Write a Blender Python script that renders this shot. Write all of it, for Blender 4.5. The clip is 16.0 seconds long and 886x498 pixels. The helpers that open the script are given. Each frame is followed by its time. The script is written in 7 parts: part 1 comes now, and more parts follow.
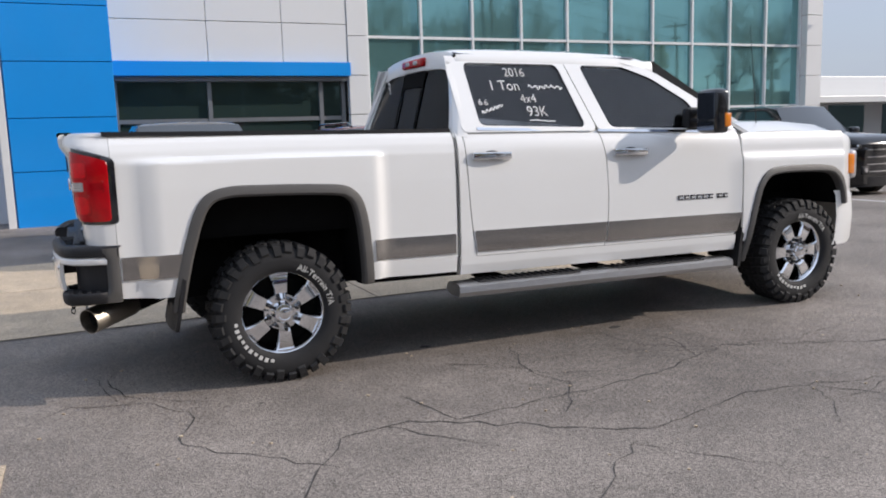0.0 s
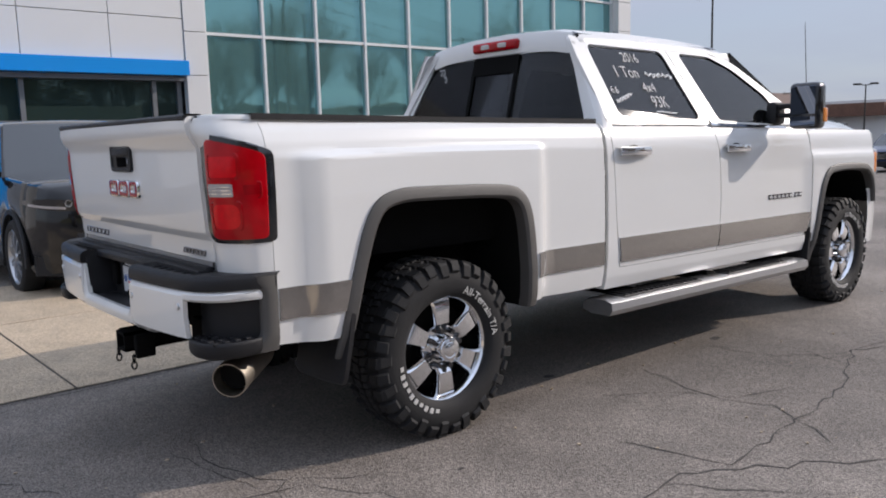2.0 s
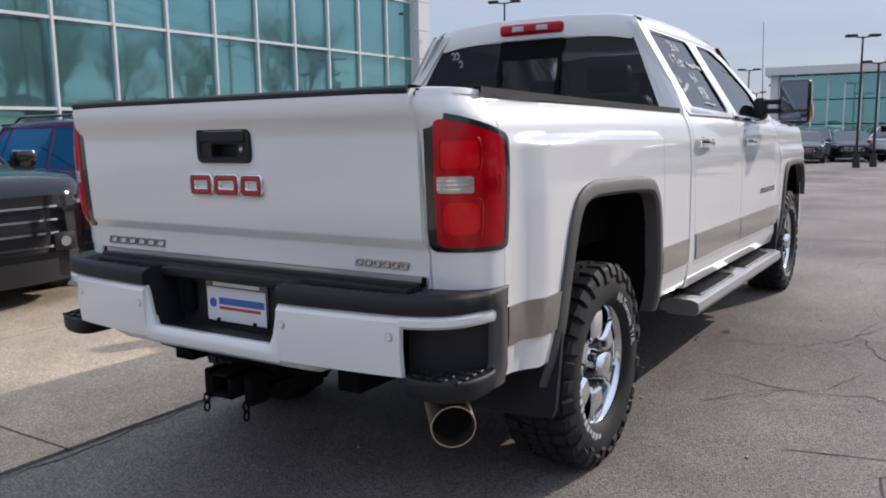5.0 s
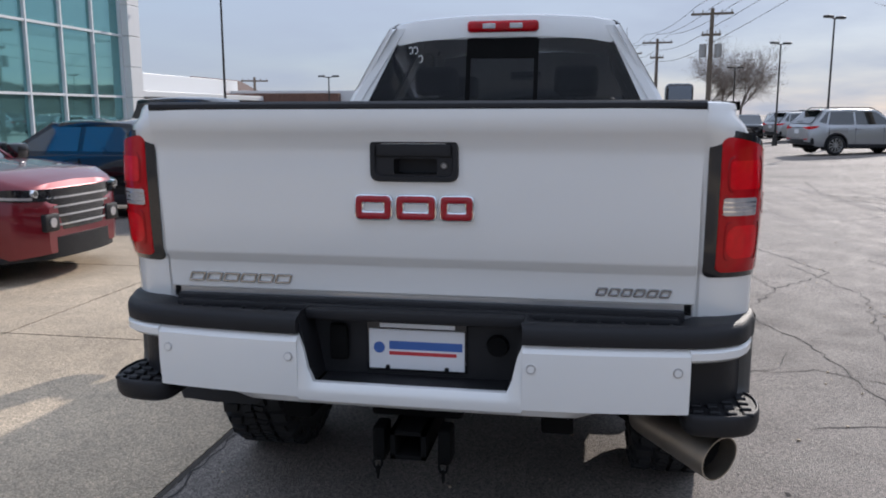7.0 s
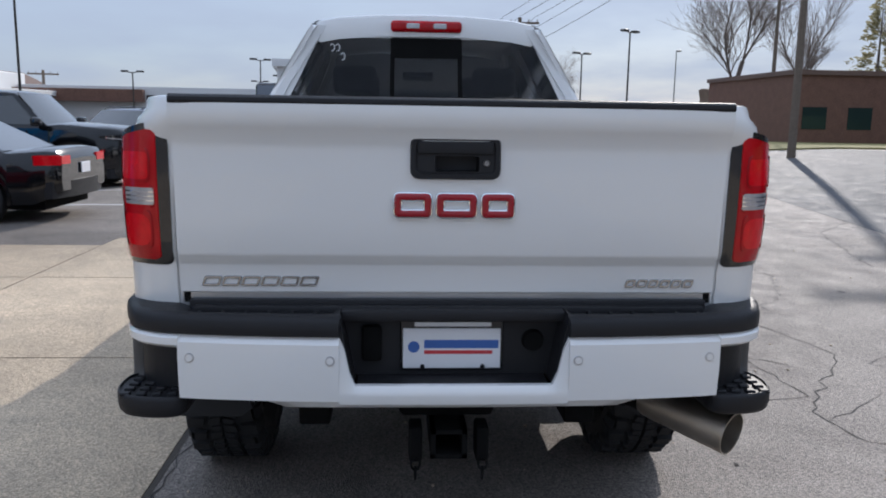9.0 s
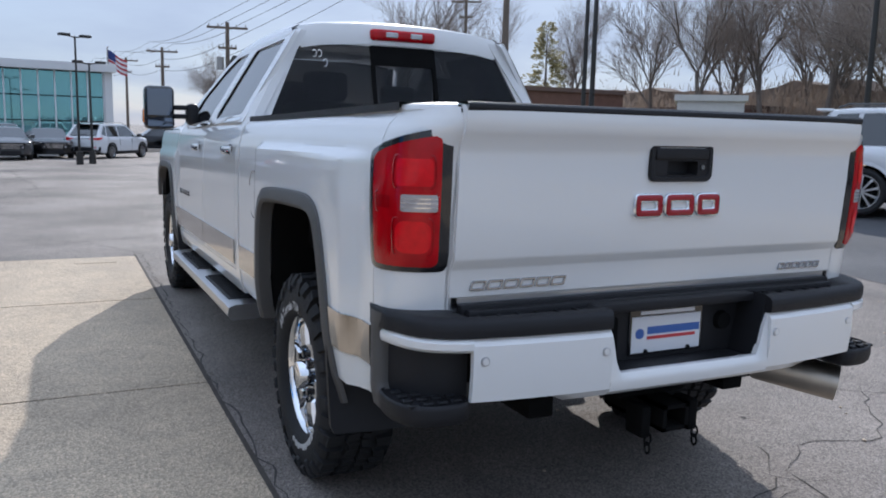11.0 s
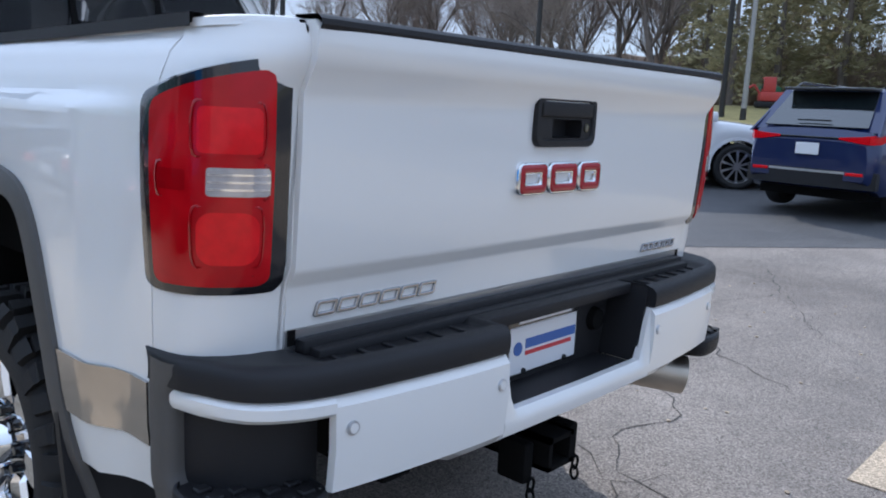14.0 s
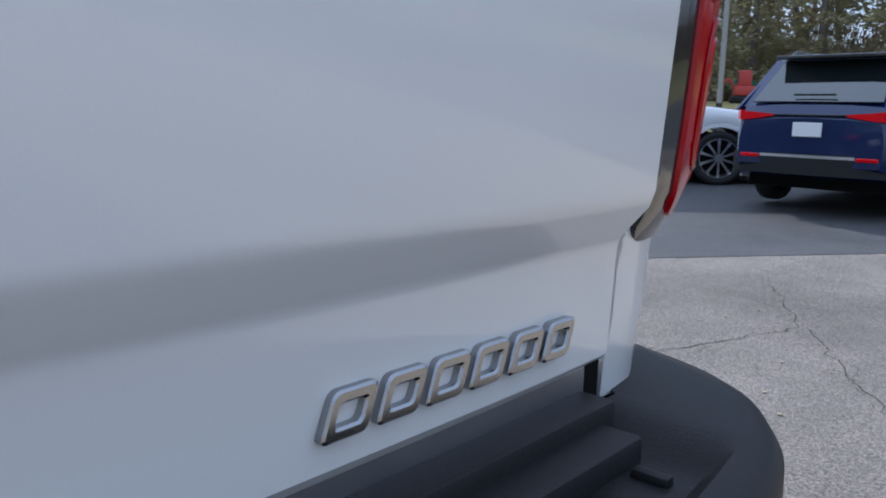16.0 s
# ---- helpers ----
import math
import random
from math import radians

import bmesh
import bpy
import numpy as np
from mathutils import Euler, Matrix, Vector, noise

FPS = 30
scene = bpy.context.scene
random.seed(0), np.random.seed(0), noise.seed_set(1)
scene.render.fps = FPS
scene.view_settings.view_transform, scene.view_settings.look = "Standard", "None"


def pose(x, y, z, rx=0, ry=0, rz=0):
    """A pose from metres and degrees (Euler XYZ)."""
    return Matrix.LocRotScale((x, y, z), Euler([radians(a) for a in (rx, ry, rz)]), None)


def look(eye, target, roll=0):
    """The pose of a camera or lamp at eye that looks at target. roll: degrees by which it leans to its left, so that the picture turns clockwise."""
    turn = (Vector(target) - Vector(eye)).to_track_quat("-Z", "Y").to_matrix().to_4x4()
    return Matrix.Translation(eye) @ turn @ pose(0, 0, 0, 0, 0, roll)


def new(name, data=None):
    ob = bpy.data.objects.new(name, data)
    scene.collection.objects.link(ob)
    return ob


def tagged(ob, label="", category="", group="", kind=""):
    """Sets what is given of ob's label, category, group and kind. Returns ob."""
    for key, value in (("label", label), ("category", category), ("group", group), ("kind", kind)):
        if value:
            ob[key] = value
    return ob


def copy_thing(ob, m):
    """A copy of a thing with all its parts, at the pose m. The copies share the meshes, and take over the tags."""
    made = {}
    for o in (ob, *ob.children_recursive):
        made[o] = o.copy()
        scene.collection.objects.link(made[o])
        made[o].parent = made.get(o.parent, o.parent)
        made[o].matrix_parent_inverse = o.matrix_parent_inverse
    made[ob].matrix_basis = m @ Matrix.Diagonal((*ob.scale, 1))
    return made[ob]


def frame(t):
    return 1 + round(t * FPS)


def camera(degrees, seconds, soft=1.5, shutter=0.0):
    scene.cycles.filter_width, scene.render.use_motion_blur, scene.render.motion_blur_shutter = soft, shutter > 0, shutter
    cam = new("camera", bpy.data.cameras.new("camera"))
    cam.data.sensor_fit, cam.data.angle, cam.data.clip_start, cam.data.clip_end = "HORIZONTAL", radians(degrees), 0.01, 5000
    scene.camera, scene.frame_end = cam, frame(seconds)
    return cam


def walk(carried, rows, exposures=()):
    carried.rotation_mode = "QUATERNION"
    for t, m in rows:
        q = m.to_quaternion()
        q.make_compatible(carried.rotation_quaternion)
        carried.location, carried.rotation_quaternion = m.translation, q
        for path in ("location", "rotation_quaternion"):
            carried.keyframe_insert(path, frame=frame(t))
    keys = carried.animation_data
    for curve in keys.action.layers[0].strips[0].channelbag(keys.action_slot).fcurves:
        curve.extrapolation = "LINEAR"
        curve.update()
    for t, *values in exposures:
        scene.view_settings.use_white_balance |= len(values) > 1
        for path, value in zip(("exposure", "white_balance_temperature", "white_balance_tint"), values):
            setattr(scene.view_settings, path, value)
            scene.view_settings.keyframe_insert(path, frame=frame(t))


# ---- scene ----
cam = camera(57.7, 16.0, soft=1.9)
PATH = [
    (0, (-0.044, 0.256, 1.467), (0.765, 2.063, 1.184), -1.8),
    (0.5, (-0.498, 0.706, 1.453), (0.448, 2.445, 1.169), -1.7),
    (1, (-0.833, 1.213, 1.443), (0.24, 2.878, 1.161), -1.6),
    (1.5, (-1.179, 1.693, 1.441), (0.006, 3.28, 1.165), -1.5),
    (2, (-1.401, 2.17, 1.418), (-0.119, 3.681, 1.145), -1.6),
    (2.5, (-1.61, 2.589, 1.394), (-0.245, 4.026, 1.125), -1.6),
    (3, (-1.689, 2.914, 1.353), (-0.262, 4.289, 1.086), -1.4),
    (3.2, (-1.698, 3.005, 1.347), (-0.251, 4.36, 1.081), -1.3),
    (5.3, (-2.168, 4.035, 1.424), (-0.448, 5.012, 1.133), -0.9),
    (5.5, (-2.224, 4.216, 1.445), (-0.466, 5.123, 1.152), -0.8),
    (6, (-2.414, 4.696, 1.487), (-0.569, 5.405, 1.182), -0.5),
    (6.5, (-2.44, 5.121, 1.483), (-0.534, 5.637, 1.164), -0.3),
    (7, (-2.416, 5.481, 1.503), (-0.475, 5.831, 1.17), -0.1),
    (7.5, (-2.464, 5.781, 1.517), (-0.506, 6.002, 1.172), 0.0),
    (8, (-2.482, 5.893, 1.501), (-0.515, 6.019, 1.163), 0.1),
    (8.2, (-2.479, 5.903, 1.499), (-0.51, 5.992, 1.161), 0.2),
    (10.3, (-2.359, 7.233, 1.467), (-0.473, 6.64, 1.171), 1.5),
    (10.5, (-2.326, 7.438, 1.476), (-0.465, 6.769, 1.18), 1.4),
    (11, (-2.182, 7.849, 1.454), (-0.398, 6.995, 1.162), 1.4),
    (11.5, (-1.967, 8.212, 1.452), (-0.264, 7.206, 1.156), 1.2),
    (12, (-1.862, 8.569, 1.451), (-0.227, 7.458, 1.145), 0.9),
    (12.5, (-1.855, 8.672, 1.448), (-0.275, 7.488, 1.127), 0.8),
    (13, (-1.8, 8.639, 1.44), (-0.283, 7.381, 1.099), 1.1),
    (13.5, (-1.553, 8.243, 1.415), (-0.117, 6.896, 1.061), 1.8),
    (14, (-1.258, 7.705, 1.391), (0.061, 6.243, 1.041), 2.8),
    (14.5, (-1.01, 7.127, 1.393), (0.179, 5.556, 1.051), 4.0),
    (15, (-0.825, 6.525, 1.353), (0.355, 4.945, 1.036), 2.5),
    (15.5, (-0.525, 6.024, 1.276), (0.68, 4.458, 0.969), 2.6),
    (16, (-0.326, 5.682, 1.125), (0.957, 4.183, 0.796), 1.6),
]
EXPOSURE = [(0, 0.05, 6350, 13), (3, -0.12, 6300, 15), (5.5, -0.04, 6150, 14), (8, -0.04, 6000, 12), (10.5, 0.05, 5800, 11), (12.5, 0.2, 5650, 11), (13.5, 0.34, 5600, 11), (14.5, 0.27, 5560, 10), (15.2, 0.27, 5560, 10), (16, 0.18, 5560, 10)]
walk(cam, [(t, look(eye, target, roll)) for t, eye, target, roll in PATH], EXPOSURE)

# ---- light ----
SUN_TO = Vector((0.917, -0.40, 0.505)).normalized()
sun = new("sun", bpy.data.lights.new("sun", "SUN"))
sun.data.energy, sun.data.angle, sun.data.color = 3.7, radians(0.6), (1.0, 0.90, 0.78)
sun.matrix_world = look(SUN_TO * 60, (0, 0, 0))

world = bpy.data.worlds.new("sky")
scene.world = world
world.use_nodes = True
wn, wl = world.node_tree.nodes, world.node_tree.links
wn.clear()
sky = wn.new("ShaderNodeTexSky")
sky.sky_type, sky.sun_disc = "NISHITA", False
sky.sun_elevation = math.asin(SUN_TO.z)
sky.sun_rotation = math.atan2(SUN_TO.x, SUN_TO.y)
sky.air_density, sky.dust_density, sky.ozone_density = 1.0, 0.45, 1.5
wgeo = wn.new("ShaderNodeTexCoord")
wsep = wn.new("ShaderNodeSeparateXYZ")
wl.new(wgeo.outputs["Generated"], wsep.inputs[0])
wup = wn.new("ShaderNodeMath"); wup.operation = "MAXIMUM"; wup.inputs[1].default_value = 0.0
wl.new(wsep.outputs["Z"], wup.inputs[0])
wadd = wn.new("ShaderNodeMath"); wadd.operation = "ADD"; wadd.inputs[1].default_value = 0.16
wl.new(wup.outputs[0], wadd.inputs[0])
wdiv = wn.new("ShaderNodeVectorMath"); wdiv.operation = "DIVIDE"
wcmb = wn.new("ShaderNodeCombineXYZ"); wcmb.inputs[2].default_value = 1.0
wl.new(wadd.outputs[0], wcmb.inputs[0]); wl.new(wadd.outputs[0], wcmb.inputs[1])
wl.new(wgeo.outputs["Generated"], wdiv.inputs[0]); wl.new(wcmb.outputs[0], wdiv.inputs[1])
wnoise = wn.new("ShaderNodeTexNoise")
wnoise.inputs["Scale"].default_value, wnoise.inputs["Detail"].default_value, wnoise.inputs["Roughness"].default_value = 0.9, 7.0, 0.55
wl.new(wdiv.outputs[0], wnoise.inputs["Vector"])
wramp = wn.new("ShaderNodeMapRange")
wramp.inputs["From Min"].default_value, wramp.inputs["From Max"].default_value = 0.36, 0.66
wramp.inputs["To Min"].default_value, wramp.inputs["To Max"].default_value = 0.78, 0.97
wl.new(wnoise.outputs["Fac"], wramp.inputs["Value"])
wmix = wn.new("ShaderNodeMix"); wmix.data_type = "RGBA"
wveil = wn.new("ShaderNodeMix"); wveil.data_type = "RGBA"
wveil.inputs["A"].default_value, wveil.inputs["B"].default_value = (3.85, 4.3, 5.1, 1), (9.1, 10.3, 12.4, 1)
wl.new(wup.outputs[0], wveil.inputs["Factor"])
wl.new(wveil.outputs["Result"], wmix.inputs["B"])
wl.new(sky.outputs[0], wmix.inputs["A"]); wl.new(wramp.outputs[0], wmix.inputs["Factor"])
wbg = wn.new("ShaderNodeBackground")
wbg.inputs["Strength"].default_value = 0.110
wout = wn.new("ShaderNodeOutputWorld")
wl.new(wmix.outputs["Result"], wbg.inputs[0]); wl.new(wbg.outputs[0], wout.inputs[0])


# ---- materials ----
def material(name, color, rough=0.5, metal=0.0, coat=0.0, vary=0.12, scale=6.0, fine=0.0, fine_scale=180.0, bump=0.0, bump_scale=120.0, spec=0.5, emit=0.0, rvary=0.1):
    """A surface with variation at two scales: broad tone and fine grain, with relief."""
    m = bpy.data.materials.new(name)
    m.use_nodes = True
    n, l = m.node_tree.nodes, m.node_tree.links
    p = n["Principled BSDF"]
    p.inputs["Roughness"].default_value, p.inputs["Metallic"].default_value = rough, metal
    p.inputs["Coat Weight"].default_value, p.inputs["Coat Roughness"].default_value = coat, 0.03
    p.inputs["Specular IOR Level"].default_value = spec
    tc = n.new("ShaderNodeTexCoord")
    a = n.new("ShaderNodeTexNoise")
    a.inputs["Scale"].default_value, a.inputs["Detail"].default_value = scale, 5.0
    l.new(tc.outputs["Object"], a.inputs["Vector"])
    mix = n.new("ShaderNodeMix"); mix.data_type = "RGBA"
    dark = [c * (1 - vary) for c in color]
    light = [min(1.0, c * (1 + vary)) for c in color]
    mix.inputs["A"].default_value, mix.inputs["B"].default_value = (*dark, 1), (*light, 1)
    l.new(a.outputs["Fac"], mix.inputs["Factor"])
    out = mix.outputs["Result"]
    if fine:
        b = n.new("ShaderNodeTexNoise")
        b.inputs["Scale"].default_value, b.inputs["Detail"].default_value = fine_scale, 3.0
        l.new(tc.outputs["Object"], b.inputs["Vector"])
        mr = n.new("ShaderNodeMapRange")
        mr.inputs["From Min"].default_value, mr.inputs["From Max"].default_value = 0.3, 0.7
        mr.inputs["To Min"].default_value, mr.inputs["To Max"].default_value = 1 - fine, 1 + fine
        l.new(b.outputs["Fac"], mr.inputs["Value"])
        mul = n.new("ShaderNodeVectorMath"); mul.operation = "SCALE"
        l.new(out, mul.inputs[0]); l.new(mr.outputs[0], mul.inputs["Scale"])
        out = mul.outputs[0]
    l.new(out, p.inputs["Base Color"])
    if rvary:
        rr = n.new("ShaderNodeMapRange")
        rr.inputs["To Min"].default_value, rr.inputs["To Max"].default_value = max(0, rough - rvary * 0.5), min(1, rough + rvary * 0.5)
        l.new(a.outputs["Fac"], rr.inputs["Value"]); l.new(rr.outputs[0], p.inputs["Roughness"])
    if bump:
        c = n.new("ShaderNodeTexNoise")
        c.inputs["Scale"].default_value, c.inputs["Detail"].default_value = bump_scale, 4.0
        l.new(tc.outputs["Object"], c.inputs["Vector"])
        bp = n.new("ShaderNodeBump")
        bp.inputs["Strength"].default_value, bp.inputs["Distance"].default_value = bump, 0.01
        l.new(c.outputs["Fac"], bp.inputs["Height"]); l.new(bp.outputs[0], p.inputs["Normal"])
    if emit:
        p.inputs["Emission Color"].default_value, p.inputs["Emission Strength"].default_value = (*color, 1), emit
    return m


def glass(name, tint, gloss=1.0, ior=1.5):
    """Tinted window glass: it lets light through and mirrors by its angle."""
    m = bpy.data.materials.new(name)
    m.use_nodes = True
    n, l = m.node_tree.nodes, m.node_tree.links
    n.clear()
    o, mix, t, g, f = (n.new(k) for k in ("ShaderNodeOutputMaterial", "ShaderNodeMixShader", "ShaderNodeBsdfTransparent", "ShaderNodeBsdfGlossy", "ShaderNodeFresnel"))
    t.inputs[0].default_value = (*tint, 1)
    g.inputs["Roughness"].default_value, g.inputs["Color"].default_value = 0.02, (gloss, gloss, gloss, 1)
    f.inputs["IOR"].default_value = ior
    l.new(f.outputs[0], mix.inputs[0]); l.new(t.outputs[0], mix.inputs[1]); l.new(g.outputs[0], mix.inputs[2]); l.new(mix.outputs[0], o.inputs[0])
    return m


def asphalt(name, base, speck=0.5, patch=0.25):
    """Worn asphalt: aggregate speckle, broad worn and oily patches, fine relief."""
    m = bpy.data.materials.new(name)
    m.use_nodes = True
    n, l = m.node_tree.nodes, m.node_tree.links
    p = n["Principled BSDF"]
    tc = n.new("ShaderNodeTexCoord")
    def noise_at(scale, detail, rough=0.55):
        k = n.new("ShaderNodeTexNoise")
        k.inputs["Scale"].default_value, k.inputs["Detail"].default_value, k.inputs["Roughness"].default_value = scale, detail, rough
        l.new(tc.outputs["Object"], k.inputs["Vector"])
        return k
    def ranged(socket, a, b, c, d):
        r = n.new("ShaderNodeMapRange")
        for key, v in zip(("From Min", "From Max", "To Min", "To Max"), (a, b, c, d)):
            r.inputs[key].default_value = v
        l.new(socket, r.inputs["Value"])
        return r.outputs[0]
    def times(x, y):
        k = n.new("ShaderNodeMath"); k.operation = "MULTIPLY"
        l.new(x, k.inputs[0]); l.new(y, k.inputs[1])
        return k.outputs[0]
    broad = noise_at(0.35, 6, 0.6)
    mid = noise_at(3.2, 5, 0.65)
    v = n.new("ShaderNodeTexVoronoi")
    v.inputs["Scale"].default_value = 150.0
    l.new(tc.outputs["Object"], v.inputs["Vector"])
    grain = noise_at(70, 4, 0.7)
    s = times(ranged(broad.outputs["Fac"], 0.3, 0.7, 1 - patch, 1 + patch), ranged(mid.outputs["Fac"], 0.3, 0.7, 0.86, 1.14))
    s = times(s, ranged(v.outputs["Color"], 0.1, 0.95, 1 - speck, 1 + speck))
    s = times(s, ranged(grain.outputs["Fac"], 0.3, 0.7, 0.75, 1.25))
    sc = n.new("ShaderNodeVectorMath"); sc.operation = "SCALE"
    sc.inputs[0].default_value = base
    l.new(s, sc.inputs["Scale"]); l.new(sc.outputs[0], p.inputs["Base Color"])
    l.new(ranged(mid.outputs["Fac"], 0.3, 0.7, 0.64, 0.85), p.inputs["Roughness"])
    p.inputs["Specular IOR Level"].default_value = 0.33
    bp = n.new("ShaderNodeBump")
    bp.inputs["Strength"].default_value, bp.inputs["Distance"].default_value = 0.55, 0.006
    l.new(v.outputs["Distance"], bp.inputs["Height"])
    l.new(bp.outputs[0], p.inputs["Normal"])
    return m


M = dict(
    asphalt=asphalt("asphalt", (0.215, 0.187, 0.163), 0.55, 0.45),
    dark_asphalt=asphalt("darker_asphalt", (0.085, 0.085, 0.088), 0.4, 0.2),
    concrete=asphalt("concrete", (0.48, 0.385, 0.275), 0.42, 0.26),
    crack=material("crack_filler", (0.055, 0.05, 0.046), 0.95, vary=0.4, scale=9),
    joint=material("joint_dirt", (0.07, 0.06, 0.05), 0.95, vary=0.4, scale=20),
    line=material("line_paint", (0.6, 0.6, 0.58), 0.7, vary=0.25, scale=14),
    grass=material("dry_grass", (0.24, 0.21, 0.08), 0.95, vary=0.35, scale=1.5, fine=0.35, fine_scale=40),
    white=material("white_paint", (0.75, 0.75, 0.735), 0.32, 0, 1.0, vary=0.015, scale=3, fine=0.012, fine_scale=900, rvary=0.04),
    grey_trim=material("grey_trim", (0.078, 0.074, 0.07), 0.55, bump=0.15, bump_scale=700),
    black_trim=material("black_plastic", (0.014, 0.014, 0.016), 0.5, spec=0.3, vary=0.2, bump=0.2, bump_scale=600),
    gloss_black=material("gloss_black", (0.012, 0.012, 0.014), 0.12, coat=0.6),
    under=material("underbody", (0.007, 0.007, 0.007), 0.9, spec=0.08, vary=0.3, scale=12),
    rubber=material("tyre_rubber", (0.02, 0.02, 0.021), 0.72, spec=0.3, vary=0.25, scale=14, bump=0.2, bump_scale=300),
    tyre_white=material("raised_white_lettering", (0.58, 0.57, 0.55), 0.6),
    chrome=material("chrome", (0.82, 0.83, 0.85), 0.07, 1.0, vary=0.03, rvary=0.03),
    satin=material("satin_strip", (0.44, 0.425, 0.41), 0.13, 1.0, vary=0.05, rvary=0.06),
    alu=material("brushed_aluminium", (0.55, 0.56, 0.58), 0.32, 1.0, vary=0.08, scale=30),
    steel=material("tailpipe_steel", (0.50, 0.45, 0.38), 0.42, 1.0, vary=0.25, scale=12),
    red_lens=material("red_lens", (0.42, 0.0005, 0.005), 0.14, coat=0.35, vary=0.5, scale=11, spec=0.2),
    red_lens_bright=material("red_reflector", (0.66, 0.0008, 0.007), 0.16, coat=0.35, vary=0.25, scale=40, spec=0.2),
    red_dark=material("dark_red_lens", (0.30, 0.0005, 0.004), 0.12, coat=0.3, vary=0.35, scale=24, spec=0.2),
    clear_lens=material("clear_lens", (0.46, 0.44, 0.44), 0.10, 0.35, coat=0.6, vary=0.35, scale=60),
    badge=material("badge_metal", (0.34, 0.345, 0.36), 0.16, 1.0, vary=0.1),
    amber=material("amber_lens", (0.75, 0.22, 0.01), 0.15, coat=1.0),
    emblem_red=material("emblem_red", (0.30, 0.003, 0.012), 0.2, coat=0.25, vary=0.1),
    tint=glass("dark_tinted_glass", (0.40, 0.41, 0.43), 0.8, 1.32),
    tint_side=glass("smoked_door_glass", (0.42, 0.42, 0.42), 1.0, 1.6),
    tint_front=glass("lightly_tinted_glass", (0.70, 0.72, 0.71), 1.0, 1.6),
    windscreen=glass("windscreen_glass", (0.70, 0.76, 0.74)),
    car_glass=material("car_window_glass", (0.010, 0.014, 0.015), 0.04, coat=0.8, spec=1.0, rvary=0.0),
    marker=material("chalk_marker", (0.85, 0.85, 0.85), 0.8, vary=0.05),
    seat=material("black_leather", (0.025, 0.024, 0.024), 0.5, bump=0.2),
    plate_white=material("plate_white", (0.75, 0.76, 0.78), 0.35, coat=0.3, vary=0.02),
    plate_blue=material("plate_blue", (0.05, 0.13, 0.40), 0.4),
    plate_red=material("plate_red", (0.55, 0.04, 0.05), 0.4),
    mirror=material("mirror_glass", (0.16, 0.18, 0.22), 0.03, 1.0, rvary=0.0, vary=0.01),
    b_white=material("white_composite_panel", (0.70, 0.70, 0.69), 0.38, 0.0, 0.25, vary=0.03, scale=0.7),
    b_blue=material("blue_composite_panel", (0.004, 0.27, 0.74), 0.3, 0.0, 0.4, vary=0.06, scale=0.7),
    b_frame=material("white_mullion", (0.72, 0.73, 0.73), 0.4, vary=0.03),
    b_grey=material("grey_frame", (0.24, 0.25, 0.26), 0.4, 0.6),
    b_dark=material("dark_interior", (0.035, 0.04, 0.04), 0.8),
    b_glass=material("teal_curtain_glass", (0.21, 0.43, 0.43), 0.03, 0.75, vary=0.10, scale=0.5, rvary=0.0),
    b_store=material("dark_shop_glass", (0.05, 0.085, 0.08), 0.03, 0.55, vary=0.1, scale=0.5, rvary=0.0),
    brick=material("brown_brick", (0.16, 0.085, 0.06), 0.85, vary=0.3, scale=2, fine=0.2, fine_scale=12),
    roof=material("brown_roof", (0.15, 0.10, 0.08), 0.9, vary=0.25, scale=3),
    siding=material("pale_siding", (0.55, 0.54, 0.50), 0.7, vary=0.08),
    pole=material("dark_pole", (0.035, 0.033, 0.03), 0.5, 0.3, vary=0.15),
    pole_light=material("galvanised_pole", (0.36, 0.35, 0.33), 0.5, 0.5, vary=0.15),
    wood=material("weathered_wood_pole", (0.16, 0.125, 0.095), 0.9, vary=0.3, scale=8),
    wire=material("cable", (0.02, 0.02, 0.02), 0.7),
    bark=material("bare_bark", (0.16, 0.135, 0.115), 0.95, vary=0.35, scale=3),
    twig=material("bare_twigs", (0.27, 0.225, 0.19), 0.95, vary=0.3, scale=1),
    needle=material("pine_needles", (0.36, 0.33, 0.19), 0.9, vary=0.5, scale=1.2),
    bush=material("brown_thicket", (0.27, 0.215, 0.17), 0.95, vary=0.4, scale=0.8),
    flag_red=material("flag_red", (0.42, 0.05, 0.06), 0.8), flag_white=material("flag_white", (0.7, 0.7, 0.7), 0.8), flag_blue=material("flag_blue", (0.03, 0.05, 0.18), 0.8),
    orange=material("orange_fence", (0.55, 0.12, 0.05), 0.7), machine=material("red_machine", (0.45, 0.05, 0.04), 0.5), green=material("green_bin", (0.03, 0.13, 0.07), 0.6),
    sign=material("blue_sign", (0.05, 0.16, 0.45), 0.4),
)


def thin(m, amount):
    """Lets part of the light pass through thin foliage."""
    n, l = m.node_tree.nodes, m.node_tree.links
    p = n["Principled BSDF"]
    o = next(k for k in n if k.type == "OUTPUT_MATERIAL")
    t, mix = n.new("ShaderNodeBsdfTranslucent"), n.new("ShaderNodeMixShader")
    l.new(p.inputs["Base Color"].links[0].from_socket, t.inputs["Color"])
    mix.inputs[0].default_value = amount
    l.new(p.outputs[0], mix.inputs[1]); l.new(t.outputs[0], mix.inputs[2]); l.new(mix.outputs[0], o.inputs["Surface"])


thin(M["needle"], 0.5)
thin(M["bush"], 0.4)


def paint(name, color, metal=0.3, coat=1.0, spec=0.5, rough=0.3):
    return material(name, color, rough, metal, coat, spec=spec, vary=0.03, scale=2, fine=0.03, fine_scale=900, rvary=0.03)


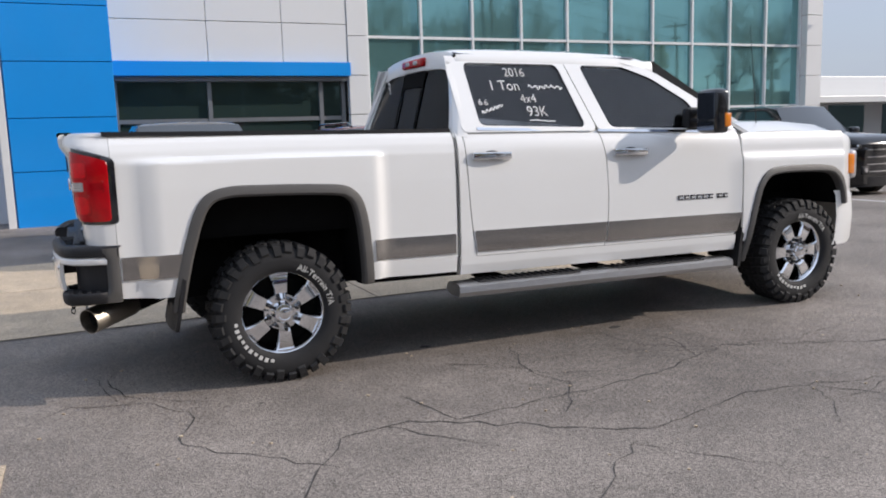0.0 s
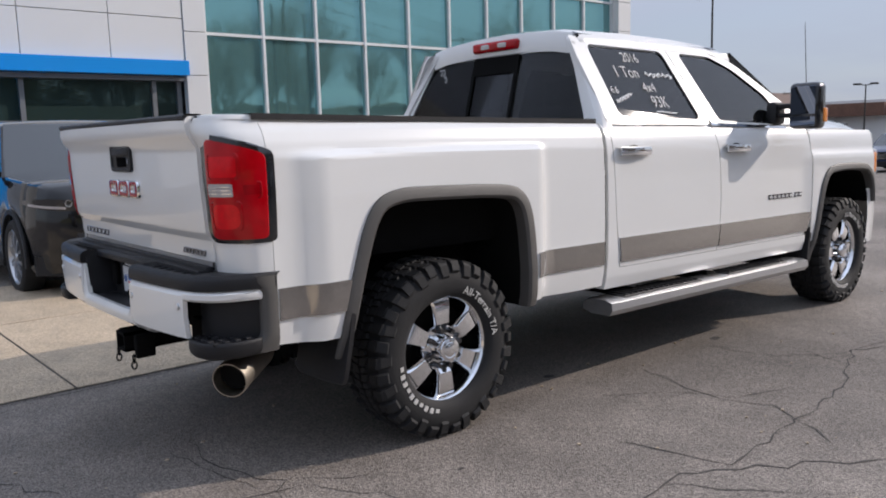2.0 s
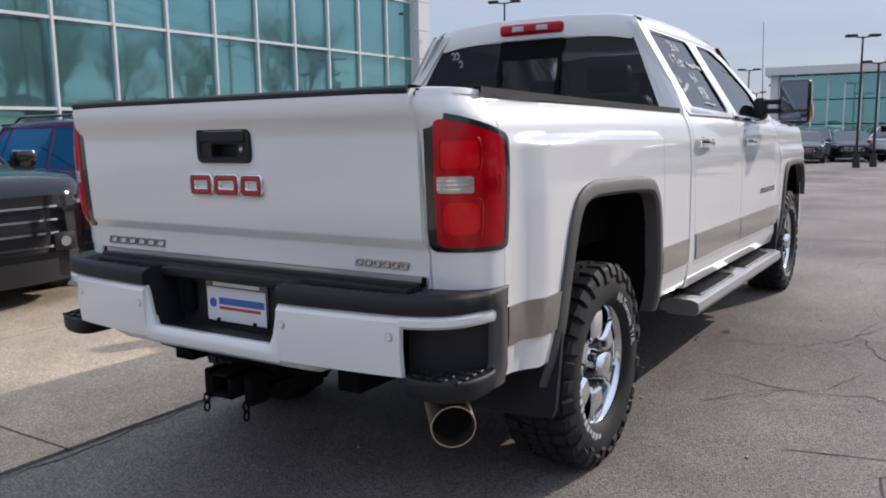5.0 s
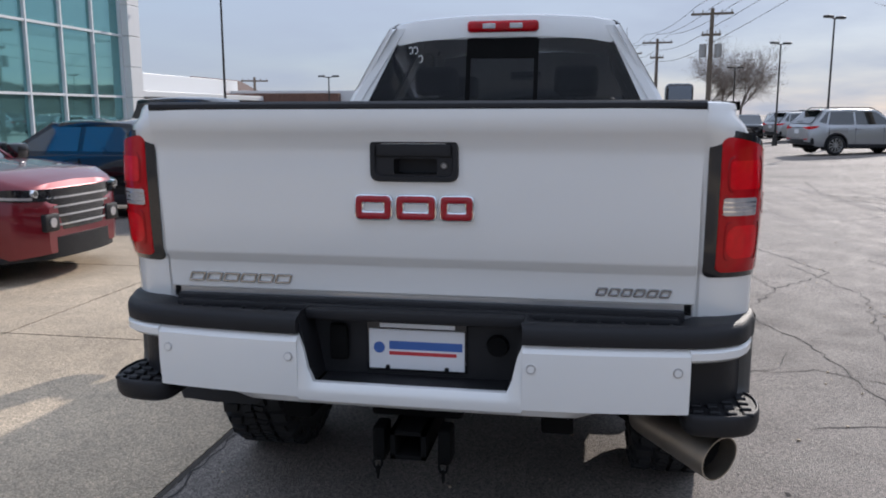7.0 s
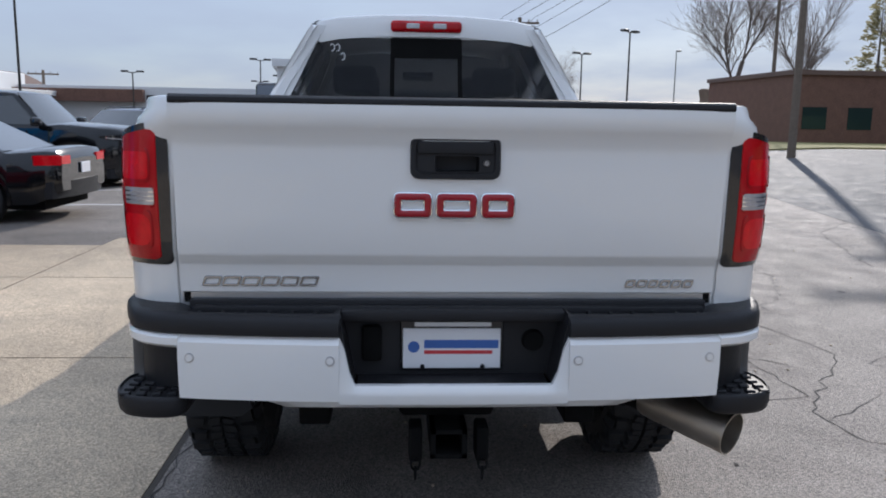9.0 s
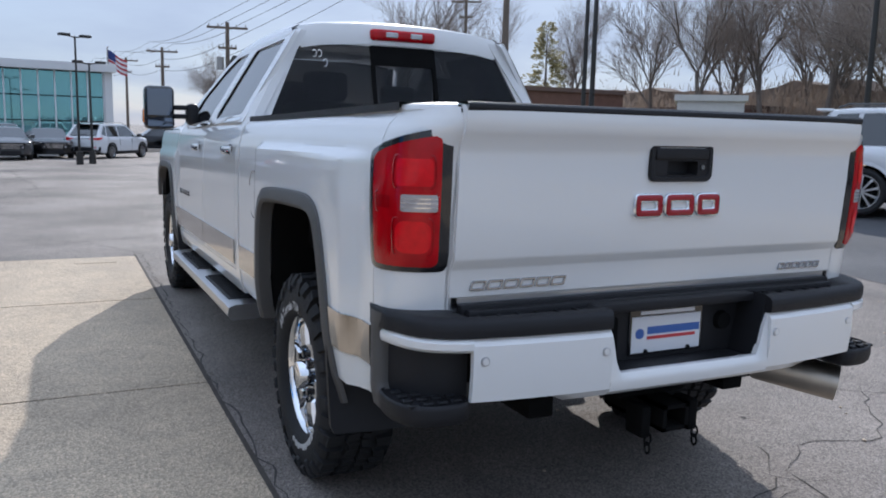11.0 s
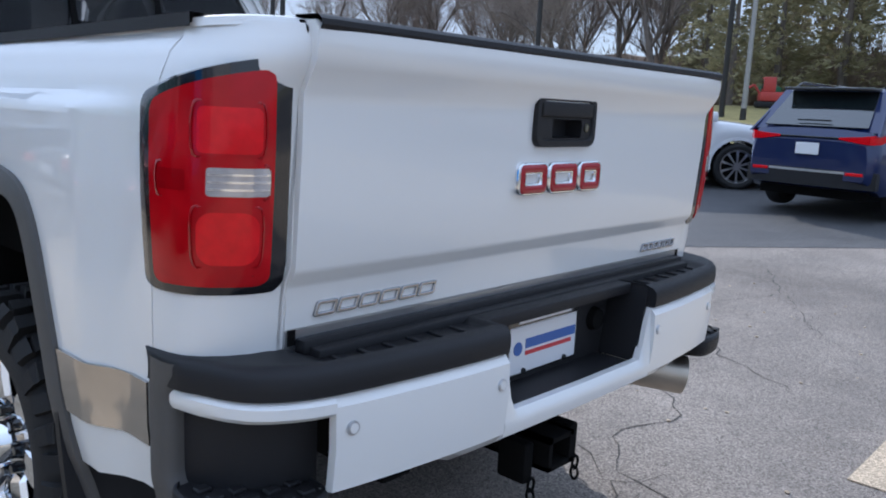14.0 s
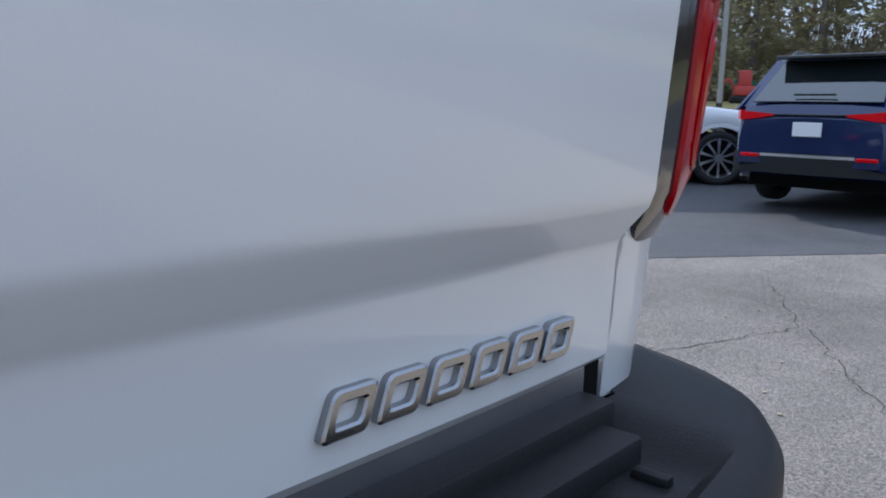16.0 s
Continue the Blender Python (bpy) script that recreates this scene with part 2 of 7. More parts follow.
# ---- builders ----
def mesh_of(name, bm, mat, smooth=35.0):
    me = bpy.data.meshes.new(name)
    bmesh.ops.recalc_face_normals(bm, faces=bm.faces)
    bm.to_mesh(me)
    bm.free()
    for k in mat if isinstance(mat, (list, tuple)) else (mat,):
        me.materials.append(k)
    if smooth:
        me.polygons.foreach_set("use_smooth", [True] * len(me.polygons))
        me.set_sharp_from_angle(angle=radians(smooth))
    return me


def part(name, bm, mat, parent=None, label="", smooth=35.0):
    ob = new(name, mesh_of(name, bm, mat, smooth))
    if parent:
        ob.parent = parent
    if label:
        ob["label"] = label
    return ob


def thing(name, m, label, category, group="", kind=""):
    e = new(name)
    e.empty_display_size = 0.2
    e.matrix_world = m
    return tagged(e, label, category, group, kind)


def solo(name, bm, mat, label, category, group="", kind="", smooth=35.0):
    return tagged(part(name, bm, mat, None, "", smooth), label, category, group, kind)


def box(bm, lo, hi, bevel=0.0, seg=2):
    c, s = [(a + b) / 2 for a, b in zip(lo, hi)], [abs(b - a) for a, b in zip(lo, hi)]
    r = bmesh.ops.create_cube(bm, size=1.0, matrix=Matrix.Translation(c) @ Matrix.Diagonal((*s, 1)))
    if bevel:
        es = list({e for v in r["verts"] for e in v.link_edges})
        bmesh.ops.bevel(bm, geom=es, offset=bevel, segments=seg, affect="EDGES", profile=0.5)
    return bm


def rod(bm, a, b, r0, r1=None, n=8):
    a, b = Vector(a), Vector(b)
    r1 = r0 if r1 is None else r1
    d = b - a
    m = Matrix.Translation((a + b) / 2) @ d.to_track_quat("Z", "Y").to_matrix().to_4x4()
    bmesh.ops.create_cone(bm, cap_ends=True, segments=n, radius1=r0, radius2=r1, depth=d.length, matrix=m)
    return bm


def sheet(bm, rows, off=(0, 0, 0), closed=False):
    """A surface through rows of points; off gives it a thickness (a vector, or a function of the point)."""
    f = off if callable(off) else (lambda p: Vector(off))
    front = [[bm.verts.new(p) for p in r] for r in rows]
    thick = callable(off) or any(off)
    back = [[bm.verts.new(Vector(p) + f(Vector(p))) for p in r] for r in rows] if thick else None
    h, w = len(rows), len(rows[0])
    cols = range(w if closed else w - 1)
    for i in range(h - 1):
        for j in cols:
            k = (j + 1) % w
            bm.faces.new((front[i][j], front[i][k], front[i + 1][k], front[i + 1][j]))
            if thick:
                bm.faces.new((back[i][j], back[i + 1][j], back[i + 1][k], back[i][k]))
    if thick:
        for j in cols:
            k = (j + 1) % w
            bm.faces.new((front[0][j], back[0][j], back[0][k], front[0][k]))
            bm.faces.new((front[-1][j], front[-1][k], back[-1][k], back[-1][j]))
        if not closed:
            for i in range(h - 1):
                bm.faces.new((front[i][0], front[i + 1][0], back[i + 1][0], back[i][0]))
                bm.faces.new((front[i][-1], back[i][-1], back[i + 1][-1], front[i + 1][-1]))
    return bm


def prism(bm, poly, lift):
    """A flat outline given depth along lift."""
    a = [bm.verts.new(p) for p in poly]
    b = [bm.verts.new(Vector(p) + Vector(lift)) for p in poly]
    bm.faces.new(a); bm.faces.new(b[::-1])
    for i in range(len(a)):
        j = (i + 1) % len(a)
        bm.faces.new((a[i], b[i], b[j], a[j]))
    return bm


def tube(bm, pts, r, n=8):
    for a, b in zip(pts, pts[1:]):
        rod(bm, a, b, r, r, n)
    return bm


def spin(bm, profile, n=48):
    """Turns (radius, along) pairs round the y axis."""
    rows = [[Vector((math.cos(a) * r, y, math.sin(a) * r)) for a in (2 * math.pi * k / n for k in range(n))] for r, y in profile]
    return sheet(bm, rows, closed=True)


def lerp_table(table, x):
    xs, ys = zip(*table)
    return float(np.interp(x, xs, ys))


def ease(a, b, x):
    t = min(1.0, max(0.0, (x - a) / (b - a)))
    return t * t * (3 - 2 * t)


def bank(x, y):
    """The grass rises to a low bank before the pines."""
    return 1.6 * ease(-20, -33, y) * (1 - ease(18, 25, x)) * ease(-75, -60, y)


def ground_z(x, y):
    """The lot falls gently away to the far end and to the building, and rises towards the road."""
    return -0.012 * min(106, max(0, x - 14)) - 0.025 * min(49, max(0, y - 11)) + 0.036 * min(14.5, max(0, 0.5 - y)) + bank(x, y)


def settle(bm):
    """Cuts a flat mesh where the ground bends and lays it on the ground."""
    for axis, at in ((0, 14), (0, 120), (1, 11), (1, 60), (1, 0.5), (1, -14)):
        no = Vector((1, 0, 0)) if axis == 0 else Vector((0, 1, 0))
        bmesh.ops.bisect_plane(bm, geom=bm.verts[:] + bm.edges[:] + bm.faces[:], plane_co=no * at, plane_no=no)
    for v in bm.verts:
        v.co.z += ground_z(v.co.x, v.co.y)
    return bm


def letters(text, size, depth=0.002):
    """Writing as a bmesh in the xy plane, centred."""
    cu = bpy.data.curves.new("writing", "FONT")
    cu.body, cu.size, cu.extrude, cu.align_x, cu.align_y = text, size, depth, "CENTER", "CENTER"
    ob = bpy.data.objects.new("writing", cu)
    scene.collection.objects.link(ob)
    me = bpy.data.meshes.new_from_object(ob.evaluated_get(bpy.context.evaluated_depsgraph_get()))
    bm = bmesh.new()
    bm.from_mesh(me)
    bpy.data.objects.remove(ob)
    bpy.data.curves.remove(cu)
    bpy.data.meshes.remove(me)
    return bm

# ---- the white pickup ----
TRUCK = thing("pickup_truck", pose(1.015, 5.985, 0), "white crew-cab heavy-duty pickup truck with chrome wheels, parked on asphalt", "pickup truck")
RAKE = 0.014


def tp(name, bm, mat, parent=None, label="", smooth=35.0):
    """A part of the truck's body, which leans a little towards its front."""
    for v in bm.verts:
        v.co.z -= RAKE * max(0.0, v.co.x)
    return part(name, bm, mat, parent or TRUCK, label, smooth)


SIDE = [(0.40, 0.93), (0.55, 0.965), (0.62, 0.985), (0.75, 0.998), (1.0, 1.0), (1.2, 0.998), (1.36, 0.99), (1.42, 0.977), (1.47, 0.955), (1.50, 0.925)]
GATE = [(0.945, -1.058), (0.955, -1.066), (1.034, -1.069), (1.043, -1.072), (1.066, -1.092), (1.078, -1.096), (1.2, -1.104), (1.30, -1.110), (1.385, -1.112), (1.405, -1.114), (1.445, -1.140), (1.46, -1.148), (1.49, -1.153), (1.515, -1.150), (1.528, -1.138)]
CORNER = [(-1.03, 0.822), (-1.088, 0.822), (-1.088, 0.85), (-1.083, 0.885), (-1.066, 0.925), (-1.036, 0.96), (-0.996, 0.982), (-0.95, 0.993), (-0.90, 0.999)]
ARCH = [(-0.575, 0.50), (-0.56, 0.60), (-0.52, 0.78), (-0.475, 0.93), (-0.44, 1.03), (-0.40, 1.10), (-0.36, 1.13), (-0.30, 1.145), (-0.22, 1.15), (0.0, 1.145), (0.2, 1.14), (0.36, 1.13), (0.42, 1.11), (0.46, 1.06), (0.485, 0.95), (0.50, 0.80), (0.51, 0.65), (0.515, 0.56)]
FARCH = [(3.68, 0.45), (3.70, 0.60), (3.74, 0.80), (3.79, 0.98), (3.83, 1.06), (3.88, 1.11), (3.95, 1.13), (4.1, 1.14), (4.3, 1.14), (4.46, 1.135), (4.56, 1.12), (4.63, 1.07), (4.68, 0.98), (4.71, 0.86)]



def finer(pts, n=4):
    """The same outline with rounded steps between its corners."""
    out = []
    for i in range(len(pts) - 1):
        a, b, c, d = (Vector(pts[min(max(k, 0), len(pts) - 1)]) for k in (i - 1, i, i + 1, i + 2))
        for k in range(n):
            t = k / n
            p = 0.5 * (2 * b + (c - a) * t + (2 * a - 5 * b + 4 * c - d) * t * t + (3 * b - a - 3 * c + d) * t ** 3)
            out.append((p.x, p.y))
    return out + [pts[-1]]


ARCH, FARCH = finer(ARCH), finer(FARCH)

def side_y(x, z):
    """Half-width of the body at a place on its side, with the swollen wings over the wheels."""
    y = lerp_table(SIDE, z)
    top = 1 - ease(1.355, 1.388, z)
    r = ease(-0.80, -0.69, x) * (1 - ease(0.60, 0.69, x))
    f = ease(3.50, 3.66, x) * (1 - ease(4.68, 4.80, x))
    return y + 0.040 * top * r + 0.022 * (1 - ease(1.25, 1.32, z)) * f


def gate_shift(x, z):
    """How far the rear corner leans to follow the tailgate's face."""
    d = lerp_table(GATE, z) + 1.108
    return d * (0.72 if d > 0 else 1.0) * ease(0.93, 1.07, -x)


def columns(cols, s, n=22, thick=-0.02):
    """A body panel from columns (x, plan half-width, low z, high z)."""
    bm = bmesh.new()
    rows = []
    for x, yp, lo, hi in cols:
        hi += 0.022 * max(0.0, -x) / 1.1
        mid = 1.18 if hi > 1.3 and lo < 1.17 else (lo + hi) / 2
        zs = [lo + (mid - lo) * k / 8 for k in range(8)] + [mid + (hi - mid) * k / (n - 9) for k in range(n - 8)]
        rows.append([Vector((x + gate_shift(x, z), s * (side_y(x, z) - (1.0 - yp)), z)) for z in zs])
    return sheet(bm, rows, lambda p: Vector((0, s * thick, 0)))


def panel(s, rear, front, lo, hi, nx=18, nz=22, lift=0.0, thick=-0.02):
    """A door skin between a rear and a front edge given as tables of (z, x)."""
    bm = bmesh.new()
    rows = []
    for k in range(nz):
        z = lo + (hi - lo) * k / (nz - 1)
        a, b = lerp_table(rear, z), lerp_table(front, z)
        rows.append([Vector((a + (b - a) * i / (nx - 1), s * (side_y(a + (b - a) * i / (nx - 1), z) + lift), z)) for i in range(nx)])
    return sheet(bm, rows, lambda p: Vector((0, s * thick, 0)))


def gy(z):
    """Half-width of the cab above the belt."""
    return lerp_table([(1.46, 0.962), (1.50, 0.950), (1.63, 0.882), (1.985, 0.668), (2.06, 0.62)], z)


def gring(s, outer, inner, thick=-0.03, lift=0.0):
    bm = bmesh.new()
    rows = [[Vector((x, s * (gy(z) + lift), z)) for x, z in loop] for loop in (outer, inner)]
    return sheet(bm, rows, lambda p: Vector((0, s * thick, 0)), closed=True)


def smooth_loop(corners, n=6, r=0.05):
    """Rounds the corners of a closed outline, the same number of points a corner."""
    out = []
    k = len(corners)
    for i in range(k):
        p, a, b = Vector(corners[i]), Vector(corners[i - 1]), Vector(corners[(i + 1) % k])
        da, db = (a - p), (b - p)
        ra, rb = min(r, da.length * 0.45), min(r, db.length * 0.45)
        p0, p1 = p + da.normalized() * ra, p + db.normalized() * rb
        for j in range(n):
            t = j / (n - 1)
            out.append(tuple(p0 * (1 - t) ** 2 + p * 2 * t * (1 - t) + p1 * t * t))
    return out


# bed sides
for s in (-1, 1):
    cols = [(x, y, 0.915, 1.50) for x, y in CORNER]
    bed = tp("bed_side", columns(cols, s), M["white"])
    cols = [(-0.898, 1.0, 0.615, 1.50), (-0.82, 1.0, 0.61, 1.50), (-0.76, 1.0, 0.605, 1.50), (-0.70, 1.0, 0.60, 1.50), (-0.64, 1.0, 0.60, 1.50), (-0.60, 1.0, 0.60, 1.50)]
    cols += [(x, 1.0, max(z, 0.60) + 0.012, 1.50) for x, z in ARCH if z > 0.6]
    cols += [(0.53, 1.0, 0.585, 1.50), (0.58, 1.0, 0.585, 1.50), (0.605, 1.0, 0.585, 1.50), (0.625, 1.0, 0.585, 1.50), (0.645, 1.0, 0.585, 1.50), (0.665, 1.0, 0.585, 1.50), (0.69, 1.0, 0.585, 1.50), (0.72, 1.0, 0.585, 1.50), (0.9, 1.0, 0.58, 1.50), (1.165, 1.0, 0.58, 1.50)]
    tp("bed_side_panel", columns(cols, s, 36), M["white"])
    # rail cap and inner wall
    bm = bmesh.new()
    sheet(bm, [[Vector((x, s * y, z)) for y, z in ((0.936, 1.492), (0.936, 1.517), (0.80, 1.518), (0.795, 1.49))] for x in (-0.93, -0.5, 0.4, 1.165)])
    for v in bm.verts:
        v.co.z += 0.022 * max(0.0, -v.co.x) / 1.1
    tp("bed_rail_cap", bm, M["black_trim"], smooth=0)
    # dark strip added in the gap beside the tailgate, standing for its shade
    bm = bmesh.new()
    sheet(bm, [[Vector((x + d, s * 0.8178, z)) for d in (0.030, 0.06)] for z, x in GATE], (0, s * 0.0036, 0))
    tp("shut_line_shade", bm, M["under"], smooth=0)
    bm = bmesh.new()
    edge = [(-1.085, 0.822)] + [(x + 0.022, y - 0.006) for x, y in CORNER[2:]]
    sheet(bm, [[Vector((x - 0.045, s * (y - 0.066), 1.492)), Vector((x - 0.040, s * (y - 0.070), 1.508)), Vector((x - 0.025, s * (y - 0.085), 1.513)), Vector((max(x, -0.95) + 0.02, s * 0.80, 1.514))] for x, y in edge])
    for v in bm.verts:
        v.co.z += 0.022 * max(0.0, -v.co.x) / 1.1
    tp("bed_corner_cap", bm, M["white"], smooth=40)
    bm = bmesh.new()
    box(bm, (-1.06, s * 0.79, 0.92), (1.16, s * 0.81, 1.50))
    tp("bed_inner_wall", bm, M["under"])
    # wing trim round the wheel opening
    for name, arch, w in (("wheel_arch_trim", ARCH, 0.062), ("front_wheel_arch_trim", FARCH, 0.055)):
        bm = bmesh.new()
        rows = []
        for i, (x, z) in enumerate(arch):
            a, b = Vector(arch[max(0, i - 1)]), Vector(arch[min(len(arch) - 1, i + 1)])
            t = (b - a).normalized()
            nrm = Vector((-t.y, t.x))
            rows.append([Vector((x + nrm.x * w * k, s * (side_y(x + nrm.x * w * k, z + nrm.y * w * k) + h), z + nrm.y * w * k)) for k, h in ((-0.12, -0.05), (-0.06, 0.006), (0.15, 0.018), (0.75, 0.016), (0.95, 0.010), (1.0, -0.006))])
        sheet(bm, rows)
        tp(name, bm, M["grey_trim"], label="grey plastic wheel-arch trim")
        bm = bmesh.new()
        sheet(bm, [[Vector((x, s * y, z)) for y in (0.985, 0.80, 0.56)] for x, z in arch])
        ys = [bm.verts.new((x, s * 0.56, z)) for x, z in arch]
        bm.faces.new(ys)
        tp("wheel_well", bm, M["under"])
    # satin strips low on the side
    for rear, front, lo, hi in (([(0.5, -0.885), (1, -0.885)], [(0.71, -0.60), (0.84, -0.565)], 0.715, 0.845), ([(0.5, 0.585), (1, 0.585)], [(0.5, 1.155), (1, 1.155)], 0.705, 0.835), ([(0.71, 1.31), (0.84, 1.295)], [(0.71, 2.335), (0.84, 2.35)], 0.705, 0.845), ([(0.71, 2.345), (0.84, 2.362)], [(0.71, 3.56), (0.84, 3.60)], 0.70, 0.845)):
        bm = panel(s, rear, front, lo, hi, 12, 4, 0.008, -0.01)
        tp("satin_strip", bm, M["satin"], label="satin metal strip")
    # rear flap behind the tyre
    bm = bmesh.new()
    sheet(bm, [[Vector((x - 0.02 * ease(1.0, 0.9, y), s * (y - 0.012 * (z < 0.42)), z + 0.03 * (y < 0.72))) for x, z in ((-0.545, 0.78), (-0.565, 0.64), (-0.59, 0.52), (-0.61, 0.43), (-0.615, 0.40))] for y in (1.050, 1.02, 0.93, 0.84, 0.74, 0.70)], (-0.022, 0, 0))
    tp("mudflap", bm, M["black_trim"], label="broad black rubber mudflap")
    bm = bmesh.new()
    sheet(bm, [[Vector((x, s * y, z)) for x, z in ((3.66, 0.80), (3.62, 0.60), (3.60, 0.42))] for y in (1.01, 0.92, 0.80)], (-0.03, 0, 0))
    tp("front_mudflap", bm, M["black_trim"])
    # cab corner, rocker
    bm = panel(s, [(0.6, 1.195), (1.5, 1.195)], [(0.66, 1.308), (0.8, 1.283), (1.0, 1.263), (1.5, 1.236)], 0.672, 1.50, 6)
    tp("cab_corner", bm, M["white"])
    bm = columns([(1.195, 1.0, 0.555, 0.672), (2.3, 1.0, 0.555, 0.672), (3.56, 1.0, 0.555, 0.672)], s, 16, -0.06)
    tp("rocker_panel", bm, M["white"])
    # doors
    r_rear = [(0.66, 1.315), (0.8, 1.29), (1.0, 1.27), (1.5, 1.243)]
    split_r = [(0.66, 2.325), (0.85, 2.355), (1.05, 2.362), (1.3, 2.345), (1.5, 2.305)]
    split_f = [(z, x + 0.008) for z, x in split_r]
    f_front = [(0.60, 3.47), (0.7, 3.56), (0.85, 3.60), (1.0, 3.605), (1.35, 3.60), (1.5, 3.58)]
    win_r = smooth_loop([(1.385, 1.535), (2.215, 1.515), (2.135, 1.965), (1.385, 1.965)])
    out_r = smooth_loop([(1.245, 1.49), (2.302, 1.49), (2.185, 2.01), (1.265, 2.01)])
    win_f = smooth_loop([(2.42, 1.512), (3.285, 1.495), (3.20, 1.70), (2.93, 1.88), (2.70, 1.962), (2.325, 1.965)], 5)
    out_f = smooth_loop([(2.312, 1.49), (3.58, 1.49), (3.40, 1.66), (3.00, 1.92), (2.74, 2.005), (2.195, 2.01)], 5)
    for name, rear, front, outer, inner, hx in (("rear_door", r_rear, split_r, out_r, win_r, 1.43), ("front_door", split_f, f_front, out_f, win_f, 2.55)):
        door = tp(name, panel(s, rear, front, 0.675, 1.495), M["white"])
        tp("window_surround", gring(s, outer, inner), M["white"], door)
        tp("window_seal", gring(s, [(x, z) for x, z in inner], [((x - sum(p[0] for p in inner) / len(inner)) * 0.985 + sum(p[0] for p in inner) / len(inner), (z - 1.74) * 0.97 + 1.74) for x, z in inner], -0.012, -0.004), M["gloss_black"], door)
        bm = bmesh.new()
        prism(bm, [(x, s * (gy(z) - 0.012), z) for x, z in inner], (0, -s * 0.004, 0))
        tp("window_pane", bm, M["tint_side"] if name == "rear_door" else M["tint_front"], door, smooth=0).visible_shadow = False
        bm = bmesh.new()
        lo = min(p[1] for p in inner)
        a, b = min(p[0] for p in inner), max(p[0] for p in inner)
        sheet(bm, [[Vector((a - 0.03 + (b - a + 0.06) * k / 7, s * (gy(z) + 0.004), z - 0.02 * k / 7)) for k in range(8)] for z in (lo - 0.012, lo + 0.006)], (0, -s * 0.006, 0))
        tp("chrome_belt_strip", bm, M["chrome"], door)
        # handle: bowl, grip
        bm = bmesh.new()
        y0 = side_y(hx, 1.335)
        bmesh.ops.create_uvsphere(bm, u_segments=16, v_segments=8, radius=1, matrix=Matrix.Translation((hx + 0.01, s * (y0 - 0.004), 1.335)) @ Matrix.Diagonal((0.075, 0.010, 0.035, 1)))
        tp("handle_bowl", bm, M["black_trim"], door)
        bm = bmesh.new()
        sheet(bm, [[Vector((hx - 0.14 + 0.28 * k / 12, s * (y0 + d + 0.018 * math.sin(math.pi * k / 12)), 1.335 + h)) for k in range(13)] for d, h in ((0.008, 0.026), (0.026, 0.022), (0.031, 0.0), (0.026, -0.022), (0.008, -0.026))], (0, -s * 0.008, 0))
        tp("door_handle", bm, M["chrome"], door, "chrome door handle")
    # badge on the front door as plain bars
    for k in range(8):
        bm = bmesh.new()
        x = 2.985 + k * 0.058 + (0.03 if k > 5 else 0)
        box(bm, (x, s * (side_y(x, 0.98) - 0.002), 0.968), (x + 0.046, s * (side_y(x, 0.98) + 0.006), 0.978)); box(bm, (x, s * (side_y(x, 0.98) - 0.002), 0.992), (x + 0.046, s * (side_y(x, 0.98) + 0.006), 1.002)); box(bm, (x, s * (side_y(x, 0.98) - 0.002), 0.968), (x + 0.012, s * (side_y(x, 0.98) + 0.006), 1.002))
        tp("badge_bar", bm, M["badge"])
    # cab pillar between door and back window
    bm = bmesh.new()
    sheet(bm, [[Vector((1.25 + 0.012 * (z > 1.95), s * gy(z), z)), Vector((1.215 + (z - 1.5) * 0.23, s * (gy(z) - 0.004), z)), Vector((1.19 + (z - 1.5) * 0.25, s * (gy(z) - 0.03), z)), Vector((1.19 + (z - 1.5) * 0.27, s * (gy(z) - 0.08), z))] for z in (1.46, 1.55, 1.65, 1.8, 1.9, 1.985, 2.01)], (0.03, 0, 0))
    tp("cab_rear_pillar", bm, M["white"])
    # front wing
    cols = [(3.615, 1.0, 0.62, 1.44), (3.66, 1.0, 0.62, 1.45)] + [(x, 1.0, max(z, 0.62) + 0.01, 1.455) for x, z in FARCH if z > 0.7] + [(4.73, 0.995, 0.93, 1.44), (4.80, 0.975, 0.94, 1.42), (4.87, 0.94, 0.95, 1.39), (4.92, 0.88, 0.96, 1.36)]
    tp("front_wing", columns(cols, s, 20), M["white"])
    bm = bmesh.new()
    box(bm, (4.84, s * 0.72, 1.06), (4.94, s * 0.955, 1.30), 0.03, 3)
    tp("headlight", bm, M["clear_lens"])
    bm = bmesh.new()
    box(bm, (4.80, s * 0.93, 1.10), (4.885, s * 0.972, 1.27), 0.012)
    tp("side_marker", bm, M["amber"], label="amber side marker")
    # towing mirror
    bm = bmesh.new()
    box(bm, (3.080, s * 1.075, 1.455), (3.210, s * 1.285, 1.77), 0.035, 3)
    mir = tp("towing_mirror", bm, M["gloss_black"], label="black telescoping towing mirror")
    bm = bmesh.new(); box(bm, (3.072, s * 1.093, 1.555), (3.078, s * 1.268, 1.745), 0.002, 1); tp("mirror_glass", bm, M["mirror"], mir)
    bm = bmesh.new(); box(bm, (3.072, s * 1.093, 1.475), (3.078, s * 1.268, 1.54), 0.002, 1); tp("mirror_glass", bm, M["mirror"], mir)
    bm = bmesh.new(); box(bm, (3.155, s * 1.22, 1.50), (3.215, s * 1.292, 1.60), 0.01); tp("amber_lamp", bm, M["amber"], mir, "amber lamp")
    bm = bmesh.new(); box(bm, (3.110, s * 0.93, 1.535), (3.190, s * 1.09, 1.57), 0.012); box(bm, (3.110, s * 0.93, 1.60), (3.190, s * 1.09, 1.635), 0.012); box(bm, (3.090, s * 0.90, 1.49), (3.240, s * 0.985, 1.65), 0.03)
    tp("mirror_arm", bm, M["black_trim"], mir)
    # step board
    bm = bmesh.new()
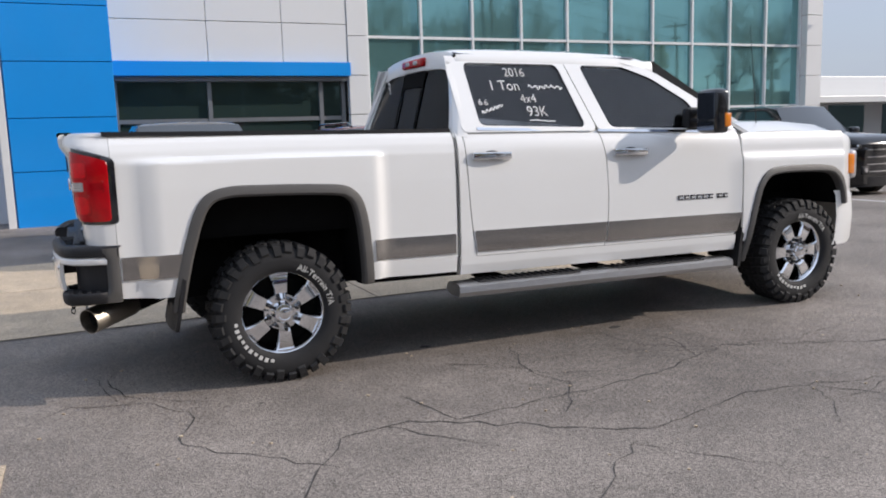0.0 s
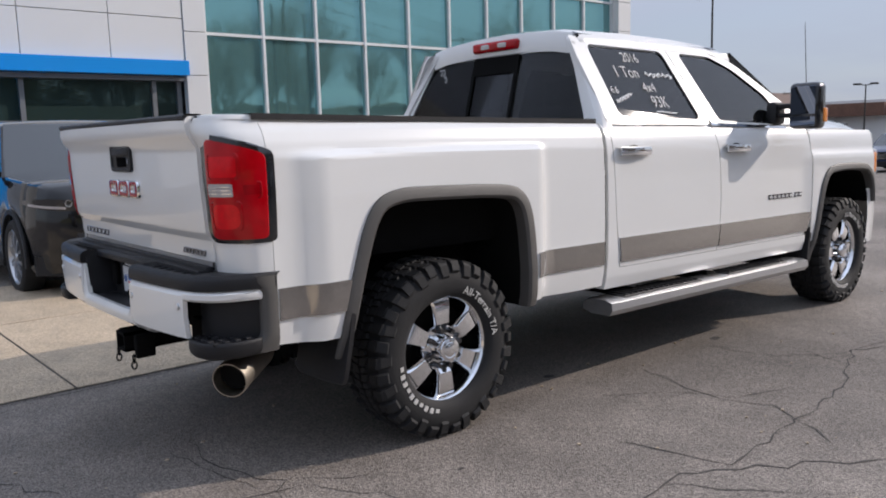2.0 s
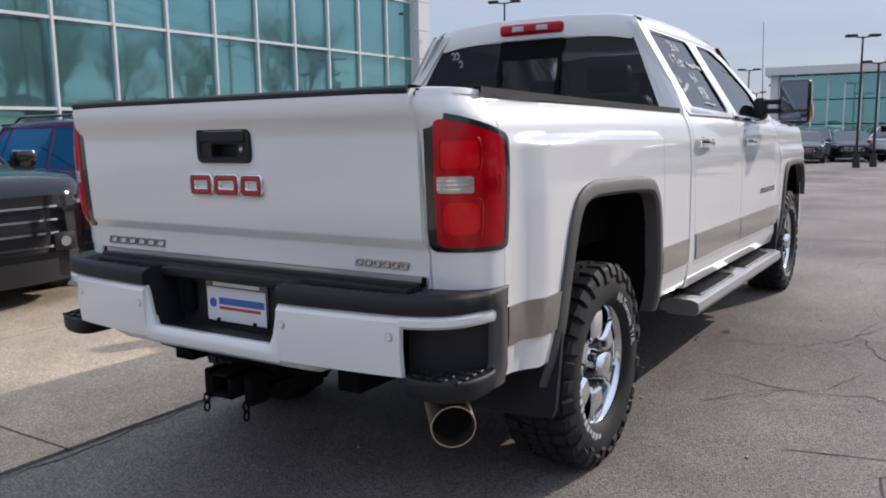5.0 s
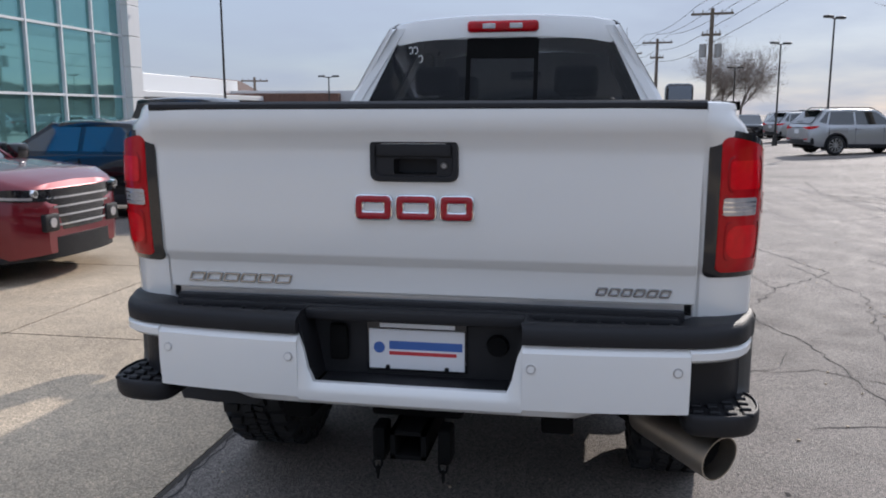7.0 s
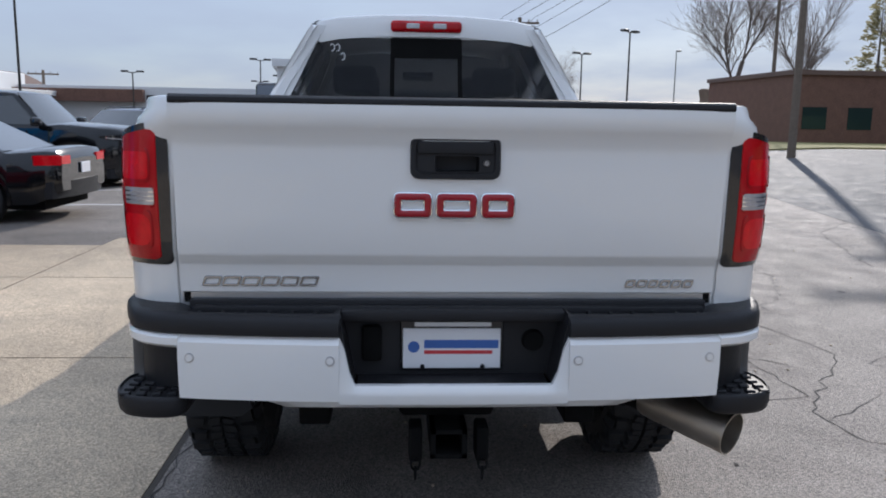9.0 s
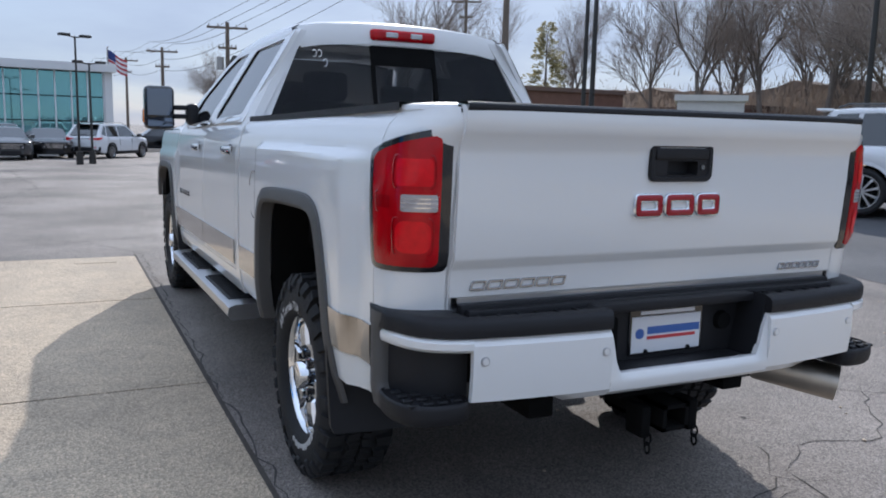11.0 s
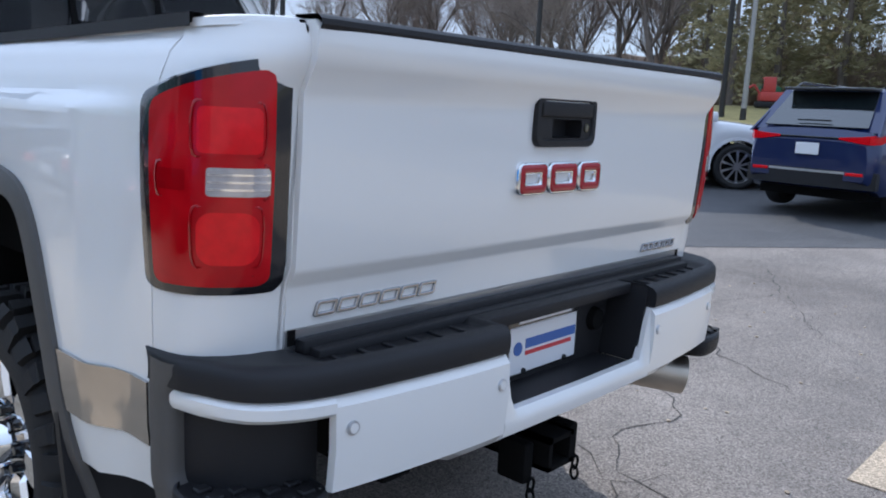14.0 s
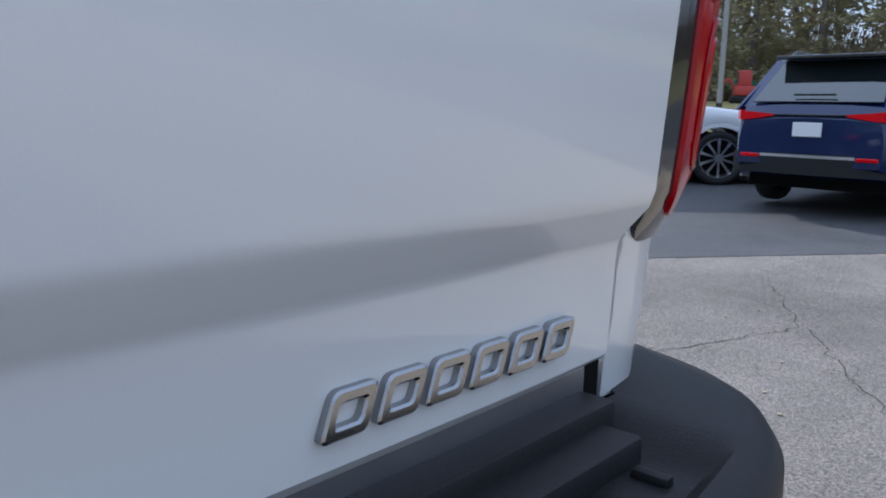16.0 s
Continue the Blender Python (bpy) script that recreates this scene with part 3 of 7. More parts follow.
    sheet(bm, [[Vector((x, s * y, z)) for y, z in ((0.86, 0.475), (0.90, 0.505), (1.03, 0.505), (1.065, 0.49), (1.07, 0.45), (1.05, 0.42), (0.92, 0.42), (0.86, 0.44))] for x in (1.14, 1.15, 3.46, 3.47)], closed=True)
    for x in (1.14, 3.47):
        bm.faces.new([bm.verts.new((x, s * y, z)) for y, z in ((0.86, 0.475), (0.90, 0.505), (1.03, 0.505), (1.065, 0.49), (1.07, 0.45), (1.05, 0.42), (0.92, 0.42), (0.86, 0.44))])
    step = tp("step_board", bm, M["alu"], label="brushed metal step board with black treads", smooth=30)
    for a in (1.30, 2.42):
        bm = bmesh.new()
        box(bm, (a, s * 0.885, 0.500), (a + 0.80, s * 1.035, 0.512), 0.004, 1)
        for k in range(15):
            box(bm, (a + 0.03 + k * 0.052, s * 0.90, 0.511), (a + 0.05 + k * 0.052, s * 1.02, 0.520))
        tp("step_tread", bm, M["black_trim"], step)
    for x in (1.45, 2.3, 3.2):
        bm = bmesh.new()
        box(bm, (x, s * 0.60, 0.47), (x + 0.11, s * 0.95, 0.52), 0.01); box(bm, (x, s * 0.60, 0.47), (x + 0.11, s * 0.70, 0.60), 0.01)
        tp("step_bracket", bm, M["under"], step)
    # tail lamp: black housing with rounded corners, red lenses, clear reversing lens, inner chambers
    lamp_plan = finer([(x, y) for x, y in [(-1.090, 0.833)] + CORNER[2:]], 3)
    runs = [0.0]
    for a, b in zip(lamp_plan, lamp_plan[1:]):
        runs.append(runs[-1] + (Vector(b) - Vector(a)).length)
    def lamp_point(u, z, lift):
        q = u * runs[-1]
        x, y = float(np.interp(q, runs, [p[0] for p in lamp_plan])), float(np.interp(q, runs, [p[1] for p in lamp_plan]))
        x2, y2 = float(np.interp(min(q + 0.01, runs[-1]), runs, [p[0] for p in lamp_plan])), float(np.interp(min(q + 0.01, runs[-1]), runs, [p[1] for p in lamp_plan]))
        d = Vector((x2 - x, y2 - y)).normalized() if q < runs[-1] - 0.001 else Vector((0.99, 0.1))
        swell = lift + 0.010 * math.sin(math.pi * min(1, max(0, (z - 1.02) / 0.46))) * min(1.0, 4 * u)
        return Vector((x + gate_shift(x, min(max(z, 1.03), 1.40)) - d.y * swell, s * (y + d.x * swell), z))
    def lamp_patch(u0, u1, z0, z1, slope, lift, rc=0.0, nz=12, nu=20, rise=0.0):
        """A lens laid on the corner: rc rounds its corners, slope lowers its outer top, rise lifts its outer foot."""
        bm2 = bmesh.new()
        rows = []
        for k in range(nu):
            f = 0.5 - 0.5 * math.cos(math.pi * k / (nu - 1))
            u = u0 + (u1 - u0) * f
            edge = min(u - u0, u1 - u) * runs[-1]
            r = rc * (1 - math.sqrt(max(0.0, 1 - (1 - min(1.0, edge / rc)) ** 2))) if rc else 0.0
            lo, hi = z0 + r + rise * u * u, z1 - slope * u ** 1.6 - r
            rows.append([lamp_point(u, lo + (hi - lo) * j / (nz - 1), lift) for j in range(nz)])
        return sheet(bm2, rows, lambda p: Vector((0.022 if lift < 0.004 else 0.005, -s * 0.003, 0)))
    def lamp_ring(u0, u1, z0, z1, lift, w=0.006):
        bm2 = bmesh.new()
        du = w / runs[-1]
        loop = smooth_loop([(u0, z0), (u1, z0), (u1, z1), (u0, z1)], 4, 0.04)
        cu, cz = (u0 + u1) / 2, (z0 + z1) / 2
        inn = [(cu + (u - cu) * (1 - 2 * du / (u1 - u0)), cz + (z - cz) * (1 - 2 * w / (z1 - z0))) for u, z in loop]
        return sheet(bm2, [[lamp_point(u, z, lift) for u, z in loop], [lamp_point(u, z, lift + 0.0015) for u, z in inn]], (0.003, 0, 0), closed=True)
    lamp = tp("tail_lamp", lamp_patch(0.0, 1.0, 1.035, 1.462, 0.075, 0.003, 0.022), M["gloss_black"], label="black-edged tail lamp with red lenses")
    tp("red_lens", lamp_patch(0.12, 0.935, 1.052, 1.442, 0.072, 0.006, 0.020), M["red_lens"], lamp, "glossy red lens")
    tp("clear_lens", lamp_patch(0.145, 0.50, 1.218, 1.268, 0.0, 0.008, 0.006), M["clear_lens"], lamp, "clear ribbed reversing lens")
    for k in range(3):
        tp("lens_rib", lamp_patch(0.15, 0.49, 1.228 + 0.013 * k, 1.232 + 0.013 * k, 0.0, 0.009, 0.0, 2, 8), M["chrome"], lamp)
    tp("lamp_reflector", lamp_patch(0.20, 0.56, 1.292, 1.372, 0.0, 0.007, 0.012), M["red_lens_bright"], lamp)
    tp("lamp_reflector", lamp_patch(0.20, 0.56, 1.094, 1.190, 0.0, 0.007, 0.03), M["red_lens_bright"], lamp)
    tp("lamp_recess", lamp_patch(0.63, 0.85, 1.225, 1.262, 0.0, 0.007, 0.005), M["red_dark"], lamp)
    for q in ((0.17, 0.60, 1.284, 1.384), (0.17, 0.60, 1.088, 1.202), (0.135, 0.87, 1.210, 1.276)):
        tp("chamber_rim", lamp_ring(*q, 0.007, 0.003), M["red_dark"], lamp)

# tailgate, open behind its handle
bm = bmesh.new()
HOLE = (-0.072, 0.062, 1.324, 1.374)
gate_rows = sorted(GATE + [(z, lerp_table(GATE, z)) for z in HOLE[2:]])
gate_ys = sorted(list(np.linspace(-0.817, 0.817, 25)) + list(HOLE[:2]))
sheet(bm, [[Vector((x + 0.004 * (y / 0.817) ** 12, y, z)) for z, x in gate_rows] for y in gate_ys], (0.045, 0, 0))
def in_hole(f):
    c = f.calc_center_median()
    return HOLE[0] < c.y < HOLE[1] and HOLE[2] < c.z < HOLE[3]
bmesh.ops.delete(bm, geom=[f for f in bm.faces if in_hole(f)], context="FACES")
gate = tp("tailgate", bm, M["white"])
bm = bmesh.new()
sheet(bm, [[Vector((x, y, z)) for x, z in ((-1.148, 1.512), (-1.153, 1.520), (-1.152, 1.530), (-1.14, 1.538), (-1.08, 1.538), (-1.07, 1.51))] for y in np.linspace(-0.815, 0.815, 9)])
tp("tailgate_cap", bm, M["black_trim"], gate, "black plastic cap")
# handle: ring, panel with a deep hand recess, lifting flap, lock, camera
def about(loop, ky, kz, cz=1.3685):
    return [(y * ky, cz + (z - cz) * kz) for y, z in loop]
bm = bmesh.new()
outer = smooth_loop([(-0.133, 1.303), (0.133, 1.303), (0.133, 1.434), (-0.133, 1.434)], 8, 0.030)
inner = smooth_loop([(-0.070, 1.326), (0.060, 1.326), (0.060, 1.372), (-0.070, 1.372)], 8, 0.008)
steps = [(-1.106, outer), (-1.119, about(outer, 0.995, 0.99)), (-1.124, about(outer, 0.975, 0.95)), (-1.1245, about(outer, 0.885, 0.77)), (-1.122, about(outer, 0.865, 0.735)), (-1.118, about(outer, 0.855, 0.72)), (-1.119, inner), (-1.108, inner), (-1.074, [(y * 0.92, z + (1.349 - z) * 0.1) for y, z in inner])]
sheet(bm, [[Vector((x, y, z)) for y, z in loop] for x, loop in steps], closed=True)
bm.faces.new([bm.verts.new((-1.074, y * 0.92, z + (1.349 - z) * 0.1)) for y, z in inner])
hb = tp("tailgate_handle", bm, M["black_trim"], gate, "black plastic handle bezel")
bm = bmesh.new(); box(bm, (-1.126, -0.112, 1.377), (-1.116, 0.112, 1.4145), 0.005, 3); tp("lifting_flap", bm, M["black_trim"], hb)
bm = bmesh.new(); rod(bm, (-1.117, -0.091, 1.352), (-1.121, -0.091, 1.352), 0.0125, 0.0115, 20); lk = tp("lock_cylinder", bm, M["gloss_black"], hb, "key lock")
bm = bmesh.new(); rod(bm, (-1.120, -0.091, 1.352), (-1.1225, -0.091, 1.352), 0.008, 0.0075, 20); tp("lock_face", bm, M["badge"], lk)
bm = bmesh.new(); rod(bm, (-1.117, -0.014, 1.3165), (-1.122, -0.014, 1.3165), 0.0065, 0.0055, 16); tp("rear_camera", bm, M["gloss_black"], hb)
# emblem: three red rings with bevelled chrome edges; badges: small chrome frames
def glyph(y0, y1, z0, z1, stroke, x, depth, kind):
    """A plain hollow frame standing proud of the gate, with rounded corners and a bevelled edge."""
    bm2 = bmesh.new()
    bev = min(0.0025, stroke * 0.2)
    def loop(d, r):
        return smooth_loop([(y1 + d, z0 + d), (y0 - d, z0 + d), (y0 - d, z1 - d), (y1 + d, z1 - d)], 4, r)
    rows = [(x + 0.004, 0.0), (x - depth + bev, 0.0), (x - depth, bev), (x - depth, stroke - bev), (x - depth + bev, stroke), (x + 0.004, stroke)]
    sheet(bm2, [[Vector((xx, y, z)) for y, z in loop(d, max(0.003, stroke * 0.7 - d * 0.5))] for xx, d in rows], closed=True)
    return bm2
for y0, y1, kind in ((0.183, 0.066, "frame"), (0.058, -0.068, "frame"), (-0.076, -0.180, "frame")):
    e = tp("emblem_edge", glyph(y0, y1, 1.187, 1.266, 0.028, -1.104, 0.016, kind), M["chrome"], gate, "chrome-edged red emblem", smooth=50)
    tp("emblem_face", glyph(y0 - 0.0045, y1 + 0.0045, 1.1915, 1.2615, 0.0195, -1.104, 0.0185, kind), M["emblem_red"], e, smooth=50)
for a, b_, z, h, cnt in ((0.750, 0.402, 0.988, 0.030, 6), (-0.538, -0.756, 0.984, 0.025, 6)):
    w = (a - b_) / cnt
    for k in range(cnt):
        bm = glyph(a - k * w, a - (k + 1) * w + 0.006, z - h / 2, z + h / 2, 0.0068, -1.067, 0.006, "frame")
        for v in bm.verts:
            v.co.y -= 0.35 * (v.co.z - z)
        tp("badge_bar", bm, M["badge"], gate, "chrome badge bar", smooth=0)
# gap filler under the gate
bm = bmesh.new(); box(bm, (-1.06, -0.815, 0.90), (-1.03, 0.815, 0.95)); tp("gate_sill", bm, M["alu"])
bm = bmesh.new(); box(bm, (-1.118, -0.775, 0.885), (-1.062, 0.775, 0.921), 0.006); box(bm, (-1.088, -0.79, 0.90), (-1.050, 0.79, 0.934), 0.005)
tp("bumper_filler", bm, M["black_trim"], label="black ribbed filler under the tailgate")
# bed floor and front wall
bm = bmesh.new(); box(bm, (-1.05, -0.80, 0.90), (1.165, 0.80, 0.93)); tp("bed_floor", bm, M["under"])
bm = bmesh.new(); box(bm, (1.13, -0.93, 0.60), (1.165, 0.93, 1.49), 0.01); tp("bed_front_wall", bm, M["white"])

# rear bumper
BUMPER_PLAN = finer([(0, -1.248), (0.35, -1.243), (0.55, -1.232), (0.78, -1.205), (0.88, -1.175), (0.95, -1.12), (0.985, -1.04)], 5)
def bx(y):
    return lerp_table(BUMPER_PLAN, abs(y))
for s in (-1, 1):
    bm = bmesh.new()
    ys = list(np.linspace(0.335, 0.80, 10))
    sheet(bm, [[Vector((bx(y) + d, s * y, z)) for z, d in ((0.64 + 0.02 * (y > 0.5), 0.03), (0.665, 0.008), (0.75, 0.0), (0.835, 0.002), (0.855, 0.018))] for y in ys], (0.02, 0, 0))
    sheet(bm, [[Vector((bx(y) + d, s * y, z)) for z, d in ((0.64, 0.03), (0.655, 0.01), (0.68, 0.004), (0.695, 0.006), (0.710 + 0.144 * ease(0.29, 0.335, y) , 0.018))] for y in (0.0, 0.1, 0.2, 0.27, 0.29, 0.305, 0.32, 0.335)], (0.02, 0, 0))
    tp("bumper_face", bm, M["white"])
    bm = bmesh.new()
    plan = [(bx(y), y) for y in np.linspace(0.80, 0.985, 10)] + [(-0.98, 0.998), (-0.92, 1.0)]
    sheet(bm, [[Vector((x + d, s * (y - e2), z)) for z, d, e2 in ((0.815, 0.012, 0.004), (0.825, 0.0, 0.0), (0.845, 0.0, 0.0), (0.857, 0.014, 0.006))] for x, y in plan], (0.02, -s * 0.01, 0))
    tp("bumper_strip", bm, M["white"])
    # black top pad: a rim round a sunken tread, closing to a smooth cap at the corner
    bm = bmesh.new()
    plan = [(bx(y) + 0.006, y) for y in (0.335, 0.345, 0.36, 0.45, 0.6, 0.72, 0.775, 0.80, 0.82, 0.85, 0.88, 0.91, 0.94, 0.965, 0.985)] + [(-1.0, 1.0), (-0.96, 1.006), (-0.93, 1.008), (-0.895, 1.009)]
    plan = finer(plan, 3)
    rows = []
    for x, y in plan:
        inn = Vector((-1.06, min(y, 0.84))) if y < 0.99 else Vector((max(x + 0.03, -0.94), 0.93))
        sink = 0.015 * ease(0.335, 0.36, y) * (1 - ease(0.77, 0.83, y))
        out = Vector((x, y))
        def along(t):
            return out.lerp(inn, t)
        a, b2 = along(0.20), along(0.30)
        rows.append([Vector((x, s * y, 0.858)), Vector((x - 0.003, s * y, 0.875)), Vector((x - 0.002, s * y, 0.898)), Vector((x + 0.006, s * (y - 0.002), 0.910)), Vector((x + 0.018, s * (y - 0.006), 0.916)), Vector((a.x, s * a.y, 0.918)), Vector((b2.x, s * b2.y, 0.918 - sink)), Vector((inn.x, s * inn.y, 0.918 - sink)), Vector((inn.x, s * inn.y, 0.80))])
    sheet(bm, rows)
    bm.faces.new([bm.verts.new(p) for p in rows[0]])
    pad = tp("bumper_top_pad", bm, M["black_trim"], label="black textured bumper step pad with a raised rim", smooth=45)
    for k in range(6):
        bm = bmesh.new()
        y = 0.405 + k * 0.068
        box(bm, (bx(y) + 0.062, s * y, 0.900), (-1.122, s * (y + 0.011), 0.909), 0.003, 2)
        tp("tread_rib", bm, M["black_trim"], pad)
    # rounded cheek closing the corner
    bm = bmesh.new()
    rows = []
    for k in range(15):
        z = 0.905 - 0.305 * k / 14
        back = -0.962 - 0.05 * ease(0.68, 0.60, z) - 0.03 * ease(0.84, 0.88, z)
        rows.append([Vector((x, s * (1.009 - d - 0.012 * ease(0.66, 0.60, z)), z)) for x, d in ((-0.892, 0.02), (-0.894, 0.004), (-0.905, 0.0), ((back - 0.905) / 2, -0.002), (back + 0.018, 0.002), (back + 0.005, 0.010), (back, 0.025), (back + 0.004, 0.06))])
    sheet(bm, rows)
    tp("bumper_cheek", bm, M["grey_trim"], smooth=50)
    bm = bmesh.new()
    sheet(bm, [[Vector((bx(y) + 0.085, s * (y - 0.012), z)) for z in (0.63, 0.82)] for y in np.linspace(0.79, 0.985, 9)] + [[Vector((-0.95, s * 0.975, z)) for z in (0.63, 0.82)]], (0.03, 0, 0))
    sheet(bm, [[Vector((x, s * (y - 0.01), 0.818)) for x, y in ((bx(yy) + 0.012, yy), (bx(yy) + 0.09, yy))] for yy in np.linspace(0.79, 0.985, 9)])
    tp("step_pocket", bm, M["black_trim"])
    bm = bmesh.new()
    out = smooth_loop([(-1.195, 0.785), (-1.20, 0.90), (-1.165, 0.985), (-1.08, 1.018), (-0.95, 1.012), (-0.95, 0.785)], 6, 0.06)
    rings = [[Vector((-1.06 + (x + 1.06) * k, s * (0.90 + (y - 0.90) * k), z)) for x, y in out] for z, k in ((0.598, 0.80), (0.600, 0.90), (0.610, 0.965), (0.63, 1.0), (0.652, 1.0), (0.662, 0.985), (0.666, 0.95), (0.666, 0.93), (0.660, 0.92), (0.660, 0.30))]
    sheet(bm, rings, closed=True)
    bm.faces.new([bm.verts.new(p) for p in rings[-1]])
    step_ob = tp("corner_step", bm, M["black_trim"], label="black rounded corner step with tread studs", smooth=50)
    for i in range(4):
        for j in range(4):
            bm = bmesh.new()
            cx2, cy2 = -1.165 + i * 0.045, s * (0.815 + j * 0.046)
            box(bm, (cx2, cy2, 0.658), (cx2 + 0.024, cy2 + s * 0.030, 0.669), 0.003, 1)
            tp("tread_stud", bm, M["black_trim"], step_ob)
    for y, in ((0.36 + 0.0,), (0.765,)):
        bm = bmesh.new()
        x = bx(y)
        rod(bm, (x + 0.006, s * y, 0.79), (x - 0.003, s * y, 0.79), 0.0145, 0.0135, 20)
        ring = tp("parking_sensor", bm, M["alu"])
        bm = bmesh.new(); rod(bm, (x, s * y, 0.79), (x - 0.0045, s * y, 0.79), 0.0105, 0.010, 20); tp("sensor_eye", bm, M["white"], ring)
# notch with plate
bm = bmesh.new()
box(bm, (-1.09, -0.335, 0.70), (-1.075, 0.335, 0.90)); box(bm, (-1.222, -0.288, 0.686), (-1.08, 0.288, 0.702), 0.004, 1)
for s in (-1, 1):
    sheet(bm, [[Vector((x, s * (0.295 + 0.04 * k), 0.70 + 0.21 * k)) for k in (0, 0.5, 1)] for x in (-1.212, -1.08)], (0, s * 0.012, 0))
box(bm, (-1.16, -0.335, 0.885), (-1.06, 0.335, 0.916), 0.006)
tp("plate_recess", bm, M["black_trim"])
bm = bmesh.new(); box(bm, (-1.098, -0.158, 0.715), (-1.09, 0.158, 0.872), 0.003, 1)
frame_ob = tp("plate_frame", bm, M["gloss_black"])
bm = bmesh.new(); box(bm, (-1.1, -0.15, 0.722), (-1.094, 0.15, 0.848), 0.002, 1); tp("plate_face", bm, M["plate_white"], frame_ob, "white dealer plate")
bm = bmesh.new(); box(bm, (-1.1015, -0.143, 0.786), (-1.0995, 0.085, 0.812)); tp("plate_bar", bm, M["plate_blue"], frame_ob)
bm = bmesh.new(); box(bm, (-1.1015, -0.125, 0.768), (-1.0995, 0.085, 0.779)); tp("plate_bar", bm, M["plate_red"], frame_ob)
bm = bmesh.new(); rod(bm, (-1.0995, 0.117, 0.79), (-1.1018, 0.117, 0.79), 0.018, 0.018, 20); tp("plate_dot", bm, M["plate_blue"], frame_ob)
bm = bmesh.new(); box(bm, (-1.0995, -0.12, 0.854), (-1.0975, 0.115, 0.867)); tp("frame_bar", bm, M["plate_white"], frame_ob)
for y in (0.09, -0.095):
    bm = bmesh.new(); rod(bm, (-1.098, y, 0.728), (-1.106, y, 0.728), 0.008, 0.007, 12); tp("plate_bolt", bm, M["gloss_black"], frame_ob)
bm = bmesh.new(); box(bm, (-1.115, 0.215, 0.745), (-1.09, 0.275, 0.86), 0.012); tp("trailer_socket", bm, M["under"])
bm = bmesh.new(); rod(bm, (-1.09, -0.25, 0.81), (-1.11, -0.25, 0.81), 0.035, 0.03, 18); tp("trailer_socket", bm, M["under"])
# hitch receiver with chain loops
bm = bmesh.new()
for lo, hi in (((-1.22, -0.045, 0.445), (-0.9, -0.030, 0.535)), ((-1.22, 0.050, 0.445), (-0.9, 0.065, 0.535)), ((-1.22, -0.045, 0.445), (-0.9, 0.065, 0.458)), ((-1.22, -0.045, 0.522), (-0.9, 0.065, 0.535))):
    box(bm, lo, hi)
box(bm, (-0.98, -0.50, 0.56), (-0.90, 0.50, 0.64), 0.02); box(bm, (-1.10, -0.14, 0.53), (-0.95, 0.16, 0.62), 0.02); box(bm, (-1.19, 0.09, 0.42), (-1.10, 0.13, 0.53), 0.008); box(bm, (-1.19, -0.115, 0.42), (-1.10, -0.075, 0.53), 0.008)
for v in bm.verts:
    v.co += Vector((0.035, 0, 0.02))
hitch = tp("tow_hitch", bm, M["under"], label="black square tow hitch receiver")
for y in (0.11, -0.095):
    for k in range(2):
        bm = bmesh.new()
        ringpts = [Vector((-1.165 + 0.012 * math.cos(a) * (k % 2), y + 0.014 * math.cos(a) * ((k + 1) % 2), 0.44 - k * 0.03 + 0.02 * math.sin(a))) for a in np.linspace(0, 2 * math.pi, 9)]
        tube(bm, ringpts, 0.004, 5)
        tp("chain_link", bm, M["under"], hitch)
# exhaust
bm = bmesh.new()
path = [(-0.30, -0.40, 0.60), (-0.62, -0.52, 0.57), (-0.85, -0.72, 0.535), (-1.035, -0.875, 0.50)]
for a, b in zip(path[:-1], path[1:]):
    rod(bm, a, b, 0.058, 0.062, 18)
d = (Vector(path[3]) - Vector(path[2])).normalized()
side1 = d.cross(Vector((0, 0, 1))).normalized()
up1 = side1.cross(d)
ends = []
for dist, r in ((-0.02, 0.066), (0.0, 0.071), (0.30, 0.072), (0.30, 0.068), (0.05, 0.064)):
    c = Vector(path[2]) + d * dist
    ends.append([c + (side1 * math.cos(a) + up1 * math.sin(a)) * r for a in np.linspace(0, 2 * math.pi, 24, endpoint=False)])
ex = tp("exhaust_pipe", bm, M["under"])
bm = bmesh.new(); sheet(bm, ends, closed=True); tp("exhaust_tip", bm, M["steel"], ex, "worn steel exhaust tip")
bm = bmesh.new(); bm.faces.new([bm.verts.new(Vector(path[2]) + d * 0.20 + (side1 * math.cos(a) + up1 * math.sin(a)) * 0.066) for a in np.linspace(0, 2 * math.pi, 24, endpoint=False)]); tp("exhaust_bore", bm, M["under"], ex)
# underbody
bm = bmesh.new()
for s in (-1, 1):
    box(bm, (-1.0, s * 0.38, 0.50), (4.7, s * 0.48, 0.66), 0.01)
box(bm, (0.55, -0.90, 0.60), (3.62, 0.90, 0.66)); rod(bm, (0, -0.72, 0.43), (0, 0.72, 0.43), 0.06, 0.06, 12); box(bm, (-0.17, -0.17, 0.28), (0.17, 0.17, 0.58), 0.06, 3); rod(bm, (4.26, -0.72, 0.45), (4.26, 0.72, 0.45), 0.05, 0.05, 12)
box(bm, (0.7, -0.30, 0.42), (3.4, 0.20, 0.60), 0.05); box(bm, (3.7, -0.60, 0.50), (4.8, 0.60, 0.95), 0.05); box(bm, (-0.95, -0.55, 0.62), (0.55, 0.55, 0.89))
tp("chassis", bm, M["under"])

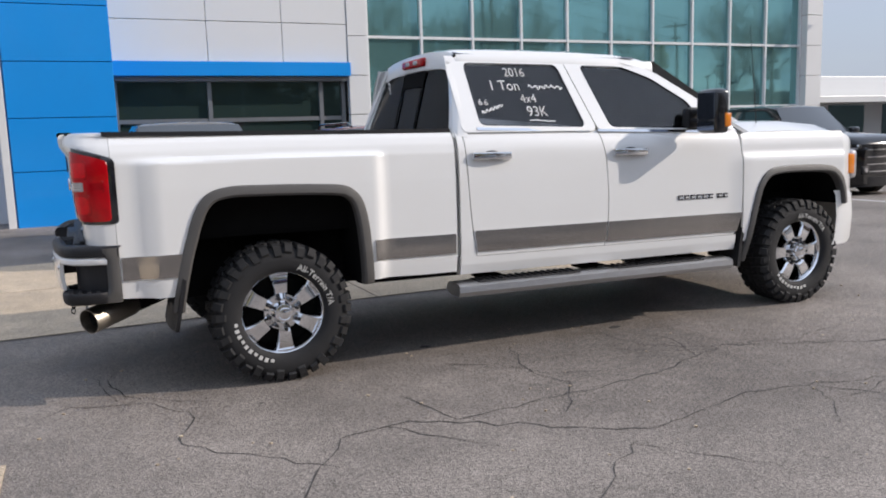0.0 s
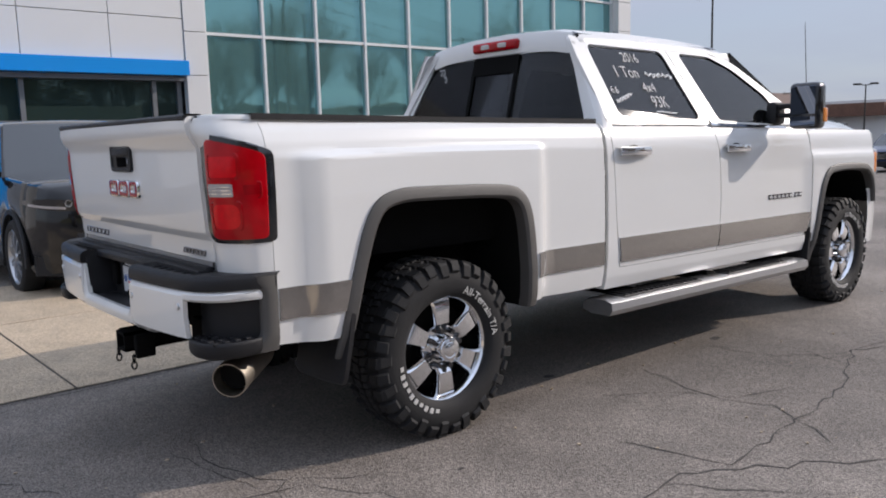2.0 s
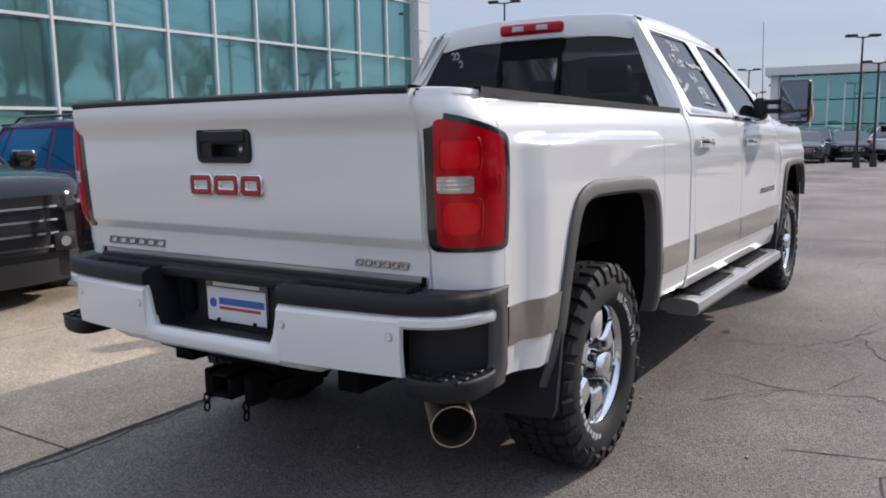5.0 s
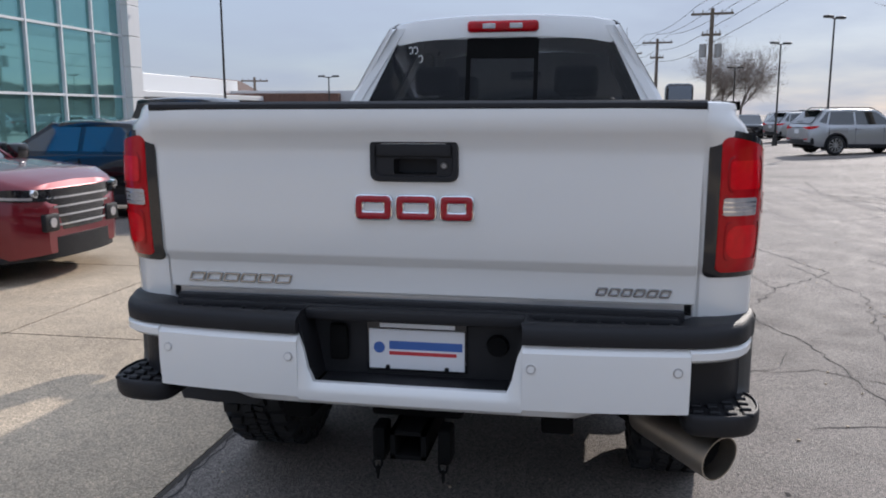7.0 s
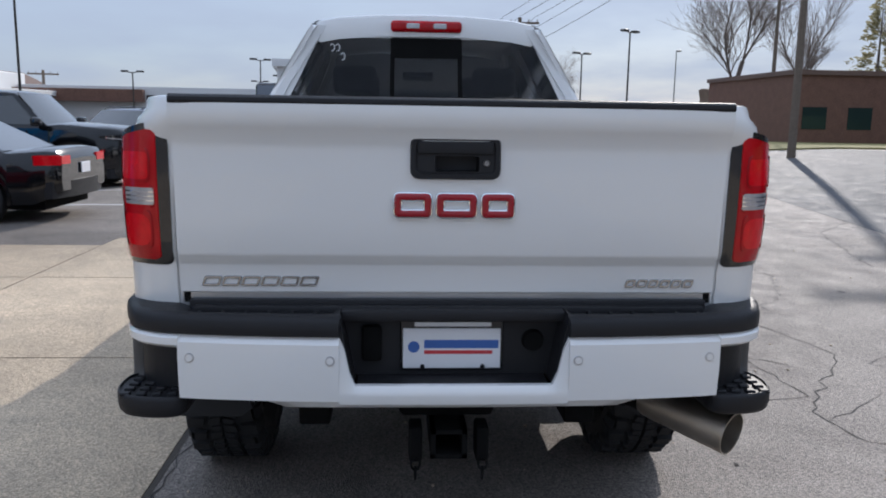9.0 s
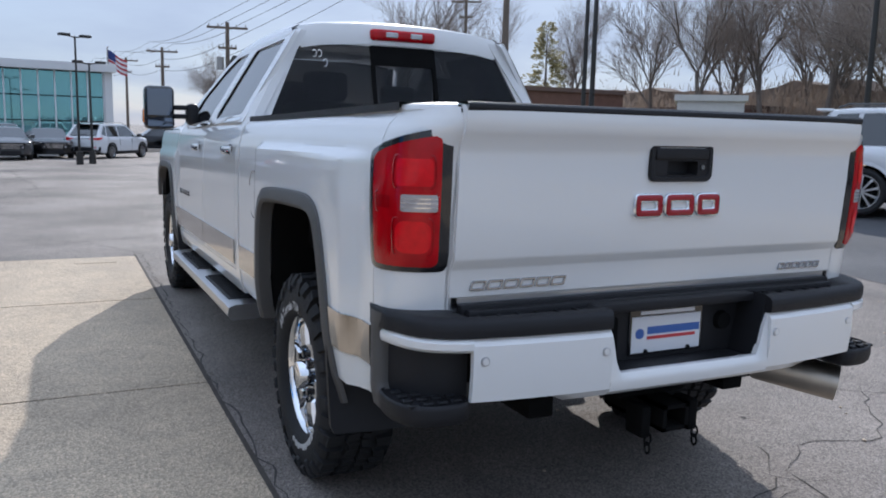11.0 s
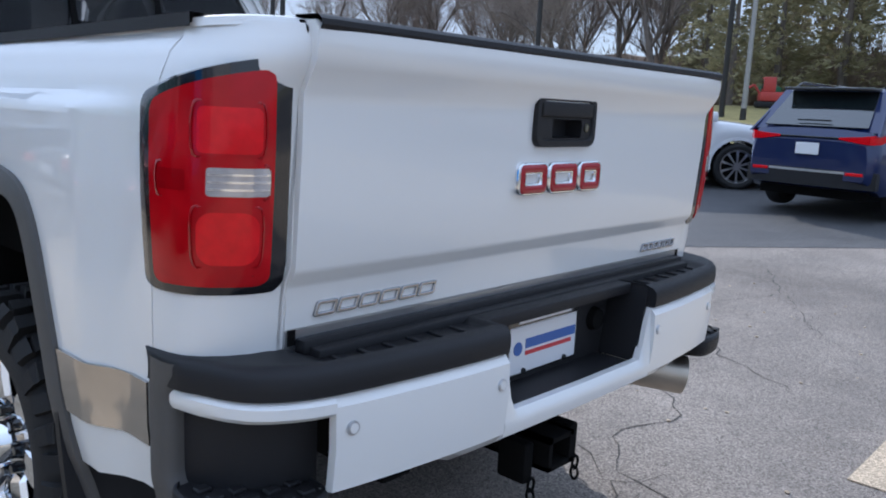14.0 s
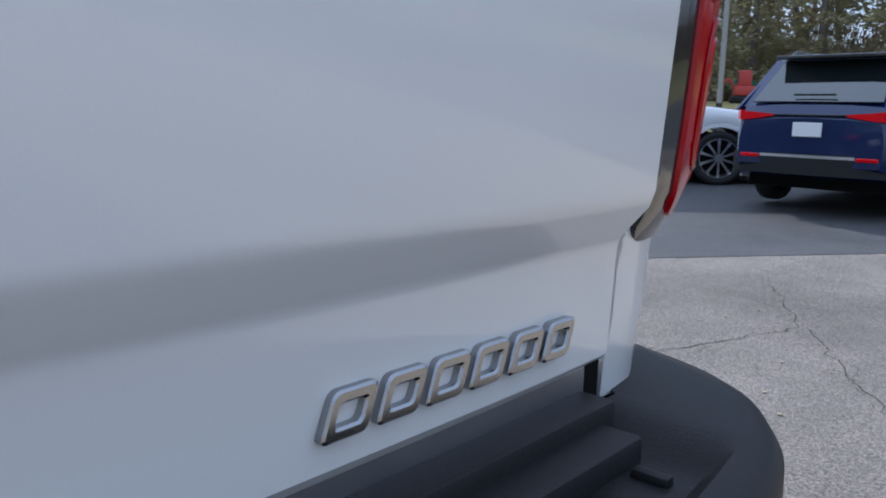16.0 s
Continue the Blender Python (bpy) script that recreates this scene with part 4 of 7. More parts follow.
# cab: back window wall, roof, hood, windscreen, inside
def cabx(z):
    return 1.205 + (z - 1.5) * 0.27
def ylz(loop, dx=0.0):
    return [Vector((cabx(z) + dx, y, z)) for y, z in loop]
outer = smooth_loop([(-0.93, 1.46), (0.93, 1.46), (0.635, 1.985), (-0.635, 1.985)], 6, 0.04)
inner = smooth_loop([(-0.825, 1.50), (0.825, 1.50), (0.615, 1.945), (-0.615, 1.945)], 6, 0.05)
bm = bmesh.new(); sheet(bm, [ylz(outer), ylz(inner)], (0.03, 0, 0), closed=True)
back = tp("cab_back", bm, M["white"])
bm = bmesh.new(); prism(bm, ylz(inner, 0.006), (0.005, 0, 0)); tp("rear_window", bm, M["tint"], back, smooth=0).visible_shadow = False
bm = bmesh.new()
for y in (-0.195, 0.195):
    box(bm, (1.20, y - 0.012, 1.50), (1.205, y + 0.012, 1.945))
for v in bm.verts:
    v.co.x += (v.co.z - 1.5) * 0.27
bx2 = [(-0.20, 1.835), (0.20, 1.835), (0.20, 1.95), (-0.20, 1.95)]
prism(bm, [(cabx(z) - 0.004, y, z) for y, z in bx2], (0.006, 0, 0))
tp("slider_frame", bm, M["under"], back)
bm = bmesh.new(); box(bm, (1.19, -0.93, 0.65), (1.215, 0.93, 1.47)); tp("cab_back_lower", bm, M["white"])
bm = bmesh.new()
sec = [(-0.675, 1.975), (-0.655, 2.01), (-0.62, 2.03), (-0.5, 2.052), (-0.25, 2.070), (0, 2.075), (0.25, 2.070), (0.5, 2.052), (0.62, 2.03), (0.655, 2.01), (0.675, 1.975)]
rows = []
for x, dz, sc in ((1.318, -0.105, 0.985), (1.326, -0.05, 0.99), (1.34, -0.015, 1.0), (1.40, 0.0, 1.0), (1.8, 0.012, 1.0), (2.3, 0.012, 1.0), (2.7, 0.0, 1.0), (2.9, -0.02, 0.985), (3.02, -0.045, 0.97)):
    rows.append([Vector((x, y * sc, z + dz * (1 if abs(y) < 0.65 else 0.4))) for y, z in sec])
rows = [[p + Vector((0, 0, 0.018 if abs(p.y) < 0.64 else 0.006)) for p in r] for r in rows]
sheet(bm, rows, (0, 0, -0.03))
roof = tp("roof", bm, M["white"])
for s in (-1, 1):
    bm = bmesh.new()
    sheet(bm, [[Vector((x, s * y, z)) for y, z in ((0.618, 2.036), (0.645, 2.024))] for x in (1.34, 2.0, 2.85)], (0, 0, 0.004))
    sheet(bm, [[Vector((cabx(z) - 0.012, s * (y + 0.63), z)) for y in (0.0, 0.028)] for z in (1.95, 1.985, 2.02)], (0.02, 0, 0))
    tp("roof_seam", bm, M["gloss_black"], roof)
    bm = bmesh.new()
    sheet(bm, [[Vector((x, s * y, z)) for y, z in ((yy, zz), (yy - 0.05, zz + 0.012))] for x, yy, zz in ((2.70, 0.672, 1.995), (3.0, 0.70, 1.915), (3.4, 0.84, 1.665), (3.66, 0.925, 1.50), (3.78, 0.94, 1.44))], (0.0, 0, -0.03))
    tp("windscreen_pillar", bm, M["white"])
bm = bmesh.new()
box(bm, (1.292, -0.205, 1.980), (1.36, 0.205, 2.045), 0.02, 4)
ch = tp("high_brake_light", bm, M["red_lens"], roof, "red high-mounted brake light")
for y in (-0.115, 0.04):
    bm = bmesh.new(); box(bm, (1.287, y, 1.998), (1.30, y + 0.075, 2.028), 0.004, 1); tp("cargo_lamp", bm, M["clear_lens"], ch)
bm = bmesh.new(); sheet(bm, [[Vector((3.02 + 0.03 * (1 - abs(y) / 0.66), y, 2.01)) for y in np.linspace(-0.66, 0.66, 9)], [Vector((3.72 + 0.10 * (1 - abs(y) / 0.84), y, 1.545)) for y in np.linspace(-0.84, 0.84, 9)]])
ws = tp("windscreen", bm, M["windscreen"]); ws.visible_shadow = False
bm = bmesh.new()
rows = []
for x, z, w in ((3.66, 1.50, 0.95), (3.80, 1.525, 0.95), (4.2, 1.53, 0.945), (4.6, 1.50, 0.93), (4.84, 1.44, 0.90), (4.93, 1.38, 0.86), (4.96, 1.32, 0.84)):
    rows.append([Vector((x + 0.05 * (1 - (k / 6.0) ** 2), w * k / 6.0, z + 0.035 * (1 - abs(k / 6.0) ** 2.5) - 0.06 * ease(0.93, 1.0, abs(k / 6.0)))) for k in range(-6, 7)])
sheet(bm, rows, (0, 0, -0.02)); tp("hood", bm, M["white"])
bm = bmesh.new(); box(bm, (4.90, -0.72, 0.98), (4.98, 0.72, 1.34), 0.03); tp("grille", bm, M["chrome"], label="chrome grille")
bm = bmesh.new(); sheet(bm, [[Vector((x + d, y, z)) for z, d in ((0.52, -0.03), (0.56, 0), (0.75, 0.02), (0.93, 0.0), (0.97, -0.03))] for x, y in ((4.66, -1.005), (4.78, -0.995), (4.88, -0.95), (4.96, -0.80), (5.01, -0.4), (5.02, 0), (5.01, 0.4), (4.96, 0.80), (4.88, 0.95), (4.78, 0.995), (4.66, 1.005))], (-0.03, 0, 0)); tp("front_bumper", bm, M["white"])
bm = bmesh.new(); rod(bm, (3.95, -0.80, 1.48), (3.86, -0.80, 2.28), 0.004, 0.002, 6); tp("antenna", bm, M["black_trim"])
# fuel door on the driver's side
bm = bmesh.new()
for a0, a1 in ((0.35, 2.0), (4.2, 5.4)):
    sheet(bm, [[Vector((0.80 + r * math.cos(a), side_y(0.80, 1.12) + 0.0015, 1.13 + r * math.sin(a) * 1.15)) for a in np.linspace(a0, a1, 12)] for r in (0.098, 0.102)], (0, -0.002, 0))
box(bm, (0.76, side_y(0.8, 1.13) - 0.003, 1.10), (0.785, side_y(0.8, 1.13) + 0.002, 1.15), 0.004, 1)
tp("fuel_door_gap", bm, M["gloss_black"])
# seats and dash
for y, x in ((-0.42, 2.55), (0.42, 2.55), (-0.42, 1.62), (0.42, 1.62)):
    bm = bmesh.new()
    box(bm, (x - 0.10, y - 0.25, 0.95), (x + 0.45, y + 0.25, 1.12), 0.05, 3); box(bm, (x - 0.2, y - 0.25, 1.05), (x - 0.02, y + 0.25, 1.62), 0.06, 3); box(bm, (x - 0.19, y - 0.13, 1.63), (x - 0.07, y + 0.13, 1.80), 0.04, 3)
    tp("seat", bm, M["seat"])
bm = bmesh.new(); box(bm, (3.2, -0.8, 1.15), (3.70, 0.8, 1.47), 0.06, 3); rod(bm, (3.12, 0.42, 1.42), (3.05, 0.42, 1.40), 0.19, 0.19, 20); box(bm, (1.25, -0.85, 0.66), (3.7, 0.85, 0.70)); tp("dashboard", bm, M["seat"])
bm = bmesh.new(); box(bm, (3.02, -0.12, 1.80), (3.05, 0.12, 1.87), 0.01); tp("interior_mirror", bm, M["gloss_black"])

# marker writing on the rear door glass
def on_glass(bm, x, z, s=-1, tilt=0.0):
    c, sn = math.cos(tilt), math.sin(tilt)
    for v in bm.verts:
        u, w = v.co.x * c - v.co.y * sn, v.co.x * sn + v.co.y * c
        zz = z + w
        v.co = Vector((x + u, s * (gy(zz) - 0.0095 + abs(v.co.z)), zz))
    return bm
for text, x, z, size, tilt in (("2016", 1.77, 1.90, 0.085, 0.0), ("1 Ton", 1.66, 1.805, 0.10, 0.0), ("4x4", 1.82, 1.715, 0.085, 0.02), ("93K", 1.86, 1.625, 0.10, 0.0), ("6.6", 1.46, 1.69, 0.06, -0.05)):
    tp("chalk_writing", on_glass(letters(text, size, 0.0008), x, z, -1, tilt), M["marker"], smooth=0)
def scrawl(x0, x1, z, h, tilt=0.0, waves=6):
    bm2 = bmesh.new()
    pts = [Vector((x0 + (x1 - x0) * k / 40 + 0.006 * math.sin(k * 2.1), 0, z + tilt * k / 40 + h * math.sin(k / 40 * waves * 2 * math.pi) * (0.6 + 0.4 * math.sin(k * 0.7)))) for k in range(41)]
    for p in pts:
        p.y = -(gy(p.z) - 0.009)
    return tube(bm2, pts, 0.004, 4)
tp("chalk_scrawl", scrawl(1.85, 2.12, 1.80, 0.018), M["marker"])
tp("chalk_scrawl", scrawl(1.43, 1.60, 1.615, 0.014, 0.06, 5), M["marker"])
tp("chalk_scrawl", scrawl(1.78, 1.98, 1.565, 0.004, -0.005, 1), M["marker"])
bm = bmesh.new()
for k in range(3):
    pts = [Vector((cabx(1.88 - 0.045 * (k == 2)) - 0.001, 0.54 - 0.03 * k + 0.012 * math.cos(a), 1.885 + 0.02 * math.sin(a) - 0.05 * (k == 2))) for a in np.linspace(0.5, 5.2, 9)]
    tube(bm, pts, 0.0028, 4)
tp("chalk_scrawl", bm, M["marker"], back)


# wheels
def build_wheel(parent, R=0.43, W=0.285):
    """Wheel at the parent's origin, its outer face towards +y."""
    bm = bmesh.new()
    h = W / 2
    prof = [(0.246, h - 0.050), (0.250, h - 0.022), (0.262, h - 0.008), (0.29, h + 0.003), (0.325, h + 0.006), (0.36, h + 0.002), (0.385, h - 0.010), (0.402, h - 0.026), (0.408, h - 0.06), (0.410, 0), (0.408, -h + 0.06), (0.402, -h + 0.026), (0.385, -h + 0.010), (0.36, -h), (0.30, -h + 0.002), (0.246, -h + 0.050)]
    spin(bm, prof, 72)
    def lug(corners, top, tilt=0.9):
        """A tread block from four (angle, along) corners at the carcass up to a radius."""
        ca, cy3 = sum(c[0] for c in corners) / 4, sum(c[1] for c in corners) / 4
        low = [bm.verts.new((math.cos(a) * 0.404, y, math.sin(a) * 0.404)) for a, y in corners]
        hig = [bm.verts.new((math.cos(ca + (a - ca) * tilt) * top, cy3 + (y - cy3) * tilt, math.sin(ca + (a - ca) * tilt) * top)) for a, y in corners]
        bm.faces.new(hig)
        for i in range(4):
            j = (i + 1) % 4
            bm.faces.new((low[i], low[j], hig[j], hig[i]))
    n = 34
    pitch = 2 * math.pi / n
    for k in range(n):
        a = pitch * k
        # interlocking centre blocks, one a hook to each side
        for m2 in (1, -1):
            c = a + (0.0 if m2 > 0 else 0.5 * pitch)
            lug([(c, m2 * 0.002), (c + 0.52 * pitch, m2 * 0.010), (c + 0.62 * pitch, m2 * 0.060), (c + 0.12 * pitch, m2 * 0.050)], 0.4275)
            lug([(c + 0.58 * pitch, m2 * 0.004), (c + 0.92 * pitch, m2 * 0.006), (c + 1.0 * pitch, m2 * 0.040), (c + 0.70 * pitch, m2 * 0.048)], 0.427)
            # shoulder blocks, long and short by turns
            reach = h - (0.004 if k % 2 else 0.020)
            lug([(c + 0.10 * pitch, m2 * 0.066), (c + 0.66 * pitch, m2 * 0.074), (c + 0.74 * pitch, m2 * reach), (c + 0.06 * pitch, m2 * (reach - 0.006))], 0.4265, 0.93)
            # biters running down the side wall
            foot = 0.345 if k % 2 else 0.368
            f0, f1 = c + 0.10 * pitch, c + 0.70 * pitch
            pts = []
            for r, y in ((0.424, h - 0.014), (0.405, h + 0.002), (foot + 0.012, h + 0.012), (foot, h + 0.004)):
                for t, aa in ((0, f0), (1, f1)):
                    sw = 0.10 * pitch * (0.424 - r) / 0.08 * (1 if k % 2 else -1)
                    pts.append(bm.verts.new((math.cos(aa + sw) * r, m2 * y, math.sin(aa + sw) * r)))
            for r, y in ((0.408, h - 0.05), (0.385, h - 0.012), (foot, h + 0.001)):
                for aa in (f0 - 0.03 * pitch, f1 + 0.03 * pitch):
                    pts.append(bm.verts.new((math.cos(aa) * r, m2 * y, math.sin(aa) * r)))
            for f in ((0, 1, 3, 2), (2, 3, 5, 4), (4, 5, 7, 6), (0, 2, 10, 8), (2, 4, 12, 10), (4, 6, 12), (1, 9, 11, 3), (3, 11, 13, 5), (5, 13, 7)):
                bm.faces.new([pts[i] for i in f])
    for v in bm.verts:
        v.co.x *= R / 0.43; v.co.z *= R / 0.43
    tyre = part("tyre", bm, M["rubber"], parent, "black all-terrain tyre with raised white lettering", 28)
    # lettering on the side wall
    def arc(bm2, r0, mid):
        for v in bm2.verts:
            a = mid + v.co.x / r0
            r = r0 + v.co.y
            v.co = Vector((math.cos(a) * r, h + 0.0055 + 0.002 * (r > 0.30) + max(0, v.co.z), math.sin(a) * r))
        return bm2
    part("sidewall_writing", arc(letters("All-Terrain T/A", 0.054, 0.001), 0.290, radians(134)), M["tyre_white"], tyre, smooth=0)
    for k in range(10):
        bm = bmesh.new()
        c = radians(278 + k * 7.2)
        for r0, r1 in ((0.279, 0.314),):
            sheet(bm, [[Vector((math.cos(a) * r, h + 0.0075, math.sin(a) * r)) for a in (c, c + 0.035, c + 0.07)] for r in (r0 + 0.006, r1 - 0.004 - 0.007 * (k % 3 == 0))], (0, -0.004, 0))
        part("sidewall_bar", bm, M["tyre_white"], tyre)
    bm = bmesh.new()
    spin(bm, [(0.222, -0.10), (0.226, 0.02), (0.234, h - 0.062), (0.240, h - 0.044), (0.247, h - 0.030), (0.254, h - 0.026), (0.257, h - 0.034), (0.250, h - 0.05)], 56)
    rim = part("rim", bm, M["chrome"], parent, "polished chrome six-spoke rim")
    bm = bmesh.new(); spin(bm, [(0.0, 0.0), (0.20, 0.0), (0.225, -0.02)], 40); part("brake_disc", bm, M["under"], parent)
    for k in range(6):
        # broad flat spoke, wider at the rim, with chamfered sides
        bm = bmesh.new()
        a = radians(20 + 60 * k)
        ca, sa = math.cos(a), math.sin(a)
        rows = []
        for r, y, w in ((0.075, 0.080, 0.036), (0.105, 0.092, 0.040), (0.120, 0.104, 0.043), (0.165, 0.106, 0.048), (0.205, 0.104, 0.054), (0.222, 0.100, 0.058), (0.236, 0.090, 0.066)):
            rows.append([Vector((ca * r - sa * u * w, y + dy, sa * r + ca * u * w)) for u, dy in ((-1.0, -0.055), (-1.0, -0.016), (-0.86, -0.004), (-0.80, 0.0), (0.80, 0.0), (0.86, -0.004), (1.0, -0.016), (1.0, -0.055))])
        sheet(bm, rows)
        part("spoke", bm, M["chrome"], rim, smooth=18)
    bm = bmesh.new()
    spin(bm, [(0.0, 0.150), (0.030, 0.149), (0.036, 0.146), (0.040, 0.148), (0.054, 0.145), (0.060, 0.136), (0.064, 0.10), (0.068, 0.082), (0.110, 0.080), (0.116, 0.070), (0.118, 0.02)], 36)
    part("hub", bm, M["chrome"], rim)
    for k in range(8):
        bm = bmesh.new()
        a = 2 * math.pi * (k + 0.5) / 8
        rod(bm, (math.cos(a) * 0.088, 0.078, math.sin(a) * 0.088), (math.cos(a) * 0.088, 0.120, math.sin(a) * 0.088), 0.0165, 0.013, 6)
        part("lug_nut", bm, M["gloss_black"], rim, smooth=20)


first = None
for x, s in ((0.0, 1), (0.0, -1), (4.26, 1), (4.26, -1)):
    turn = 0 if s > 0 else 180
    m = pose(x, s * 0.855, 0.425, 0, {(0.0, 1): 68, (0.0, -1): -8, (4.26, 1): 150, (4.26, -1): 20}[(x, s)], turn)
    if first is None:
        first = new("wheel")
        first.parent = TRUCK
        first.matrix_local = m
        build_wheel(first)
    else:
        w = copy_thing(first, m)

# ---- ground ----
def flat(name, outline, z, mat, label, category, drop=0.0):
    bm = bmesh.new()
    if drop:
        prism(bm, [(x, y, z) for x, y in outline], (0, 0, -drop))
    else:
        bm.faces.new([bm.verts.new((x, y, z)) for x, y in outline])
    settle(bm)
    return solo(name, bm, mat, label, category, kind="structure", smooth=0)


flat("ground", [(-900, -900), (900, -900), (900, 900), (-900, 900)], 0.0, M["asphalt"], "worn grey asphalt car park with cracks", "asphalt")
flat("road", [(-90, -62), (140, -62), (140, -48), (-90, -48)], 0.006, M["dark_asphalt"], "grey road beyond the car park", "road")
bm = bmesh.new()
sheet(bm, [[Vector((x, y, 0.02 + ground_z(x, y) + 0.03 * noise.noise((x * 0.4, y * 0.4, 0)))) for x in np.linspace(-60, 25, 60)] for y in np.linspace(-59, -18.2, 40)])
solo("grass_verge", bm, M["grass"], "dry winter grass bank rising to the pines", "grass", kind="structure", smooth=60)
flat("grass_island", [(33.5, -22), (60, -32), (60, -13.5), (33.5, -10.5)], 0.08, M["grass"], "grass island with a kerb", "grass", 0.1)
# a darker tone of asphalt, laid just above the ground
flat("dark_lane", [(-30, -17.5), (19, -17.5), (40, -12), (14, -1.2), (3.1, 0.3), (0.6, -2.4), (-30, -5)], 0.004, M["dark_asphalt"], "darker asphalt lane", "asphalt")
# concrete slabs with open joints
slab_parent = thing("concrete_apron", Matrix(), "pale concrete apron of jointed slabs", "concrete", kind="structure")
XS = [-9.8, -7.4, -5.0, -2.52, -0.08, 2.36, 4.80, 7.15]
YS = [7.13, 9.42, 11.5]
for i in range(len(XS) - 1):
    for j in range(len(YS) - 1):
        bm = bmesh.new()
        x1 = XS[i + 1] - (0.55 if (i == len(XS) - 2 and j == 1) else 0)
        a, b, c, d = XS[i] + 0.009, x1 - 0.009, YS[j] + 0.009, YS[j + 1] - 0.009
        jit = [0.004 * noise.noise((i, j, k)) for k in range(4)]
        prism(bm, [(a, c + jit[0], 0.007), (b, c + jit[1], 0.007), (b, d, 0.007), (a, d, 0.007)], (0, 0, -0.05))
        part("slab", bm, M["concrete"], slab_parent, smooth=0)
for x0, x1, y0, y1 in ((-6.2, -0.47, -4.2, 0.3), (-6.2, -0.47, 0.32, 4.36), (-12, -6.22, -4.2, 4.36)):
    bm = bmesh.new()
    prism(bm, [(x0, y0, 0.007), (x1, y0, 0.007), (x1, y1, 0.007), (x0, y1, 0.007)], (0, 0, -0.05))
    part("slab", bm, M["concrete"], slab_parent, smooth=0)
bm = bmesh.new()
for a, b, c, d in ((-9.8, 7.3, 7.112, 7.14), (-9.8, 7.2, 9.41, 9.43), *((x - 0.009, x + 0.009, 7.12, 11.5) for x in XS[1:-1])):
    sheet(bm, [[Vector((a, c, 0.003)), Vector((a, d, 0.003))], [Vector((b, c, 0.003)), Vector((b, d, 0.003))]])
part("joint", bm, M["joint"], slab_parent, smooth=0)
bm = bmesh.new(); box(bm, (6.75, 7.35, 0.0), (7.05, 7.75, 0.012), 0.004, 1)
solo("drain_cover", bm, M["concrete"], "pale rectangular drain cover set in asphalt", "drain cover")

# cracks wander along given lines
def crack(bm, pts, w, seed, fork=0.25, depth=0):
    r = random.Random(seed)
    path = [Vector(pts[0])]
    for a, b in zip(pts, pts[1:]):
        a, b = Vector(a), Vector(b)
        n = max(2, int((b - a).length / 0.09))
        for k in range(1, n + 1):
            p = a.lerp(b, k / n)
            path.append(p + Vector((r.uniform(-0.03, 0.03), r.uniform(-0.03, 0.03))))
    rows = []
    for i, p in enumerate(path):
        t = (path[min(i + 1, len(path) - 1)] - path[max(i - 1, 0)]).normalized()
        nn = Vector((-t.y, t.x))
        ww = 0.42 * w * r.uniform(0.3, 1.2) * (0.3 if i in (0, len(path) - 1) else 1)
        rows.append([Vector((*(p + nn * ww), 0.0025)), Vector((*(p - nn * ww), 0.0025))])
        if depth < 1 and r.random() < fork * 0.25 and 0 < i < len(path) - 1:
            e = p + Vector((r.uniform(-0.6, 0.6), r.uniform(-0.6, 0.6)))
            crack(bm, [p, p.lerp(e, 0.5) + Vector((r.uniform(-0.1, 0.1), r.uniform(-0.1, 0.1))), e], w * 0.6, r.random(), 0, depth + 1)
    sheet(bm, rows)

